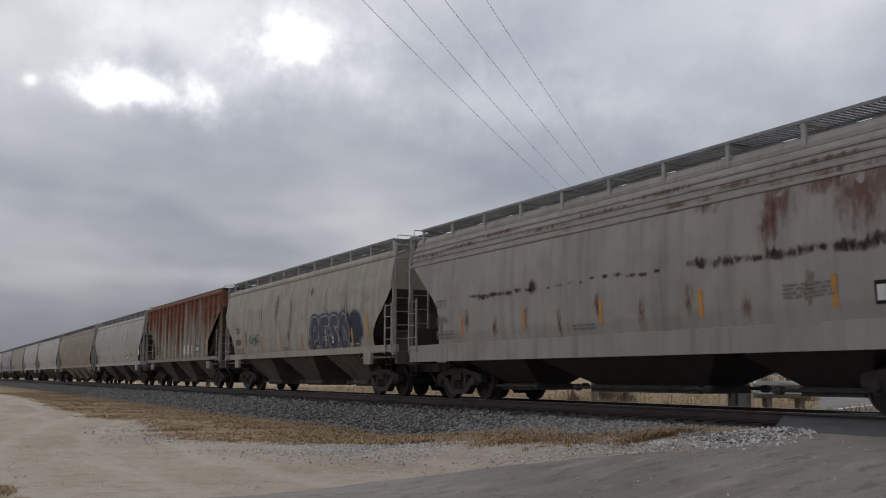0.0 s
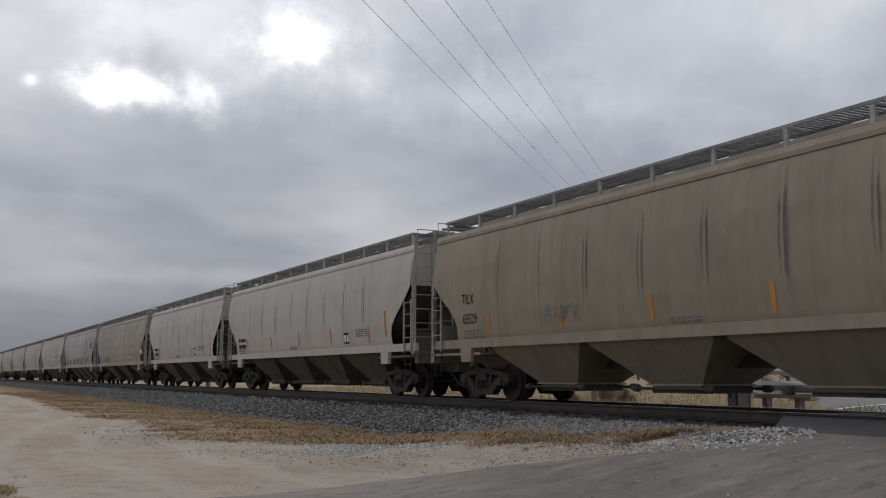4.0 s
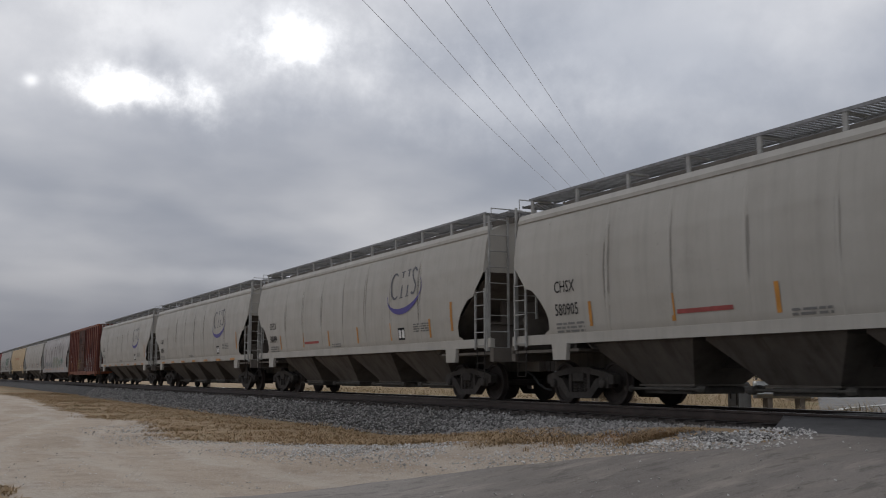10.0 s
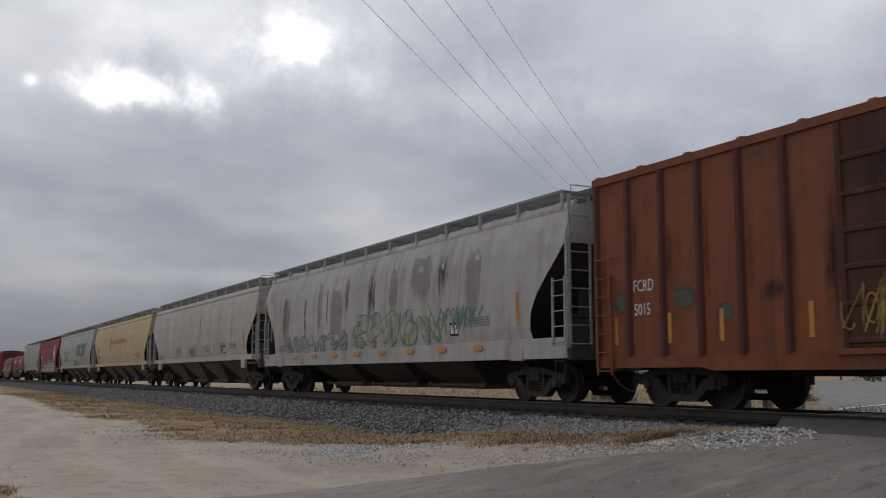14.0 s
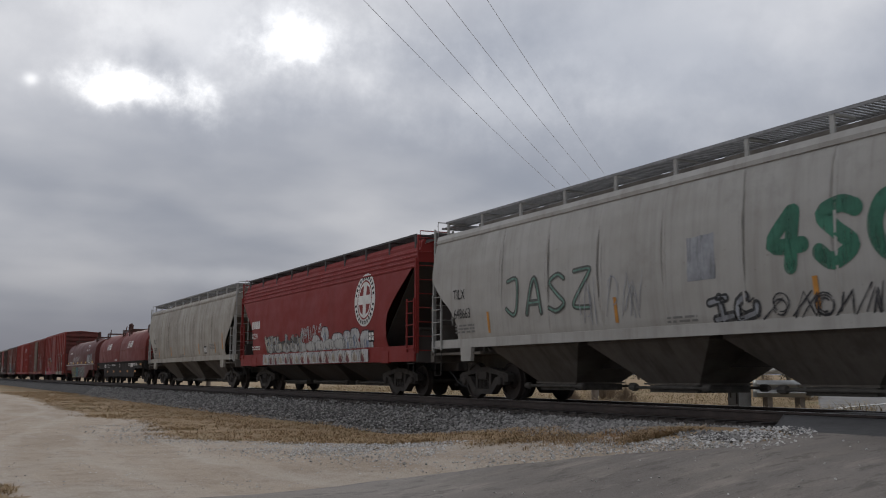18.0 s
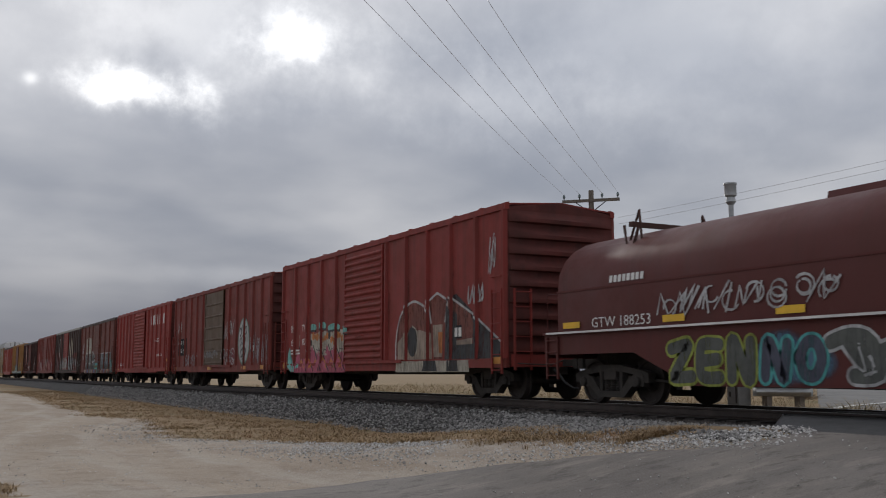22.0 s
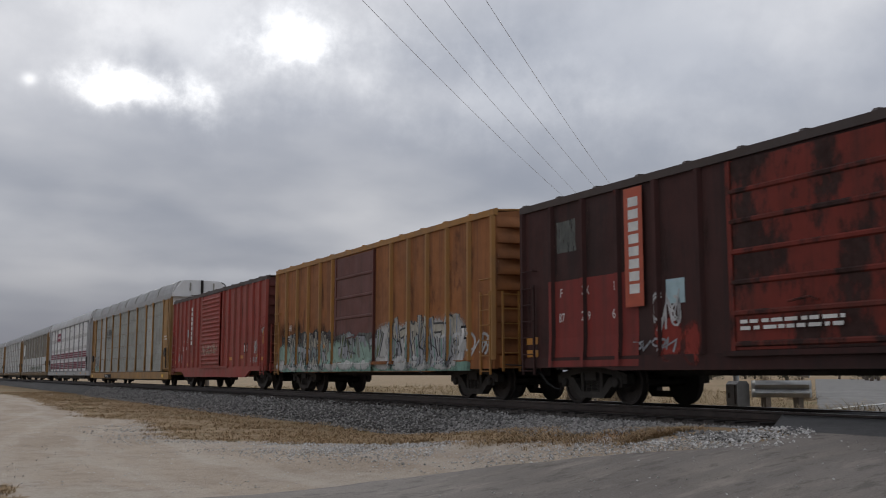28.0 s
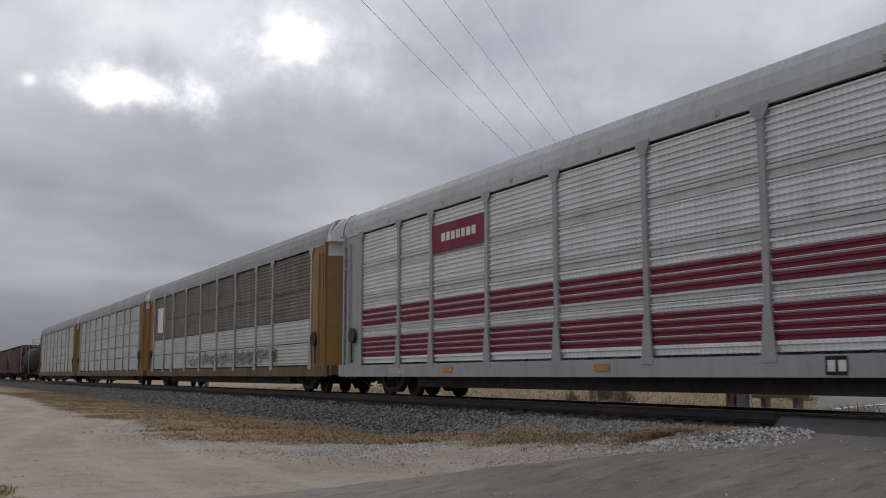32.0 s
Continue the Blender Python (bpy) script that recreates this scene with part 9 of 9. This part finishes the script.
def build_poles():
    px, py, h = 25.0, 33.9, 8.75
    heading = -45.0
    build_pole("utility_pole", px, py, h + 0.2, "weathered wooden utility pole with two crossarms beyond the track", heading, [(h - 0.25, 1.22), (h - 1.55, 0.95)])
    z = ground_z(px, py) + h + 0.05
    c, s = math.cos(radians(heading)), math.sin(radians(heading))
    # the line runs back over the camera to a pole behind it
    qx, qy, qz = -20.0, -9.5, 10.2
    build_pole("utility_pole", qx, qy, qz + 0.75, "weathered wooden utility pole with two crossarms", heading, [(qz + 0.45, 1.22), (qz - 0.9, 0.95)])
    for o, way in ((-1.15, (0.362, 0.858, 0.365)), (-0.48, (0.399, 0.841, 0.366)), (0.48, (0.435, 0.823, 0.366)), (1.15, (0.471, 0.803, 0.365))):
        d = (8.35 - EYE[2]) / way[2]
        over = Vector(EYE) + Vector(way) * d
        start = Vector((px + c * o, py + s * o, z))
        far = start + (over - start) / 0.42
        far.z = start.z + (over.z + 0.6 * 4 * 0.42 * 0.58 - start.z) / 0.42
        wire(start, far, 0.6, 0.006)
    # service wires off to the road side
    for o in (0.0, 0.28):
        wire((px + 0.8, py - 0.8, z - 1.35 + o), (34.0, 3.0, 9.6 + o), 0.35, 0.007)
    build_pole("utility_pole", 34.0, 3.0, 10.6, "weathered wooden utility pole with two crossarms", 0, [(10.2, 1.2)])
    build_pole("utility_pole", 17.2, 66.5, 7.0, "thin bare wooden pole on the far side of the track", 0, [])
    build_pole("utility_pole", 12.0 - 6.0, 171.0, 8.6, "distant bare wooden pole beside the track", 0, [])


def tree(name, x, y, size, seed, label, leaf):
    rng = random.Random(seed)
    z = ground_z(x, y)
    top = new(name)
    top.matrix_basis = pose(x, y, z)
    tagged(top, label, "tree", "far trees beyond the field")
    g = Geo()
    g.tube([(0, 0, -0.2), (0.05 * size, 0, 0.25 * size), (0, 0.06 * size, 0.6 * size)], [0.05 * size, 0.035 * size, 0.015 * size], 7)
    tips = []
    for k in range(18):
        t = rng.uniform(0, 6.3)
        h0 = rng.uniform(0.04, 0.5) * size
        tip = (math.cos(t) * rng.uniform(0.2, 0.42) * size, math.sin(t) * rng.uniform(0.2, 0.42) * size, h0 + rng.uniform(0.02, 0.45) * size)
        g.tube([(0, 0, h0), (tip[0] * 0.5, tip[1] * 0.5, h0 + (tip[2] - h0) * 0.4), tip], [0.014 * size, 0.009 * size, 0.003 * size], 5)
        tips.append(tip)
    part("trunk", g, BARK, top)
    verts, faces = [], []
    for tip in tips:
        for _ in range(120):
            c = [tip[i] * rng.uniform(0.6, 1.05) + rng.gauss(0, 0.07 * size) for i in range(3)]
            r = rng.uniform(0.012, 0.028) * size
            n = len(verts)
            for _k in range(3):
                verts.append(tuple(v + rng.uniform(-r, r) for v in c))
            faces.append((n, n + 1, n + 2))
    part("crown", Geo().add(verts, faces), leaf, top)
    return top


def build_trees():
    rng = random.Random(17)
    models = [tree("tree", 150 + 12 * k, 70 + 6 * k, 6.5 + k, 50 + k, "dark far tree on the horizon", LEAF) for k in range(3)]
    for k in range(34):
        t = radians(rng.uniform(44, 63))
        d = rng.uniform(190, 330)
        x, y = math.sin(t) * d, math.cos(t) * d
        copy_thing(models[k % 3], pose(x, y, ground_z(x, y), 0, 0, rng.uniform(0, 360)))
    for k in range(16):
        t = radians(rng.uniform(36, 45))
        d = rng.uniform(230, 330)
        x, y = math.sin(t) * d, math.cos(t) * d
        copy_thing(models[k % 3], pose(x, y, ground_z(x, y), 0, 0, rng.uniform(0, 360)))
    # dry brush on the far side of the track
    for k, (x, y, s) in enumerate(((27.0, 36.0, 1.5), (24.0, 30.6, 1.2), (31.0, 41.0, 1.8), (36, 33, 1.6), (21.5, 30.5, 0.9), (40.0, 39.0, 2.0))):
        g = Geo()
        rngb = random.Random(k)
        verts, faces = [], []
        for _ in range(700):
            t, r = rngb.uniform(0, 6.3), abs(rngb.gauss(0, 0.4)) * s
            h = rngb.uniform(0.2, 1.0) * s * max(0.15, 1 - r / s)
            bx, by = math.cos(t) * r * 0.4, math.sin(t) * r * 0.4
            ex, ey = math.cos(t) * r, math.sin(t) * r
            n = len(verts)
            verts += [(bx - 0.012, by, 0), (bx + 0.012, by, 0), (ex, ey, h)]
            faces.append((n, n + 1, n + 2))
        ob = part("dry_bush", g.add(verts, faces), BRUSH)
        ob.matrix_basis = pose(x, y, ground_z(x, y) - 0.02)
        tagged(ob, "brown leafless bush in the dry field", "bush", "bushes beyond the track")


def motions():
    for car, y in CARS:
        walk(car, [(t * 2.0, pose(TRACK, y - gone(t * 2.0), 0)) for t in range(17)])
    place = dict((c.name, y) for c, y in CARS)
    for w, car, local, along in WHEELS:
        y = place[car.name] + along
        # it turns all the while; keyed frame by frame as it goes by
        near = [k for k in range(961) if -2 < y - gone(k / 30) < 34]
        if len(near) < 2:
            continue
        first, last = near[0], near[-1]
        turned = [math.degrees((gone(k / 30) - gone(first / 30)) / 0.457) for k in near]
        rows = []
        if first > 0:
            rows.append((0.0, pose(0, local, 0.457, 0)))
        rows += [(k / 30, pose(0, local, 0.457, a)) for k, a in zip(near, turned)]
        if last < 960:
            rows.append((32.0, pose(0, local, 0.457, turned[-1])))
        walk(w, rows)


build_ground()
build_road()
build_track()
build_train()
build_signal()
build_guard_rail()
build_poles()
build_trees()
build_stones()
build_grass()
motions()
